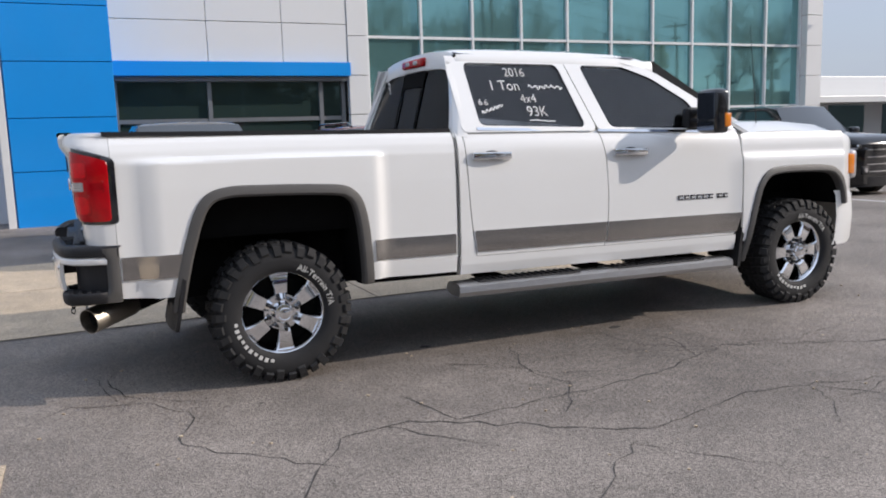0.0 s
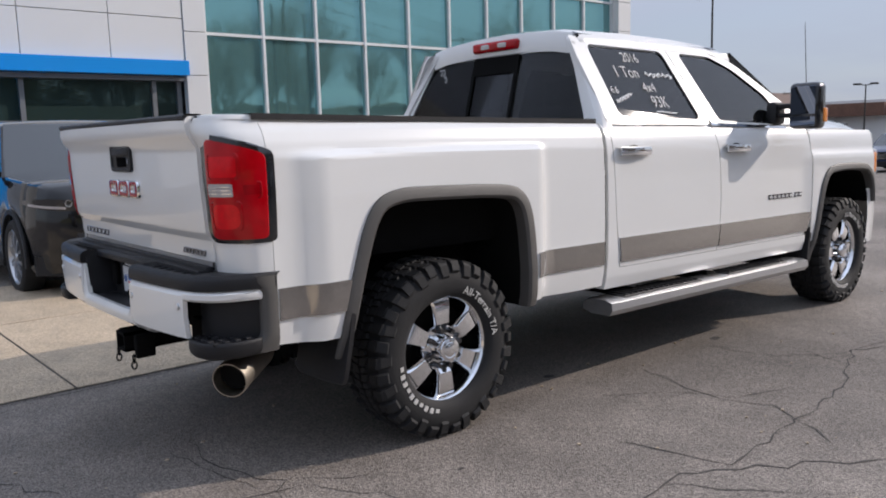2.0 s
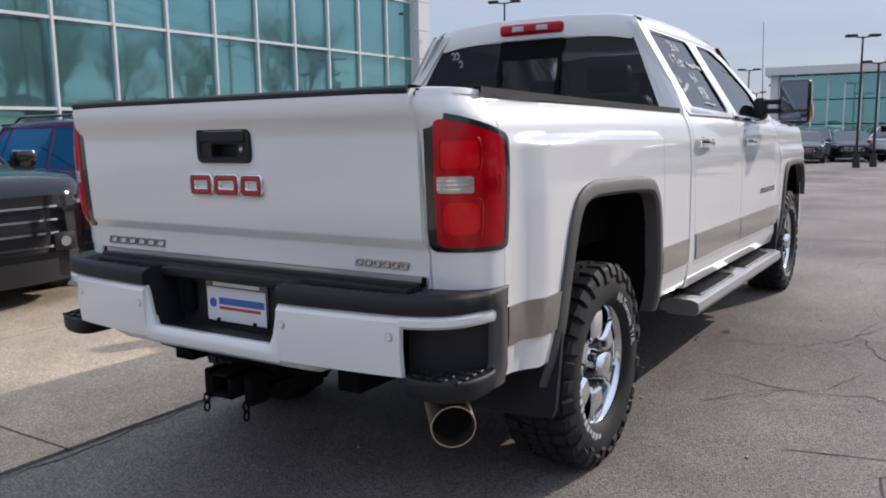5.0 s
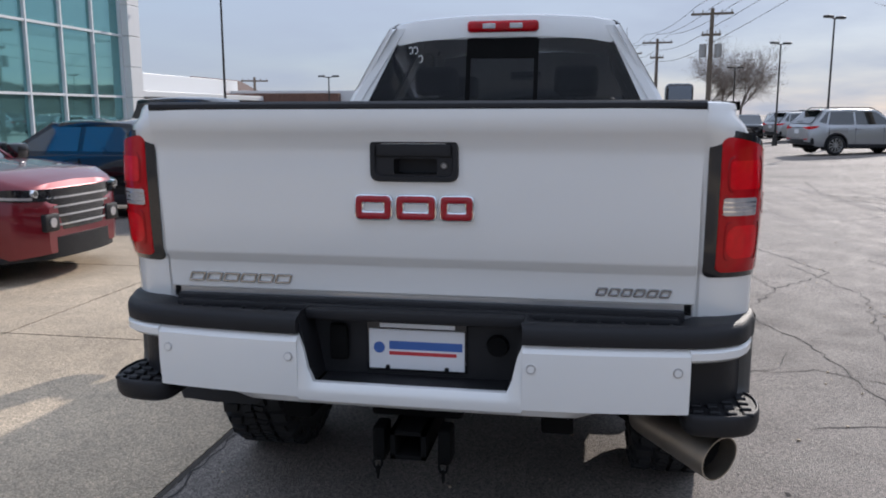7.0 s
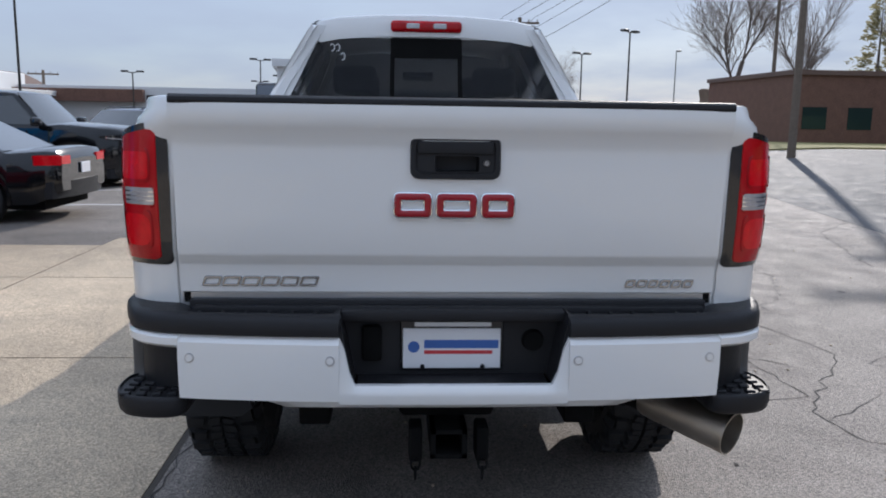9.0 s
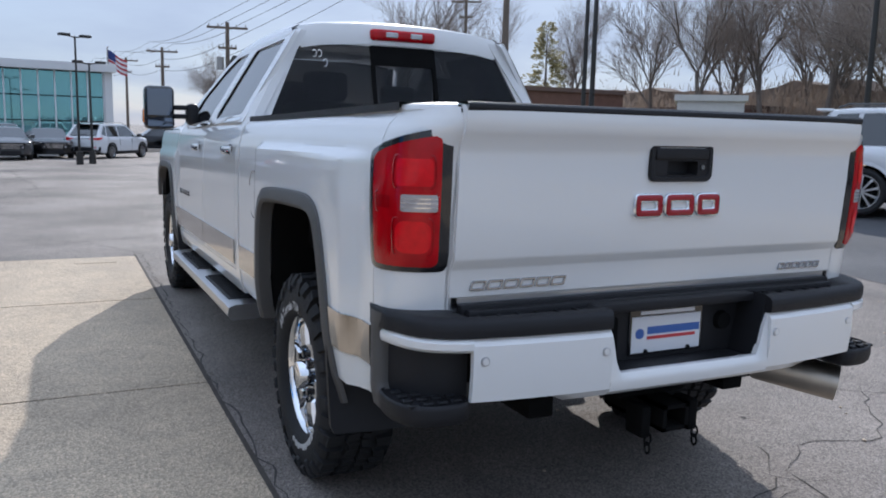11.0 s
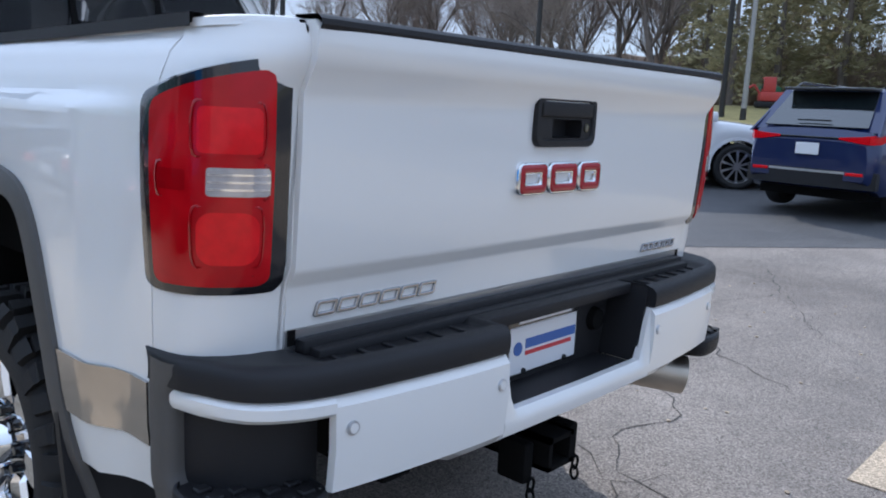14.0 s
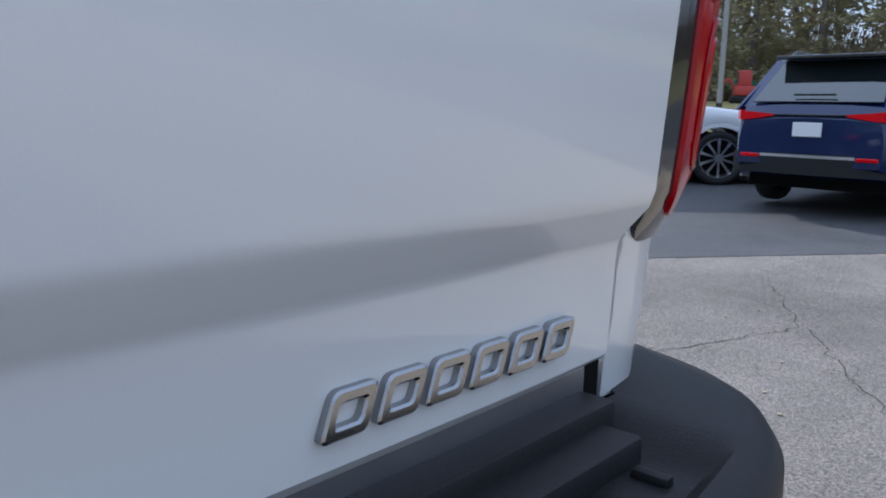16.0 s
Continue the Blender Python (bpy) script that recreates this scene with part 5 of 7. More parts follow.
bm = bmesh.new()
LINES = [([(2.55, 5.0), (2.4, 4.5), (2.45, 4.1), (2.2, 3.7)], 0.010), ([(1.95, 4.85), (2.25, 4.7), (2.5, 4.3), (2.9, 4.2)], 0.009), ([(3.3, 5.2), (3.35, 4.6), (3.7, 4.3), (4.4, 4.2), (5.2, 4.35)], 0.010), ([(0.1, 5.9), (0.0, 5.5), (0.15, 5.1), (0.05, 4.9)], 0.010), ([(0.2, 5.1), (0.35, 4.95), (0.5, 4.9)], 0.008),
    ([(0.6, 3.2), (1.0, 3.9), (1.4, 4.0), (2.4, 3.3), (3.3, 3.5), (4.6, 3.2), (6.0, 3.5)], 0.013), ([(1.2, 2.5), (1.9, 2.9), (2.2, 3.2), (2.6, 2.7)], 0.009), ([(3.6, 3.46), (4.0, 2.9), (5.0, 2.5), (6.5, 2.6)], 0.010), ([(1.5, 4.4), (1.65, 3.9), (2.83, 3.98), (3.84, 4.3), (4.75, 3.88), (6.2, 4.0), (8.75, 4.1)], 0.014),
    ([(4.7, 3.9), (5.6, 3.2), (7.0, 3.6), (8.75, 4.1), (12.6, 3.5), (16, 4.6)], 0.022), ([(8.75, 4.1), (8.9, 6.4), (8.2, 8.4)], 0.016), ([(12.6, 3.5), (12.2, 1.2), (14, -1)], 0.02), ([(7.3, 7.06), (8.5, 7.6), (9.5, 10)], 0.016), ([(9.5, 2.0), (11, 0.3), (13.5, 1.2), (18, 0.5)], 0.02), ([(15, 6.5), (18, 4.2), (23, 4.9), (27, 3.0)], 0.03), ([(20, 8), (22.5, 5), (21.5, 1)], 0.03), ([(14, 9), (18, 8.3), (26, 9.2)], 0.03), ([(5.5, 1.2), (8, 0.4), (10.5, -2)], 0.018),
    ([(0.2, 5.0), (-0.2, 5.1), (-0.45, 4.9), (-0.9, 5.2)], 0.010), ([(0.2, 5.0), (0.4, 4.7), (0.3, 4.2), (0.9, 3.6)], 0.010), ([(-0.06, 5.8), (0.04, 5.1)], 0.008), ([(0.07, 3.44), (0.6, 3.1), (1.4, 2.2), (1.0, 1.0), (1.5, 0)], 0.010), ([(-0.4, 2.6), (0.3, 2.2), (1.0, 1.0)], 0.008), ([(1.9, 1.6), (2.6, 0.9), (3.4, 1.1), (4.5, 0.2)], 0.010), ([(-0.7, 7.25), (-0.9, 6.4), (-0.6, 5.6)], 0.010), ([(-3.0, 7.10), (0.0, 7.08), (2.4, 7.10), (5.0, 7.07), (7.3, 7.06)], 0.013), ([(-1.0, 9.3), (-0.8, 8.3), (-0.95, 7.4)], 0.009)]
for k, (pts, w) in enumerate(LINES):
    crack(bm, pts, w, k + 11)
solo("asphalt_crack", settle(bm), M["crack"], "dark wandering cracks in the asphalt", "crack", kind="stuff", smooth=0)
bm = bmesh.new()
r = random.Random(3)
for k in range(260):
    x, y, q = r.uniform(-2, 9), r.uniform(0.6, 7), r.uniform(0.004, 0.013)
    bmesh.ops.create_icosphere(bm, subdivisions=1, radius=q, matrix=Matrix.Translation((x, y, q * 0.4)) @ Matrix.Diagonal((1, 0.8, 0.5, 1)))
solo("loose_gravel", bm, M["concrete"], "small loose stones scattered on asphalt", "gravel", kind="stuff")
bm = bmesh.new()
for x, y, q in ((3.5, 5.08, 0.055), (0.78, 4.66, 0.02), (2.05, 5.3, 0.05), (4.3, 2.2, 0.05)):
    bm.faces.new([bm.verts.new((x + q * math.cos(a) * r.uniform(0.7, 1.1), y + 0.6 * q * math.sin(a) * r.uniform(0.7, 1.1), 0.003)) for a in np.linspace(0, 2 * math.pi, 12, endpoint=False)])
solo("oil_spot", bm, M["crack"], "small dark oil spots on asphalt", "stain", kind="stuff", smooth=0)
bm = bmesh.new()
for x in (10.6, 13.2, 15.8, 18.4):
    sheet(bm, [[Vector((x, 10.2, 0.004)), Vector((x + 0.1, 10.2, 0.004))], [Vector((x, 15.6, 0.004)), Vector((x + 0.1, 15.6, 0.004))]])
for k in range(9):
    sheet(bm, [[Vector((34.0 + k * 2.8, 12.5 - k * 1.5, 0.004)), Vector((34.14 + k * 2.8, 12.5 - k * 1.5, 0.004))], [Vector((36.5 + k * 2.8, 17.5 - k * 1.5, 0.004)), Vector((36.64 + k * 2.8, 17.5 - k * 1.5, 0.004))]])
solo("parking_line", settle(bm), M["line"], "faded white parking bay lines", "road marking", kind="stuff", smooth=0)

# ---- dealership ----
FY = 20.9
HOUSE = thing("dealership_building", Matrix(), "two-storey dealership with teal glass front, white panels and blue entrance", "building", kind="structure")
def hp(name, bm, mat, parent=None, label="", smooth=0.0):
    return part(name, bm, mat, parent or HOUSE, label, smooth)
bm = bmesh.new(); box(bm, (-16, FY + 0.25, -1), (23.3, 48, 8.2)); hp("building_core", bm, M["b_dark"])
bm = bmesh.new(); box(bm, (-16, FY + 0.2, 8.2), (23.4, 48, 8.5)); hp("roof", bm, M["b_white"])
bm = bmesh.new(); box(bm, (-16, FY + 0.1, -1), (-1.45, FY + 0.3, 8.3)); hp("wall", bm, M["b_white"])
# curtain wall: panes between white mullions
MX = [7.2 + 1.563 * k for k in range(11)]
MZ = [0.0, 2.07, 4.07, 6.07, 8.0]
cw = thing("curtain_wall", Matrix(), "teal glass curtain wall with white mullions", "glass wall", kind="structure")
for i in range(10):
    for j in range(4):
        bm = bmesh.new()
        tl = 0.004 * noise.noise((i * 3.1, j * 2.7, 1.0))
        a, b, c, d = MX[i], MX[i + 1], MZ[j], MZ[j + 1]
        prism(bm, [(a, FY + 0.10 + tl, c), (b, FY + 0.10 - tl, c), (b, FY + 0.10 - tl * 0.5, d), (a, FY + 0.10 + tl * 0.6, d)], (0, 0.03, 0))
        part("pane", bm, M["b_glass"], cw, smooth=0)
for x in MX:
    bm = bmesh.new(); box(bm, (x - 0.032, FY, 0.1), (x + 0.032, FY + 0.12, 8.0)); part("mullion", bm, M["b_frame"], cw, smooth=0)
for z in MZ:
    bm = bmesh.new(); box(bm, (MX[0], FY + 0.012, z - 0.035), (MX[-1], FY + 0.11, z + 0.035)); part("transom", bm, M["b_frame"], cw, smooth=0)
bm = bmesh.new(); box(bm, (MX[0], FY - 0.02, -1), (MX[-1], FY + 0.2, 0.0)); part("plinth", bm, M["b_grey"], cw, smooth=0)
def panels(x0, x1, z0, z1, cols_, rows_, y, mat, name, depth=0.12):
    for i in range(len(cols_) - 1):
        for j in range(len(rows_) - 1):
            bm2 = bmesh.new()
            box(bm2, (cols_[i] + 0.008, y - depth, rows_[j] + 0.008), (cols_[i + 1] - 0.008, y, rows_[j + 1] - 0.008), 0.006, 1)
            hp(name, bm2, mat)
panels(0, 0, 0, 0, [6.60, 7.16], [-0.9, 1.03, 2.05, 3.06, 4.07, 5.08, 6.1, 7.1, 8.3], FY + 0.06, M["b_white"], "wall_panel", 0.2)
panels(0, 0, 0, 0, [22.87, 23.60], [-0.9, 1.03, 2.05, 3.06, 4.07, 5.08, 6.1, 7.1, 8.3], FY + 0.06, M["b_white"], "wall_panel", 0.3)
panels(0, 0, 0, 0, [0.86, 3.06, 4.90, 6.60], [3.38, 4.35, 5.6, 6.9, 8.3], FY + 0.02, M["b_white"], "wall_panel", 0.14)
panels(0, 0, 0, 0, [23.61, 26, 28.5, 31], [-0.9, 2.0, 4.07, 6.1, 8.3], FY + 6.5, M["b_white"], "wall_panel", 0.2)
bm = bmesh.new(); box(bm, (0.86, FY - 0.35, 3.03), (6.60, FY + 0.02, 3.37), 0.01); hp("blue_fascia", bm, M["b_blue"])
bm = bmesh.new(); box(bm, (0.86, FY - 0.1, 2.92), (6.60, FY + 1.3, 3.02)); hp("soffit", bm, M["b_grey"])
# recessed shop front
bm = bmesh.new(); box(bm, (0.86, FY + 0.20, -0.6), (6.6, FY + 0.24, 2.95)); hp("shop_glass", bm, M["b_store"])
for x in (0.9, 3.07, 5.9, 6.5):
    bm = bmesh.new(); box(bm, (x - 0.05, FY + 0.10, -0.6), (x + 0.05, FY + 0.22, 2.95)); hp("shop_mullion", bm, M["b_grey"])
for z in (-0.1, 1.98):
    bm = bmesh.new(); box(bm, (0.9, FY + 0.12, z - 0.05), (6.5, FY + 0.21, z + 0.05)); hp("shop_transom", bm, M["b_grey"])
# blue entrance tower stands forward
panels(0, 0, 0, 0, [-1.27, 0.82], [-0.7, 0.95, 2.05, 3.2, 4.35, 5.5, 6.6, 7.7, 8.8], FY - 1.75, M["b_blue"], "blue_panel", 0.12)
panels(0, 0, 0, 0, [-1.45, -1.29], [-0.7, 8.8], FY - 1.75, M["b_white"], "tower_edge", 0.16)
bm = bmesh.new(); box(bm, (-1.42, FY - 1.75, -0.7), (0.81, FY + 0.3, 8.75)); hp("tower_core", bm, M["b_blue"])
# low white wing further on
WING = thing("white_service_wing", Matrix(), "low white panelled service wing with a canopy", "building", kind="structure")
bm = bmesh.new(); box(bm, (26, 30, -1.5), (52, 44, 3.75), 0.02); part("wall", bm, M["b_white"], WING, smooth=0)
bm = bmesh.new(); box(bm, (30, 27.4, 2.35), (52, 30, 2.65), 0.02); part("canopy", bm, M["b_white"], WING, smooth=0)
for x in range(27, 52, 4):
    bm = bmesh.new(); box(bm, (x, 29.97, 0.3), (x + 2.6, 30.02, 2.3)); part("window", bm, M["b_store"], WING, smooth=0)

# second showroom across the lot
FAR = thing("far_showroom", pose(51.0, 9.2, ground_z(51, 9.2) + 0.3, 0, 0, 6), "distant glass showroom with white overhanging roof", "building")
def fp(name, bm, mat):
    return part(name, bm, mat, FAR, smooth=0)
bm = bmesh.new(); box(bm, (0.2, -4.0, 0), (14, 4.0, 4.55)); fp("core", bm, M["b_dark"])
bm = bmesh.new(); box(bm, (-0.5, -4.7, 4.55), (14, 4.8, 5.05), 0.03); fp("roof", bm, M["b_white"])
bm = bmesh.new(); box(bm, (-0.1, -4.5, 0), (0.6, -4.05, 4.6)); box(bm, (-0.1, 4.05, 0), (0.6, 4.5, 4.6)); fp("end_wall", bm, M["b_white"])
for i in range(9):
    for j in range(3):
        bm = bmesh.new(); y = -4.0 + 8.0 * i / 9
        box(bm, (0.10, y + 0.04, 0.2 + j * 1.45), (0.16, y + 0.85, 1.58 + j * 1.45)); fp("pane", bm, M["b_glass"])
    bm = bmesh.new(); box(bm, (0.02, y - 0.04, 0), (0.2, y + 0.04, 4.55)); fp("mullion", bm, M["b_frame"])
bm = bmesh.new(); box(bm, (2, 4.5, 0), (16, 34, 3.2), 0.02); fp("side_wing", bm, M["b_white"])
bm = bmesh.new(); box(bm, (1.2, 13, 2.2), (2.0, 34, 3.0), 0.02); fp("wing_fascia", bm, M["brick"])
# brick building and houses
def block(name, lo, hi, label, mat, roofmat, windows=(), gable=False, turn=0.0):
    c = [(a + b) / 2 for a, b in zip(lo, hi)]
    t = thing(name, pose(c[0], c[1], ground_z(c[0], c[1]), 0, 0, turn), label, "building")
    hx, hy, h = (hi[0] - lo[0]) / 2, (hi[1] - lo[1]) / 2, hi[2]
    bm2 = bmesh.new(); box(bm2, (-hx, -hy, 0), (hx, hy, h)); part("wall", bm2, mat, t, smooth=0)
    bm2 = bmesh.new()
    if gable:
        prism(bm2, [(-hx - 0.4, -hy - 0.4, h), (-hx - 0.4, hy + 0.4, h), (-hx - 0.4, 0, h + hy * 0.55)], (2 * hx + 0.8, 0, 0))
    else:
        box(bm2, (-hx - 0.15, -hy - 0.15, h), (hx + 0.15, hy + 0.15, h + 0.3))
    part("roof", bm2, roofmat, t, smooth=0)
    for side, u, z, w, hh in windows:
        bm2 = bmesh.new()
        if side == "x":
            box(bm2, (-hx - 0.03, u - w / 2, z), (-hx + 0.05, u + w / 2, z + hh))
        else:
            box(bm2, (u - w / 2, -hy - 0.03, z), (u + w / 2, -hy + 0.05, z + hh))
        part("window", bm2, M["b_store"], t, smooth=0)
    return t
block("brick_office", (48, -31, 0), (62, -19, 4.4), "low brown brick office building", M["brick"], M["roof"], [("x", v, 1.0, 1.6, 1.4) for v in (-4.5, -1.5, 1.5, 4.5)])
block("brick_office", (45, -46, 0), (60, -41, 3.6), "low brown brick annex beside the office", M["brick"], M["roof"], [("x", 0, 0.9, 1.4, 1.3)])
for x, y, w in ((63, 33, 12), (66, 46, 10), (60, 58, 11)):
    block("house", (x, y, 0), (x + 9, y + w, 2.7), "pale house with a brown gable roof", M["siding"], M["roof"], [("x", v, 0.9, 1.1, 1.2) for v in (-w / 3, 0, w / 3)], True)
block("box_trailer", (28.2, -25.2, 0), (34, -22.0, 2.9), "white box trailer parked near the trees", M["siding"], M["siding"], turn=-42)

# ---- poles, wires, flag ----
def lamp_post(x, y, h, mat, label, arms=2, turn=0.0, r=0.09):
    t = thing("lamp_post", pose(x, y, ground_z(x, y), 0, 0, turn), label, "lamp post", "car park lamp posts")
    bm2 = bmesh.new(); rod(bm2, (0, 0, 0.5), (0, 0, h), r, r * 0.7, 10); part("pole", bm2, mat, t)
    bm2 = bmesh.new(); rod(bm2, (0, 0, 0), (0, 0, 0.5), 0.14, 0.12, 12); part("base", bm2, M["pole"], t)
    for s in ((-1, 1) if arms == 2 else (1,)):
        bm2 = bmesh.new(); rod(bm2, (0, 0, h - 0.05), (0, s * 0.3, h), 0.025, 0.025, 6); box(bm2, (-0.13, s * 0.22, h - 0.02), (0.13, s * 0.62, h + 0.08), 0.03); part("lamp_head", bm2, mat, t)
for x, y, h, a in ((26.0, 18.8, 6.6, 2), (32.5, 7.1, 4.9, 2), (33.5, 6.6, 4.0, 2), (41.6, -3.9, 5.1, 2), (34.0, -4.3, 5.4, 2), (45, 21, 4.3, 2), (57, -4.3, 4.9, 2), (60, 38, 3.6, 2), (62, 29, 3.9, 2), (58, 16, 4.4, 2), (55, 14, 4.6, 2), (46, 14, 5.0, 2)):
    lamp_post(x, y, h, M["pole"], "dark twin-head car park lamp post", a, 30 * (h % 2), 0.05)
for x, y, h in ((33.5, -17.2, 11.0), (29, -14.5, 11.0), (20.5, -22.0, 11.5), (14.2, -27.5, 12.0)):
    lamp_post(x, y, h, M["pole"], "tall dark lamp post by the car park edge", 1, 40, 0.13)
lamp_post(13.0, -27.0, 11, M["pole_light"], "pale galvanised street lamp post", 1, 0, 0.12)
lamp_post(50, -12.0, 5.8, M["pole_light"], "pale galvanised street lamp post", 1, 90, 0.05)
def power_pole(x, y, h, cross, label, boxes=0):
    t = thing("power_pole", pose(x, y, ground_z(x, y), 0, 0, cross), label, "power pole", "roadside power poles")
    bm2 = bmesh.new(); rod(bm2, (0, 0, 0), (0, 0, h), 0.16, 0.10, 10); part("pole", bm2, M["wood"], t)
    for z, w in ((h - 0.3, 1.1), (h - 1.4, 0.5)):
        bm2 = bmesh.new(); box(bm2, (-0.06, -w, z - 0.06), (0.06, w, z + 0.06)); part("crossarm", bm2, M["wood"], t)
        for u in (-0.9, -0.45, 0.45, 0.9):
            bm2 = bmesh.new(); rod(bm2, (0, u * w, z + 0.06), (0, u * w, z + 0.2), 0.04, 0.03, 8); part("insulator", bm2, M["pole_light"], t)
    for k in range(boxes):
        bm2 = bmesh.new(); u = -0.4 + 0.8 * k; rod(bm2, (0, u, h - 2.6), (0, u, h - 1.9), 0.2, 0.2, 12); part("transformer", bm2, M["pole_light"], t)
POLES = [(26.5, -8.4, 12.5), (44.5, -0.9, 7.4), (62, 0.6, 7.6), (84, 1.5, 8.6), (112, 2.2, 9.8), (140, 3, 10.5)]
for k, (x, y, h) in enumerate(POLES):
    power_pole(x, y, h, -10, "weathered wooden power pole with crossarms", 2 if k == 1 else 0)
power_pole(62, 33, 5.6, 20, "distant wooden power pole with crossarms", 1)
power_pole(52, -19.5, 11, -30, "weathered wooden power pole with crossarms")
bm = bmesh.new()
for k in range(len(POLES) - 1):
    (x0, y0, h0), (x1, y1, h1) = POLES[k], POLES[k + 1]
    for u, dz in ((-0.9, -0.25), (0.0, -0.25), (0.9, -0.25), (0.1, -1.4), (0.1, -2.2)):
        pts = []
        for j in range(13):
            t = j / 12
            pts.append(Vector((x0 + (x1 - x0) * t, y0 + (y1 - y0) * t + u, h0 + dz + (h1 - h0) * t - 1.0 * 4 * t * (1 - t) * 0.35)))
        tube(bm, pts, 0.014, 4)
x0, y0, h0 = POLES[0]
for u, dz in ((-0.9, -0.25), (0.9, -0.25), (0.1, -1.4)):
    tube(bm, [Vector((x0 - 40 * j / 12, y0 - 34 * j / 12 + u, h0 + dz + 2 * j / 12 - 2.0 * 4 * (j / 12) * (1 - j / 12) * 0.5)) for j in range(13)], 0.014, 4)
solo("power_line", bm, M["wire"], "thin black overhead power lines", "cable", kind="stuff")
fl = thing("flagpole", pose(54.0, 4.8, ground_z(54, 4.8)), "tall white flagpole with a striped flag", "flagpole")
bm = bmesh.new(); rod(bm, (0, 0, 0), (0, 0, 6.6), 0.07, 0.04, 10); part("pole", bm, M["pole_light"], fl)
bm = bmesh.new(); bmesh.ops.create_uvsphere(bm, u_segments=12, v_segments=8, radius=0.09, matrix=Matrix.Translation((0, 0, 6.66))); part("finial", bm, M["chrome"], fl)
def cloth(u, v):
    return Vector((0.12 * math.sin(u * 5 + v), -u * 1.15, 6.45 - v * 1.0 - u * 0.65 + 0.06 * math.sin(u * 7)))
for k in range(7):
    bm = bmesh.new(); sheet(bm, [[cloth(u, (k + j) / 7) for u in np.linspace(0, 1, 9)] for j in (0, 1)], (0.004, 0, 0)); part("stripe", bm, M["flag_red"] if k % 2 == 0 else M["flag_white"], fl)
bm = bmesh.new(); sheet(bm, [[cloth(u, v) + Vector((-0.008, 0, 0)) for u in np.linspace(0, 0.42, 5)] for v in (0, 0.25, 0.54)], (-0.003, 0, 0)); part("canton", bm, M["flag_blue"], fl)
sg = thing("roadside_sign", pose(70, -3.0, ground_z(70, -3)), "blue roadside sign on a post", "sign")
bm = bmesh.new(); rod(bm, (0, 0, 0), (0, 0, 3), 0.12, 0.12, 8); part("post", bm, M["pole"], sg)
bm = bmesh.new(); box(bm, (-0.06, -0.5, 1.7), (0.06, 0.5, 2.35), 0.03); part("sign_panel", bm, M["sign"], sg)
bm = bmesh.new(); box(bm, (-0.07, -0.35, 1.95), (-0.06, 0.35, 2.1)); part("sign_bar", bm, M["flag_white"], sg)
bm = bmesh.new()
for k in range(14):
    box(bm, (17.5 + 0.5 * k, -26.5 - 0.1 * k, 0.45), (17.9 + 0.5 * k, -26.45 - 0.1 * k, 1.6 + 0.06 * (k % 2)))
solo("orange_barrier", bm, M["orange"], "orange plastic site fence near the trees", "fence", smooth=0)
tr = thing("small_excavator", pose(13.4, -31.0, ground_z(13.4, -31.0), 0, 0, 30) @ Matrix.Diagonal((0.62, 0.62, 0.62, 1)), "small red excavator standing on the grass", "excavator")
bm = bmesh.new(); box(bm, (-1.1, -0.7, 0), (1.1, -0.3, 0.5), 0.15, 3); part("track", bm, M["rubber"], tr)
bm = bmesh.new(); box(bm, (-1.1, 0.3, 0), (1.1, 0.7, 0.5), 0.15, 3); part("track", bm, M["rubber"], tr)
bm = bmesh.new(); box(bm, (-1.0, -0.7, 0.5), (0.9, 0.7, 1.2), 0.1); box(bm, (-0.2, -0.5, 1.2), (0.7, 0.5, 2.3), 0.08); part("body", bm, M["machine"], tr)
bm = bmesh.new(); box(bm, (-0.22, -0.42, 1.4), (0.72, 0.42, 2.15)); part("cab_glass", bm, M["car_glass"], tr)
bm = bmesh.new(); tube(bm, [(0.8, 0, 1.0), (1.3, 0, 1.7), (1.9, 0, 1.3), (2.0, 0, 0.5)], 0.09, 8); part("boom", bm, M["machine"], tr)
bn = bmesh.new(); box(bn, (13.9, -33.6, ground_z(14.3, -33.2)), (14.8, -32.8, ground_z(14.3, -33.2) + 1.0), 0.06); solo("green_bin", bn, M["green"], "green waste container on the grass", "container")

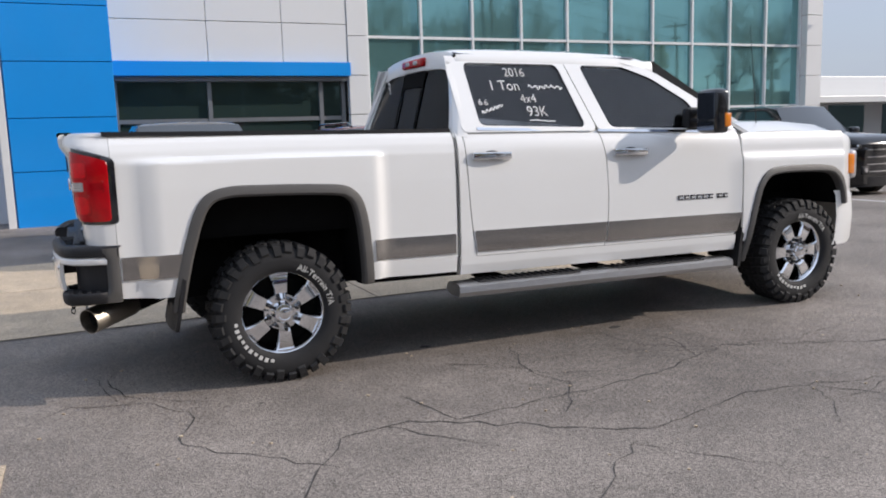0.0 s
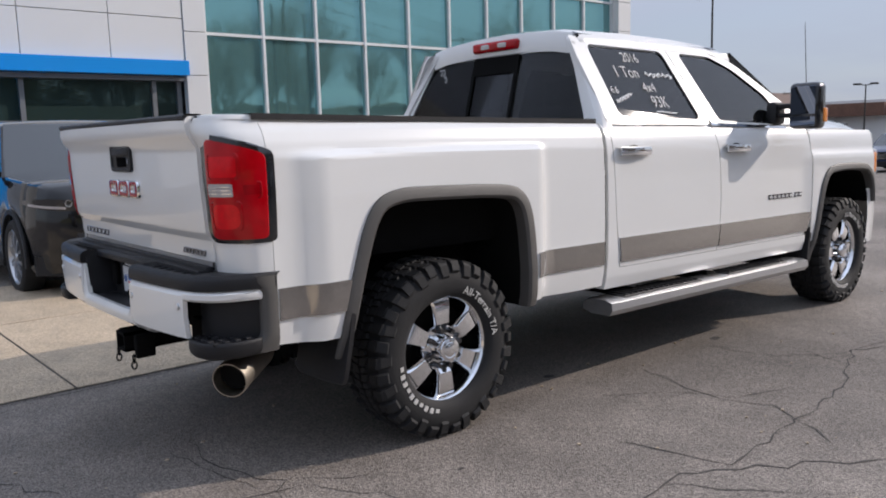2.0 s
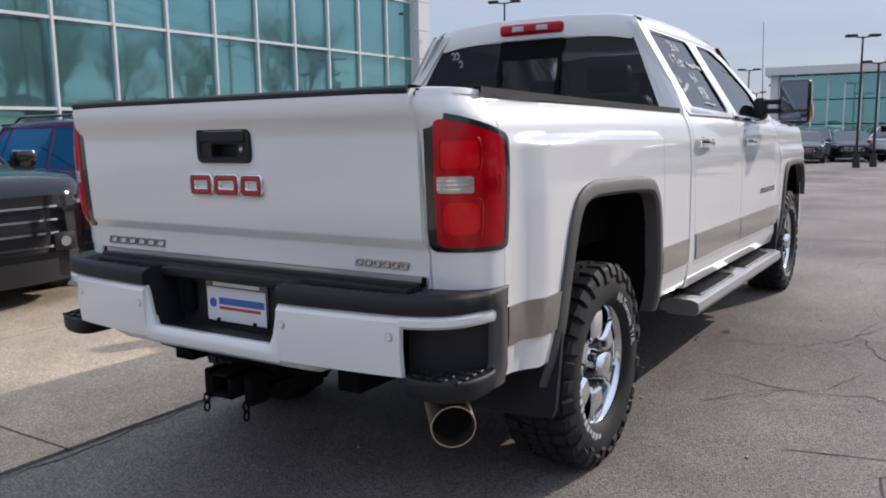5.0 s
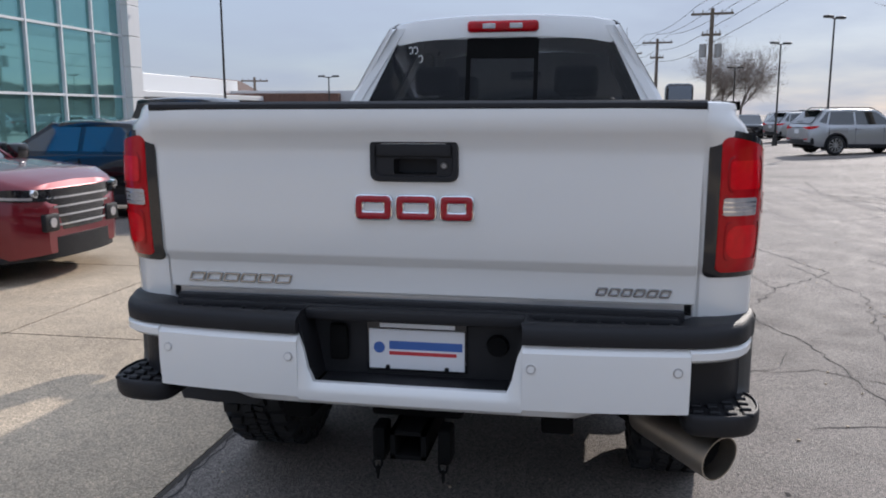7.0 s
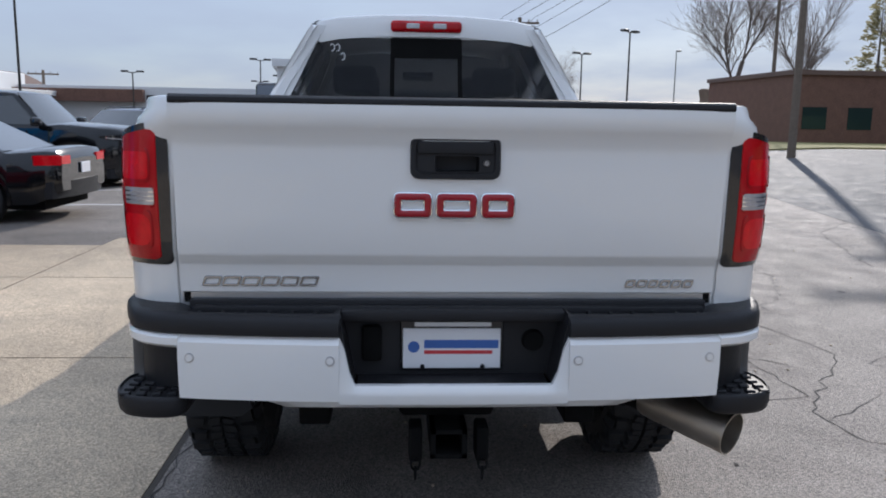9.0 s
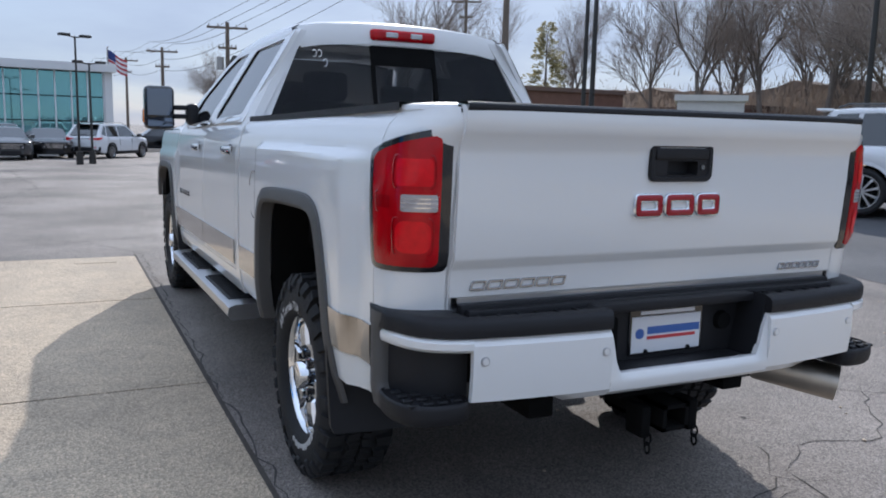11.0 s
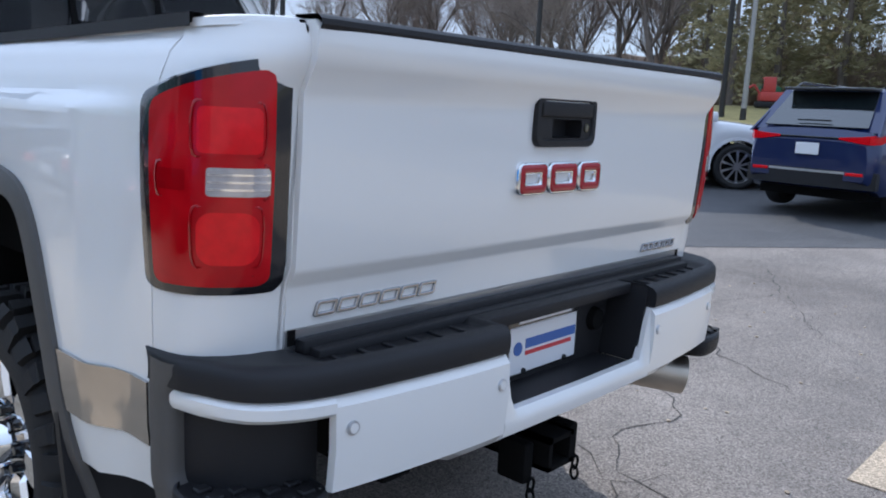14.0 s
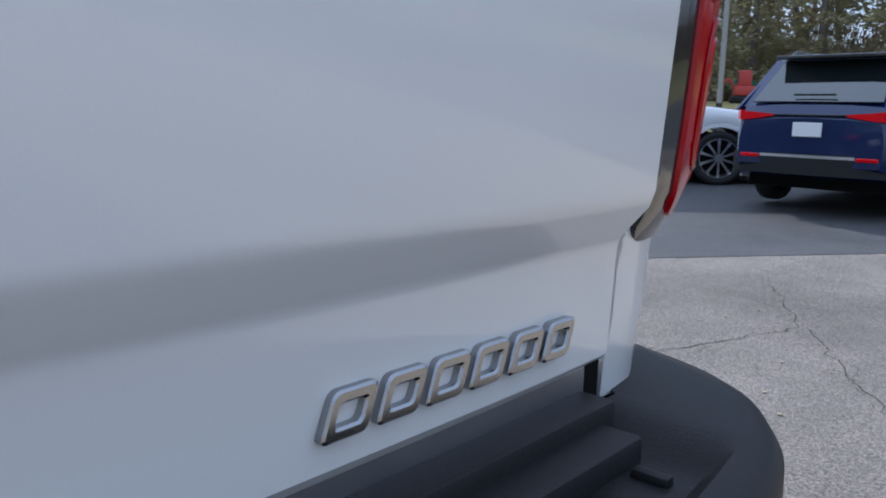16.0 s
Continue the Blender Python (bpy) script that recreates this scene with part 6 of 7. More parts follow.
# ---- other vehicles ----
def car(label, category, colour, at, heading, kind="suv", L=4.65, W=1.84, H=1.68, wb=2.72, wr=0.35, fo=0.92, hood=1.02, belt=1.05, deck=1.05, mirrored=False, lamp_front=True, trim="black_trim", rim="alu", name="parked_car", plates=True):
    """A parked car: nose towards +x of its own frame, origin under the middle of the axles."""
    t = thing(name, pose(at[0], at[1], ground_z(*at), 0, 0, heading), label, category, "parked vehicles")
    xf, xr = wb / 2 + fo, wb / 2 + fo - L
    w = W / 2
    sill = 0.30
    if kind == "suv":
        cowl, rf, rr, tail, tailz = wb / 2 - 0.40, wb / 2 - 1.15, xr + 0.62, xr + 0.10, belt + 0.04
    elif kind == "sedan":
        cowl, rf, rr, tail, tailz = wb / 2 - 0.55, wb / 2 - 1.30, -wb / 2 + 0.50, -wb / 2 - 0.35, belt + 0.02
    else:
        cowl, rf, rr, tail, tailz = wb / 2 - 0.50, wb / 2 - 1.15, wb / 2 - 2.75, wb / 2 - 2.95, belt
    def top(x):
        if kind == "pickup":
            tb = [(xr, deck), (tail - 0.06, deck), (tail - 0.02, belt), (cowl, belt + 0.03), (cowl + 0.25, hood + 0.04), (xf - 0.25, hood - 0.03), (xf - 0.06, hood - 0.12), (xf, hood - 0.28)]
        elif kind == "sedan":
            tb = [(xr, deck - 0.16), (xr + 0.05, deck - 0.02), (xr + 0.2, deck), (tail, belt), (cowl, belt), (cowl + 0.3, hood), (xf - 0.30, hood - 0.12), (xf - 0.08, hood - 0.24), (xf, hood - 0.36)]
        else:
            tb = [(xr, belt - 0.14), (xr + 0.06, belt), (tail, belt + 0.02), (cowl, belt + 0.01), (cowl + 0.25, hood + 0.02), (xf - 0.30, hood - 0.06), (xf - 0.08, hood - 0.16), (xf, hood - 0.34)]
        return lerp_table(tb, x)
    def wide(x):
        return w * lerp_table([(xr, 0.83), (xr + 0.12, 0.93), (xr + 0.4, 0.985), (xr + 1.0, 1.0), (xf - 0.9, 1.0), (xf - 0.55, 0.975), (xf - 0.30, 0.915), (xf - 0.14, 0.81), (xf - 0.05, 0.68), (xf, 0.54)], x)
    def low(x):
        z = lerp_table([(xr, sill + 0.18), (xr + 0.3, sill), (xf - 0.3, sill - 0.04), (xf, sill)], x)
        for c in (-wb / 2, wb / 2):
            ar = wr + 0.065
            if abs(x - c) < ar:
                z = max(z, wr + math.sqrt(max(0.0, ar * ar - (x - c) ** 2)))
        return z
    xs = set(np.linspace(xr, xf, 30))
    for c in (-wb / 2, wb / 2):
        xs |= {c + (wr + 0.065) * math.cos(a) for a in np.linspace(0, math.pi, 15)} | {c + sgn * (wr + 0.067) for sgn in (-1, 1)}
    xs |= {xr + 0.03, xr + 0.08, xr + 0.18, xf - 0.03, xf - 0.08, xf - 0.18}
    bm = bmesh.new()
    rows = []
    for x in sorted(xs):
        a, b, ww = low(x), top(x), wide(x)
        half = []
        for f, g in ((0.0, 0.955), (0.06, 0.985), (0.28, 1.0), (0.55, 1.0), (0.66, 0.992), (0.72, 0.985), (0.90, 0.965), (0.97, 0.94), (1.0, 0.88)):
            half.append((ww * g, a + (b - a) * f))
        half += [(ww * 0.5, b + 0.025), (0.0, b + 0.035)]
        ring = [Vector((x, y, z)) for y, z in half] + [Vector((x, -y, z)) for y, z in half[-2::-1]]
        rows.append(ring)
    sheet(bm, rows, closed=True)
    for r in (rows[0], rows[-1]):
        bm.faces.new([bm.verts.new(p) for p in r])
    part("body", bm, colour, t, smooth=38)
    # wheel wells and sill trim
    bm = bmesh.new(); box(bm, (xr + 0.25, -w * 0.80, 0.22), (xf - 0.3, w * 0.80, 0.62)); part("underside", bm, M["under"], t)
    for s in (-1, 1):
        bm = bmesh.new(); box(bm, (-wb / 2 + wr + 0.08, s * (w - 0.05), sill - 0.06), (wb / 2 - wr - 0.08, s * (w + 0.004), sill + 0.09), 0.02); part("sill_trim", bm, M["black_trim"], t)
        for c in (-wb / 2, wb / 2):
            bm = bmesh.new()
            sheet(bm, [[Vector((c + r * math.cos(a), s * (wide(c) * 0.99 + d), wr + r * math.sin(a))) for a in np.linspace(-0.15, math.pi + 0.15, 21)] for r, d in ((wr + 0.05, -0.03), (wr + 0.055, 0.010), (wr + 0.10, 0.008), (wr + 0.105, -0.01))])
            part("arch_trim", bm, M.get(trim, colour), t)
    # cab: glass box with pillars and roof
    by, ry = w * 0.93, w * 0.745
    def cy(z):
        return by + (ry - by) * (z - belt) / (H - 0.07 - belt)
    zt = H - 0.07
    bm = bmesh.new()
    rows = []
    for x, dz, g in ((rr - 0.06, -0.05, 0.97), (rr, -0.02, 1.0), (rr + 0.3, 0.0, 1.0), ((rr + rf) / 2, 0.02, 1.0), (rf - 0.15, 0.0, 1.0), (rf, -0.025, 0.98), (rf + 0.06, -0.05, 0.97)):
        rows.append([Vector((x, y * ry * g, z + dz)) for y, z in ((-1.03, zt - 0.02), (-1.0, zt + 0.02), (-0.85, zt + 0.045), (-0.4, zt + 0.062), (0, zt + 0.067), (0.4, zt + 0.062), (0.85, zt + 0.045), (1.0, zt + 0.02), (1.03, zt - 0.02))])
    sheet(bm, rows, (0, 0, -0.03)); part("roof", bm, colour, t)
    def slope_x(x_low, x_high, z, z_low=belt):
        return x_low + (x_high - x_low) * (z - z_low) / (zt - z_low)
    bm = bmesh.new(); sheet(bm, [[Vector((cowl + 0.12 * (1 - (k / 4) ** 2), by * 0.97 * k / 4, belt - 0.01)) for k in range(-4, 5)], [Vector((rf + 0.05 + 0.05 * (1 - (k / 4) ** 2), ry * 0.97 * k / 4, zt + 0.02)) for k in range(-4, 5)]], (-0.01, 0, -0.01)); part("windscreen", bm, M["car_glass"], t)
    bm = bmesh.new(); sheet(bm, [[Vector((tail - 0.04 * (1 - (k / 4) ** 2), by * (0.80 if kind == "suv" else 0.92) * k / 4, tailz + 0.03 * (kind == "suv"))) for k in range(-4, 5)], [Vector((rr - 0.05, ry * (0.84 if kind == "suv" else 0.93) * k / 4, zt)) for k in range(-4, 5)]], (0.01, 0, -0.01)); part("rear_window", bm, M["car_glass"], t)
    if kind == "suv":
        bm = bmesh.new(); sheet(bm, [[Vector((tail + 0.012 - 0.04 * (1 - (k / 4) ** 2), by * 1.0 * k / 4, tailz - 0.03)) for k in range(-4, 5)], [Vector((rr - 0.038, ry * 1.02 * k / 4, zt)) for k in range(-4, 5)]], (0.01, 0, -0.01)); part("hatch_frame", bm, colour, t)
    for s in (-1, 1):
        bm = bmesh.new()
        def P(x, z, off=0.0):
            return Vector((x, s * (cy(z) + off), z))
        # shell behind the windows, then the panes on it
        zs = (belt - 0.03, belt + 0.2, zt)
        sheet(bm, [[P(slope_x(cowl + 0.02, rf + 0.02, z), z) for z in zs], [P(rf - 0.1, z) for z in zs], [P((rf + rr) / 2, z) for z in zs], [P(slope_x(tail, rr, z, tailz), z) for z in zs]], (0, -s * 0.03, 0))
        part("side_frame", bm, colour, t)
        bpil = (rf + rr) / 2 + (0.12 if kind != "pickup" else 0.0)
        wb_, wt_ = belt + 0.03, zt - 0.045
        wins = [([slope_x(cowl, rf, wb_) - 0.14, wb_], [slope_x(cowl, rf, wt_) - 0.08, wt_], [bpil + 0.04, wt_], [bpil + 0.04, wb_])]
        if kind == "suv":
            cp = max(rr - 0.02, bpil - 1.0)
            wins.append(([bpil - 0.04, wb_], [bpil - 0.04, wt_], [cp + 0.12, wt_], [cp - 0.02, wb_]))
            wins.append(([cp - 0.10, wb_ + 0.03], [cp + 0.05, wt_], [rr + 0.06, wt_ - 0.02], [slope_x(tail, rr, wb_ + 0.1) + 0.14, wb_ + 0.1]))
        else:
            wins.append(([bpil - 0.04, wb_], [bpil - 0.04, wt_], [rr + 0.14, wt_], [slope_x(tail, rr, wb_) + 0.18, wb_]))
        for q in wins:
            bm = bmesh.new(); prism(bm, [P(x, z, 0.006) for x, z in q], (0, -s * 0.012, 0)); part("side_window", bm, M["car_glass"], t, smooth=0)
        bm = bmesh.new(); box(bm, (cowl - 0.20, s * (w + 0.02), belt + 0.0), (cowl - 0.02, s * (w + 0.22), belt + 0.17), 0.04, 2); box(bm, (cowl - 0.16, s * (w - 0.1), belt + 0.02), (cowl - 0.08, s * (w + 0.05), belt + 0.07)); part("wing_mirror", bm, M["gloss_black"] if trim != "paint" else colour, t)
        for hx in (bpil - 0.02, bpil - 1.02):
            if hx > xr + 0.9:
                bm = bmesh.new(); box(bm, (hx - 0.0, s * (w - 0.012), belt - 0.15), (hx + 0.2, s * (w + 0.022), belt - 0.115), 0.01); part("door_handle", bm, colour, t)
        # door gaps
        for gx in (bpil, bpil + 1.08, bpil - 1.0):
            if xr + 0.7 < gx < cowl + 0.4:
                bm = bmesh.new()
                box(bm, (gx - 0.004, s * (w - 0.03), sill + 0.10), (gx + 0.004, s * (w + 0.0015), belt - 0.08))
                part("door_gap", bm, M["gloss_black"], t, smooth=0)
        # lamps
        hz = hood - 0.26
        bm = bmesh.new()
        sheet(bm, [[Vector((xf - d + 0.006, s * wide(xf - d) * 1.006, hz + 0.10 * d + dz * (1 - 0.9 * abs(d - 0.12) / 0.5))) for d in (0.0, 0.03, 0.08, 0.16, 0.28, 0.40, 0.50)] for dz in (-0.03, 0.02, 0.085)], (-0.03, -s * 0.03, 0))
        hl = part("headlight", bm, M["gloss_black"], t, "dark headlight with bright lamps")
        bm = bmesh.new()
        sheet(bm, [[Vector((xf - d + 0.011, s * wide(xf - d) * 1.012, hz + 0.10 * d + dz)) for d in (0.05, 0.10, 0.18, 0.28, 0.38)] for dz in (-0.012, 0.012)], (-0.02, -s * 0.02, 0))
        part("lamp_strip", bm, M["clear_lens"], hl)
        bm = bmesh.new(); rod(bm, (xf - 0.10, s * w * 0.66, hz + 0.05), (xf - 0.022, s * w * 0.66, hz + 0.05), 0.036, 0.034, 18); part("projector", bm, M["chrome"], hl)
        bm = bmesh.new(); rod(bm, (xf - 0.10, s * w * 0.66, hz + 0.05), (xf - 0.018, s * w * 0.66, hz + 0.05), 0.026, 0.024, 18); part("projector_glass", bm, M["car_glass"], hl)
        bm = bmesh.new(); box(bm, (xf - 0.06, s * w * 0.50 - 0.10, sill + 0.20), (xf + 0.022, s * w * 0.50 + 0.10, sill + 0.36), 0.02); fp = part("fog_pocket", bm, M["black_trim"], t)
        bm = bmesh.new(); rod(bm, (xf, s * w * 0.50, sill + 0.28), (xf + 0.030, s * w * 0.50, sill + 0.28), 0.046, 0.044, 18); part("fog_lamp", bm, M["clear_lens"], fp)
        rz = belt - 0.16 if kind != "pickup" else deck - 0.32
        hgt = 0.13 if kind != "pickup" else 0.28
        bm = bmesh.new()
        if kind == "suv":
            # slim lamp: pointed towards the plate, sweeping up round the corner
            sheet(bm, [[Vector((xr + d - 0.006, s * wide(xr + d) * 1.006, lo + (hi - lo) * j / 3)) for d, lo, hi in ((0.34, belt - 0.035, belt - 0.02), (0.24, belt - 0.085, belt - 0.018), (0.12, belt - 0.125, belt - 0.018), (0.05, belt - 0.135, belt - 0.022), (0.0, belt - 0.135, belt - 0.03))] for j in range(4)], (0.03, -s * 0.03, 0))
            sheet(bm, [[Vector((xr - 0.012, s * w * g, lo + (hi - lo) * j / 3)) for g, lo, hi in ((0.825, belt - 0.135, belt - 0.03), (0.70, belt - 0.125, belt - 0.045), (0.55, belt - 0.105, belt - 0.055), (0.42, belt - 0.085, belt - 0.065))] for j in range(4)], (0.03, 0, 0))
        else:
            sheet(bm, [[Vector((xr + d - 0.004, s * wide(xr + d) * 1.006, rz + dz)) for d in (0.0, 0.04, 0.10, 0.2, 0.3)] for dz in (0, hgt)], (0.03, -s * 0.03, 0))
            sheet(bm, [[Vector((xr - 0.008, s * y, rz + dz)) for y in (w * 0.52, w * 0.7, w * 0.825)] for dz in (0.01, hgt - 0.01)], (0.03, 0, 0))
        part("tail_lamp", bm, M["red_lens_bright"], t, "red tail lamp")
        if kind == "suv":
            bm = bmesh.new(); box(bm, (xr - 0.012, s * w * 0.56, sill + 0.245), (xr + 0.06, s * w * 0.80, sill + 0.285), 0.008, 1); part("rear_reflector", bm, M["red_lens_bright"], t)
    # grille, bumpers, plate
    bm = bmesh.new(); sheet(bm, [[Vector((xf + 0.012 - 0.075 * abs(k / 4) ** 4, w * 0.64 * (0.86 + 0.14 * (z > 0.6)) * k / 4, z)) for k in range(-4, 5)] for z in (0.50, 0.66, hood - 0.18)], (-0.05, 0, 0))
    g = part("grille", bm, M["gloss_black"], t)
    for k in range(4):
        z = 0.54 + k * (hood - 0.78) / 3.4
        bm = bmesh.new(); sheet(bm, [[Vector((xf + 0.024 - 0.075 * abs(j / 4) ** 4, w * 0.60 * j / 4, z + dz)) for j in range(-4, 5)] for dz in (0, 0.018)], (-0.02, 0, 0)); part("grille_bar", bm, M["chrome"], g)
    bm = bmesh.new(); sheet(bm, [[Vector((xf + 0.04 - 0.36 * abs(k / 5) ** 3.0, w * 0.93 * k / 5, z)) for k in range(-5, 6)] for z in (sill - 0.05, sill + 0.05, sill + 0.14)], (-0.08, 0, 0)); part("front_bumper", bm, M[trim if trim != "paint" else "black_trim"], t)
    bm = bmesh.new(); sheet(bm, [[Vector((xr - 0.035 + 0.13 * abs(k / 5) ** 2.4, w * 0.94 * k / 5, z)) for k in range(-5, 6)] for z in (sill + 0.08, sill + 0.16, sill + 0.30)], (0.10, 0, 0)); part("rear_bumper", bm, M[trim if trim != "paint" else "black_trim"], t)
    if kind == "suv":
        bm = bmesh.new(); sheet(bm, [[Vector((xr - 0.04 + 0.13 * abs(k / 5) ** 2.4, w * 0.90 * k / 5, z)) for k in range(-5, 6)] for z in (sill + 0.26, sill + 0.29)], (0.05, 0, 0)); part("bumper_strip", bm, M["alu"], t)
        bm = bmesh.new(); box(bm, (rr - 0.30, -ry * 0.86, zt - 0.005), (rr - 0.02, ry * 0.86, zt + 0.035), 0.012); part("roof_spoiler", bm, M["gloss_black"] if trim != "paint" else colour, t)
        bm = bmesh.new(); box(bm, (xr - 0.016, -w * 0.42, belt - 0.085), (xr + 0.03, w * 0.42, belt - 0.062), 0.006, 1); part("hatch_strip", bm, M["gloss_black"], t)
        for s in (-1, 1):
            bm = bmesh.new(); tube(bm, [(rr + 0.05, s * ry * 0.86, zt + 0.045), (rr + 0.2, s * ry * 0.86, zt + 0.11), (rf - 0.2, s * ry * 0.86, zt + 0.11), (rf, s * ry * 0.86, zt + 0.045)], 0.018, 6); part("roof_rail", bm, M["gloss_black"], t)
        bm = bmesh.new(); box(bm, (tail - 0.02, -0.22, belt + 0.13), (tail - 0.005, 0.22, belt + 0.15)); part("rear_wiper", bm, M["gloss_black"], t)
    if kind == "pickup":
        bm = bmesh.new(); box(bm, (xr + 0.06, -w * 0.82, deck - 0.03), (tail - 0.10, w * 0.82, deck + 0.045)); part("bed_cover", bm, M["gloss_black"], t)
    if plates:
        bm = bmesh.new(); box(bm, (xr - 0.03, -0.155, belt - 0.30), (xr - 0.012, 0.155, belt - 0.15), 0.006, 1); part("plate", bm, M["plate_white"], t)
    # wheels
    first_w = None
    for c in (-wb / 2, wb / 2):
        for s in (1, -1):
            m = pose(c, s * (w - 0.115), wr, 0, 13 * c, 0 if s > 0 else 180)
            if first_w:
                copy_thing(first_w, m)
                continue
            first_w = new("wheel"); first_w.parent = t; first_w.matrix_local = m
            bm = bmesh.new(); spin(bm, [(wr * 0.70, 0.09), (wr * 0.75, 0.108), (wr * 0.88, 0.115), (wr * 0.97, 0.095), (wr, 0.06), (wr, -0.06), (wr * 0.95, -0.1), (wr * 0.7, -0.1)], 36); part("tyre", bm, M["rubber"], first_w)
            bm = bmesh.new(); spin(bm, [(wr * 0.60, -0.08), (wr * 0.66, 0.07), (wr * 0.70, 0.10), (wr * 0.74, 0.10), (wr * 0.72, 0.08)], 36); part("rim", bm, M[rim], first_w)
            bm = bmesh.new(); spin(bm, [(0.0, 0.02), (wr * 0.66, 0.02)], 24); part("brake_disc", bm, M["under"], first_w)
            bm = bmesh.new()
            for k in range(10):
                a = 2 * math.pi * k / 10
                ca, sa = math.cos(a), math.sin(a)
                sheet(bm, [[Vector((ca * r - sa * u, y, sa * r + ca * u)) for u in (-ww, ww)] for r, y, ww in ((0.03, 0.085, 0.014), (wr * 0.4, 0.095, 0.016), (wr * 0.70, 0.085, 0.022))], (0, -0.03, 0))
            rod(bm, (0, 0.05, 0), (0, 0.10, 0), 0.05, 0.04, 14)
            part("spokes", bm, M[rim], first_w)
    return t


P_BLACK = paint("black_paint", (0.004, 0.0045, 0.006), 0.0, 0.7, 0.3, 0.12)
P_RED = paint("dark_red_paint", (0.16, 0.003, 0.012), 0.35, 1.0, 0.4)
P_NAVY = paint("navy_paint", (0.004, 0.014, 0.075), 0.2, 1.0, 0.4)
P_WHITE = paint("plain_white_paint", (0.74, 0.75, 0.76), 0.0)
P_SILVER = paint("silver_paint", (0.42, 0.43, 0.44), 0.7)
P_GREY = paint("dark_grey_paint", (0.06, 0.062, 0.066), 0.5)
car("black mid-size pickup with chrome bar grille facing the white truck", "pickup truck", P_BLACK, (1.45, 12.78), -90, "pickup", L=5.4, W=1.89, H=1.80, wb=3.26, wr=0.385, fo=0.93, hood=1.16, belt=1.17, deck=1.20, rim="alu")
car("dark red compact SUV with chrome grille on the concrete apron", "suv", P_RED, (4.45, 12.5), -90, "suv", L=4.65, W=1.84, H=1.68, wb=2.72, wr=0.35, fo=0.94, hood=1.06, belt=1.06, rim="chrome")
car("black sedan with bright alloy wheels, parked tail first", "sedan", P_BLACK, (9.25, 13.15), 90, "sedan", L=5.0, W=1.88, H=1.48, wb=3.05, wr=0.36, fo=0.88, hood=0.98, belt=0.98, deck=1.02, trim="paint", rim="chrome")
car("black full-size pickup with chrome grille beside the sedan", "pickup truck", P_BLACK, (14.7, 14.2), -90, "pickup", L=5.9, W=2.02, H=1.95, wb=3.57, wr=0.40, fo=1.0, hood=1.27, belt=1.26, deck=1.32, rim="chrome")
car("dark blue SUV parked across the lot", "suv", P_NAVY, (20.8, 13.6), 160, "suv", L=4.7, W=1.86, H=1.70, wb=2.75, wr=0.36, hood=1.06, belt=1.07)
car("navy compact SUV with black wheels, seen from behind", "suv", P_NAVY, (2.03, -5.65), -98, "suv", L=4.65, W=1.84, H=1.69, wb=2.72, wr=0.36, hood=1.06, belt=1.08, rim="gloss_black")
car("large white SUV with dark windows on darker asphalt", "suv", P_WHITE, (6.1, -5.75), -147, "suv", L=5.19, W=2.0, H=1.79, wb=3.07, wr=0.39, fo=0.98, hood=1.10, belt=1.12, trim="paint")
car("silver compact SUV parked by the kerb", "suv", P_SILVER, (30.2, -4.4), -75, "suv", L=4.65, W=1.84, H=1.66, wb=2.72, wr=0.35, hood=1.05, belt=1.06)
car("white SUV parked before the far showroom", "suv", P_WHITE, (42.6, 5.4), -35, "suv", L=4.8, W=1.9, H=1.72, wb=2.8, wr=0.36, hood=1.05, belt=1.06)
car("pale silver SUV standing behind the truck", "suv", P_SILVER, (-8.4, -4.5), -112, "suv", L=4.65, W=1.84, H=1.68, wb=2.72, wr=0.35, hood=1.05, belt=1.06)
for k, (x, y, c) in enumerate(((34.6, 11.9, P_GREY), (38.2, 10.0, P_GREY), (41.0, 8.3, P_BLACK), (31.0, 14.4, P_NAVY))):
    car("dark sedan in a row facing the camera lot", "sedan", c, (x + 1.2, y), 188, "sedan", L=4.7, W=1.82, H=1.45, wb=2.8, wr=0.34, hood=0.96, belt=0.96, deck=1.0, trim="paint")
for k, (x, y, c, h) in enumerate(((43.5, 12.6, P_WHITE, 185), (40.5, 14.4, P_BLACK, 190), (46.5, 10.5, P_SILVER, 185), (48.0, -7.0, P_SILVER, -70), (51.0, -8.6, P_BLACK, -70), (54.0, -10.0, P_WHITE, -70), (57.0, -11.0, P_GREY, -70), (57, -0.6, P_BLACK, 170), (57.4, -3.2, P_GREY, 175), (58, -5.6, P_BLACK, 172), (58.6, -7.9, P_GREY, 178), (60, 1.5, P_BLACK, 95), (66, 0.6, P_GREY, 95), (72, -0.5, P_BLACK, 95), (46, -33, P_WHITE, 140), (37, 27, P_GREY, 200), (41, 24, P_WHITE, 200))):
    car("distant parked SUV in a row across the lot", "suv", c, (x, y), h, "suv", L=4.6, W=1.84, H=1.68, wb=2.7, wr=0.35, hood=1.05, belt=1.06)


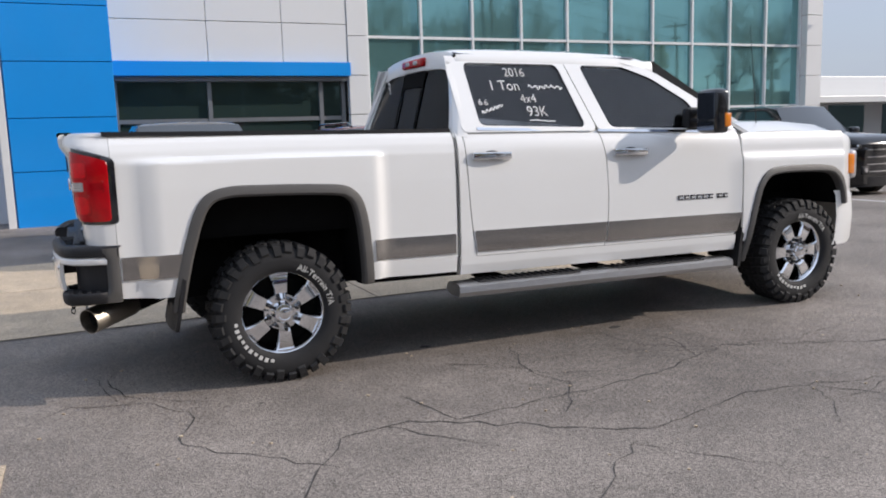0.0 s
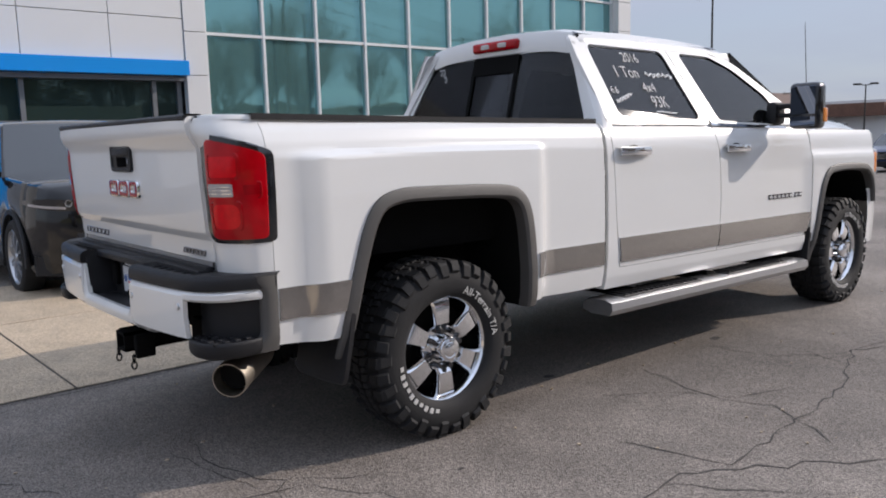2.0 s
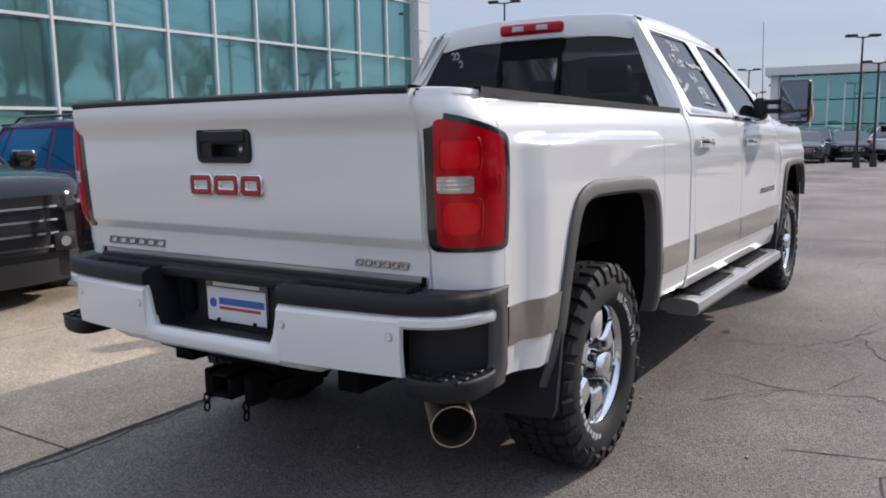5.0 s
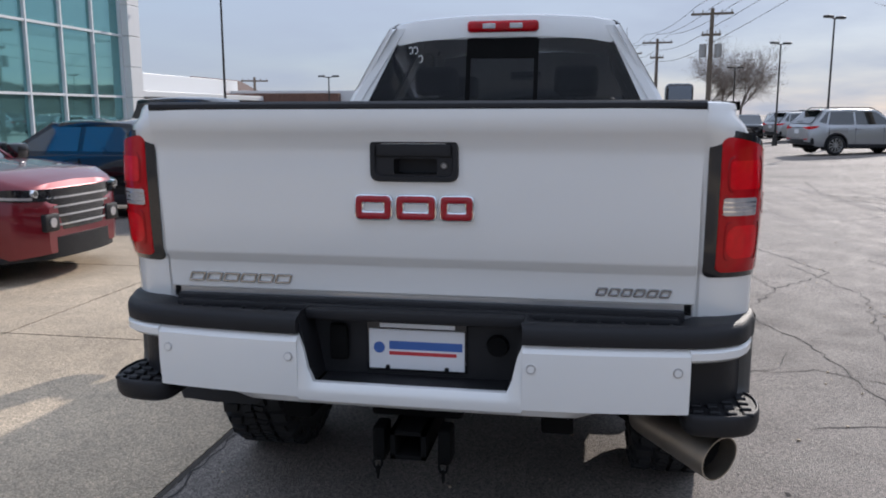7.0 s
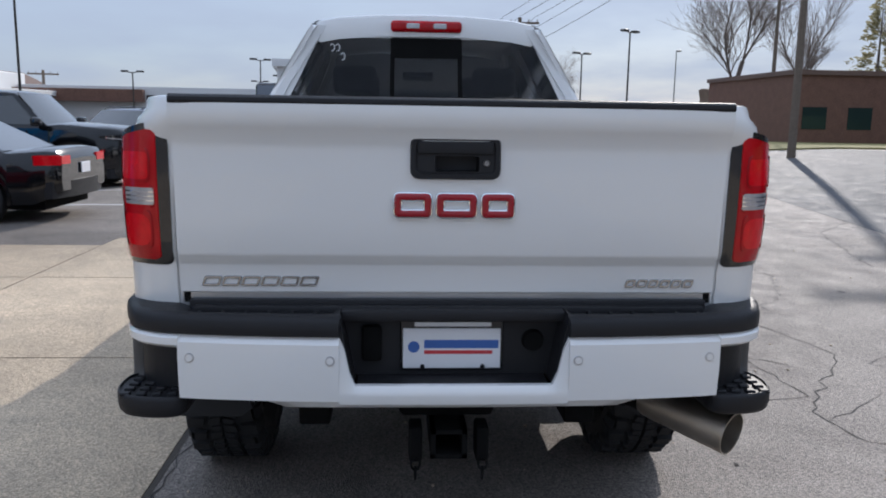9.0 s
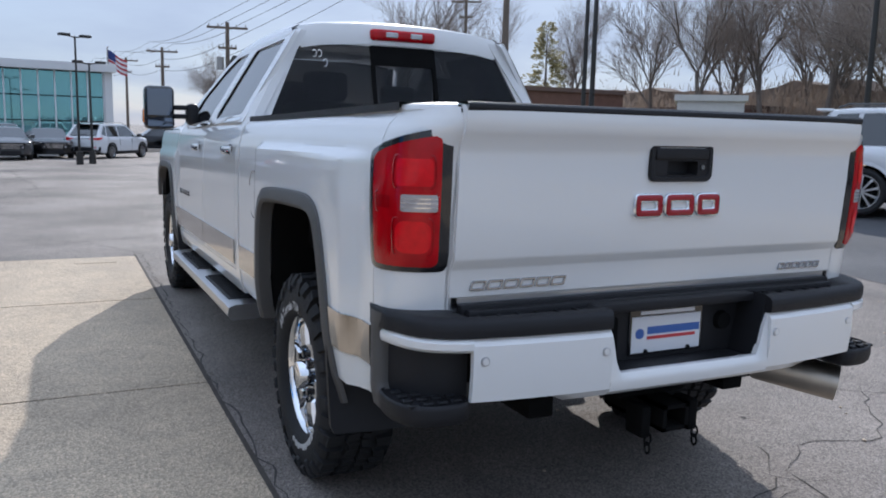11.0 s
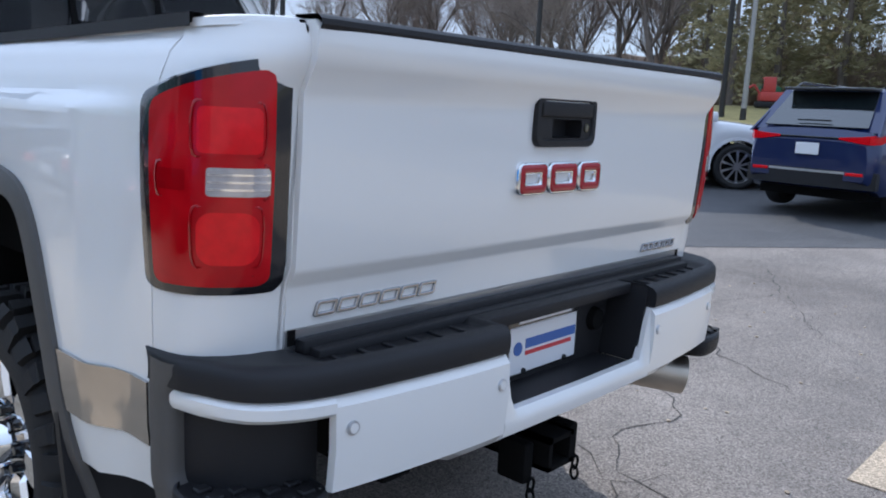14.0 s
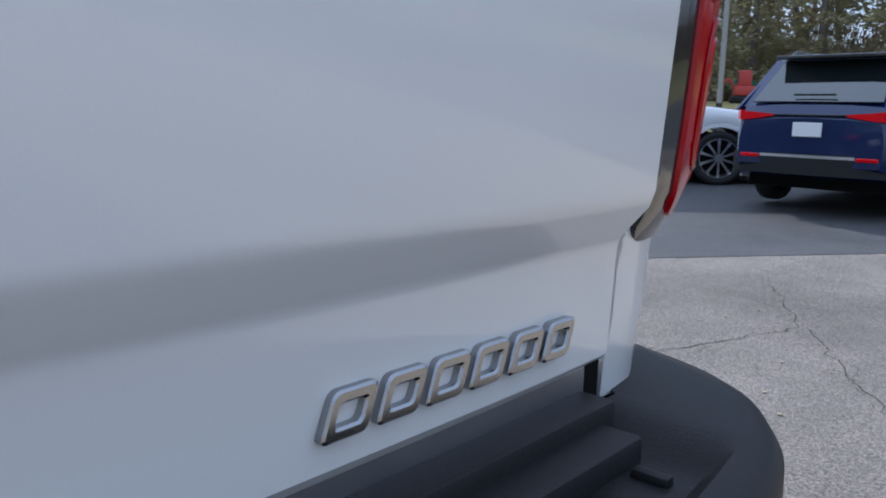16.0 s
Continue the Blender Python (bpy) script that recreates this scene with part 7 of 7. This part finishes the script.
# ---- trees ----
def bare_tree_mesh(seed, height, spread=0.55, levels=5):
    r = random.Random(seed)
    limbs, twigs = [], []
    def grow(p, d, length, rad, lev):
        steps = 3
        q = p
        for k in range(steps):
            d2 = (d + Vector((r.uniform(-0.16, 0.16), r.uniform(-0.16, 0.16), r.uniform(-0.04, 0.14)))).normalized()
            e = q + d2 * length / steps
            r0, r1 = rad * (1 - 0.22 * k / steps), rad * (1 - 0.22 * (k + 1) / steps)
            (limbs if lev < 3 else twigs).append((q, e, r0, r1))
            if lev < levels and (k > 0 or lev > 0):
                for _ in range(2 if lev < 4 else 1):
                    ang = r.uniform(0, 2 * math.pi)
                    axis = d2.orthogonal().normalized()
                    axis.rotate(Matrix.Rotation(ang, 3, d2))
                    nd = (d2 + axis * r.uniform(spread * 0.7, spread * 1.6)).normalized()
                    nd.z += 0.12
                    grow(e, nd.normalized(), length * r.uniform(0.5, 0.8), r1 * r.uniform(0.45, 0.65), lev + 1)
            q, d = e, d2
    grow(Vector((0, 0, 0)), Vector((0, 0, 1)), height * 0.50, height * 0.017, 0)
    def mesh_from(list_, n, name, mat):
        vs, fs = [], []
        for a, b, r0, r1 in list_:
            d = (b - a).normalized()
            u = d.orthogonal().normalized()
            v = d.cross(u)
            i = len(vs)
            for c, rr in ((a, r0), (b, r1)):
                for k in range(n):
                    t = 2 * math.pi * k / n
                    vs.append(tuple(c + (u * math.cos(t) + v * math.sin(t)) * max(rr, 0.007)))
            for k in range(n):
                j = (k + 1) % n
                fs.append((i + k, i + j, i + n + j, i + n + k))
        me = bpy.data.meshes.new(name)
        me.from_pydata(vs, [], fs)
        me.materials.append(mat)
        return me
    return mesh_from(limbs, 6, "trunk", M["bark"]), mesh_from(twigs, 3, "crown", M["twig"])


def pine_mesh(seed, height):
    r = random.Random(seed)
    vs, fs = [], []
    tv, tf = [], []
    for k in range(10):
        z = height * k / 10
        rad = 0.02 * height * (1 - k / 10.5)
        i = len(tv)
        tv += [(rad * math.cos(a), rad * math.sin(a), z) for a in (2 * math.pi * j / 7 for j in range(7))]
        if k:
            tf += [(i - 7 + j, i - 7 + (j + 1) % 7, i + (j + 1) % 7, i + j) for j in range(7)]
    z = height * 0.10
    while z < height * 0.985:
        f = (z / height - 0.10) / 0.9
        reach = height * 0.24 * (1 - f) ** 0.75 * r.uniform(0.7, 1.15) + 0.25
        for _ in range(5):
            a = r.uniform(0, 2 * math.pi)
            ln = reach * r.uniform(0.55, 1.1)
            droop = r.uniform(0.05, 0.35)
            for q in range(int(8 + ln * 8)):
                t = r.uniform(0.2, 1.0)
                c = Vector((math.cos(a) * ln * t, math.sin(a) * ln * t, z - droop * ln * t * t + r.uniform(-0.12, 0.12)))
                c += Vector((r.uniform(-1, 1), r.uniform(-1, 1), 0)) * 0.22 * ln * t * 0.6
                d = Vector((math.cos(a) + r.uniform(-0.7, 0.7), math.sin(a) + r.uniform(-0.7, 0.7), r.uniform(-0.35, 0.5))).normalized()
                u = d.orthogonal().normalized()
                u.rotate(Matrix.Rotation(r.uniform(0, 3.1), 3, d))
                s = r.uniform(0.26, 0.52)
                i = len(vs)
                vs += [tuple(c - u * s * 0.22), tuple(c + d * s * 0.6 + u * s * 0.06), tuple(c + d * s), tuple(c + d * s * 0.5 - u * s * 0.30)]
                fs += [(i, i + 1, i + 2), (i, i + 2, i + 3)]
        z += height * 0.028
    a, b = bpy.data.meshes.new("trunk"), bpy.data.meshes.new("crown")
    a.from_pydata(tv, [], tf); a.materials.append(M["bark"])
    b.from_pydata(vs, [], fs); b.materials.append(M["needle"])
    return a, b


BARE = [bare_tree_mesh(k, h, s) for k, h, s in ((1, 13.0, 0.42), (2, 12.0, 0.55), (5, 9.0, 0.8))]
PINES = [pine_mesh(k, h) for k, h in ((1, 12.0), (2, 10.5), (3, 13.0))]
def tree(meshes, x, y, scale, label, category, turn=0.0):
    t = thing("tree", pose(x, y, ground_z(x, y), 0, 0, turn) @ Matrix.Diagonal((scale, scale, scale, 1)), label, category, "trees along the road")
    for me, nm in zip(meshes, ("trunk", "crown")):
        ob = new(nm, me); ob.parent = t
rt = random.Random(21)
BARE_AT = [(94, -7.0, 2), (96, -9.2, 2), (93, -11.0, 2), (47, -50, 0), (41, -47, 1), (36, -48, 0), (33, -46, 1), (29.5, -49, 0), (25, -43, 1), (16, -48, 1), (9, -49, 0), (60, -34, 0), (55, -40, 1), (50, -44, 0), (46, -40, 1), (43, -34, 0), (40, -37, 0), (37.5, -40, 1), (35, -37, 0), (31, -38, 1), (25.5, -30.5, 2), (28, -42, 0), (22, -36, 1), (19, -44, 0), (13, -44, 0), (6, -46, 1), (-1, -40, 0), (-9, -38, 1), (-14, -42, 0), (66, -22, 1), (70, -30, 0), (-20, -36, 0), (-28, -40, 1)]
for x, y, k in BARE_AT:
    tree(BARE[k], x, y, rt.uniform(0.85, 1.12), "leafless grey-brown deciduous tree" if k < 2 else "broad dark leafless tree with spreading limbs", "tree", rt.uniform(0, 360))
PINE_AT = [(19, -47, 1), (13.8, -43, 0), (6, -43, 2), (-0.5, -45, 1), (-8, -47, 0), (16.5, -33.5, 1), (26, -48, 0), (20.5, -39, 0), (17.5, -41, 2), (15.5, -37, 1), (12.5, -38, 0), (9.5, -40, 2), (7.5, -36, 0), (4.5, -39, 1), (2, -36, 2), (-2, -38, 0), (-5, -42, 2), (-12, -36, 1), (59, -31, 1), (23.5, -45, 2), (10.8, -46, 2), (3, -47, 0), (-18, -44, 2)]
for x, y, k in PINE_AT:
    tree(PINES[k], x, y, rt.uniform(0.85, 1.1), "tall dark pine with drooping branches", "tree", rt.uniform(0, 360))
# brown thicket under the trees
vs, fs = [], []
for k in range(64000):
    u = rt.random()
    x = 66 - 96 * u + rt.uniform(-2, 2)
    y = lerp_table([(-30, -46), (0, -44), (20, -43), (32, -40), (48, -46), (66, -38)], x) + rt.uniform(-4.5, 4.0)
    z = abs(rt.gauss(0, 2.0)) + 0.1 + ground_z(x, y)
    d = Vector((rt.uniform(-0.5, 0.5), rt.uniform(-0.5, 0.5), 1)).normalized()
    ln = rt.uniform(0.35, 0.95)
    s = d.orthogonal().normalized() * rt.uniform(0.018, 0.045)
    i = len(vs)
    p = Vector((x, y, z))
    vs += [tuple(p - s), tuple(p + s), tuple(p + d * ln)]
    fs.append((i, i + 1, i + 2))
me = bpy.data.meshes.new("thicket")
me.from_pydata(vs, [], fs); me.materials.append(M["bush"])
tagged(new("thicket", me), "dense brown leafless thicket below the trees", "bushes", kind="stuff")
bm = bmesh.new()
sheet(bm, [[Vector((x, lerp_table([(-60, -56), (20, -50), (40, -52), (80, -48), (120, -40)], x) + 2 * noise.noise((x * 0.1, 0, z)), z * (1 + 0.25 * noise.noise((x * 0.25, 3, 0)) + 0.12 * noise.noise((x * 0.9, 7, 0))))) for x in range(-60, 121, 2)] for z in (0, 1.5, 3.0, 4.6, 6.0)], (0, -3, 0))
tagged(part("far_woods", bm, M["bush"]), "brown far woods behind the road", "woods", kind="stuff")
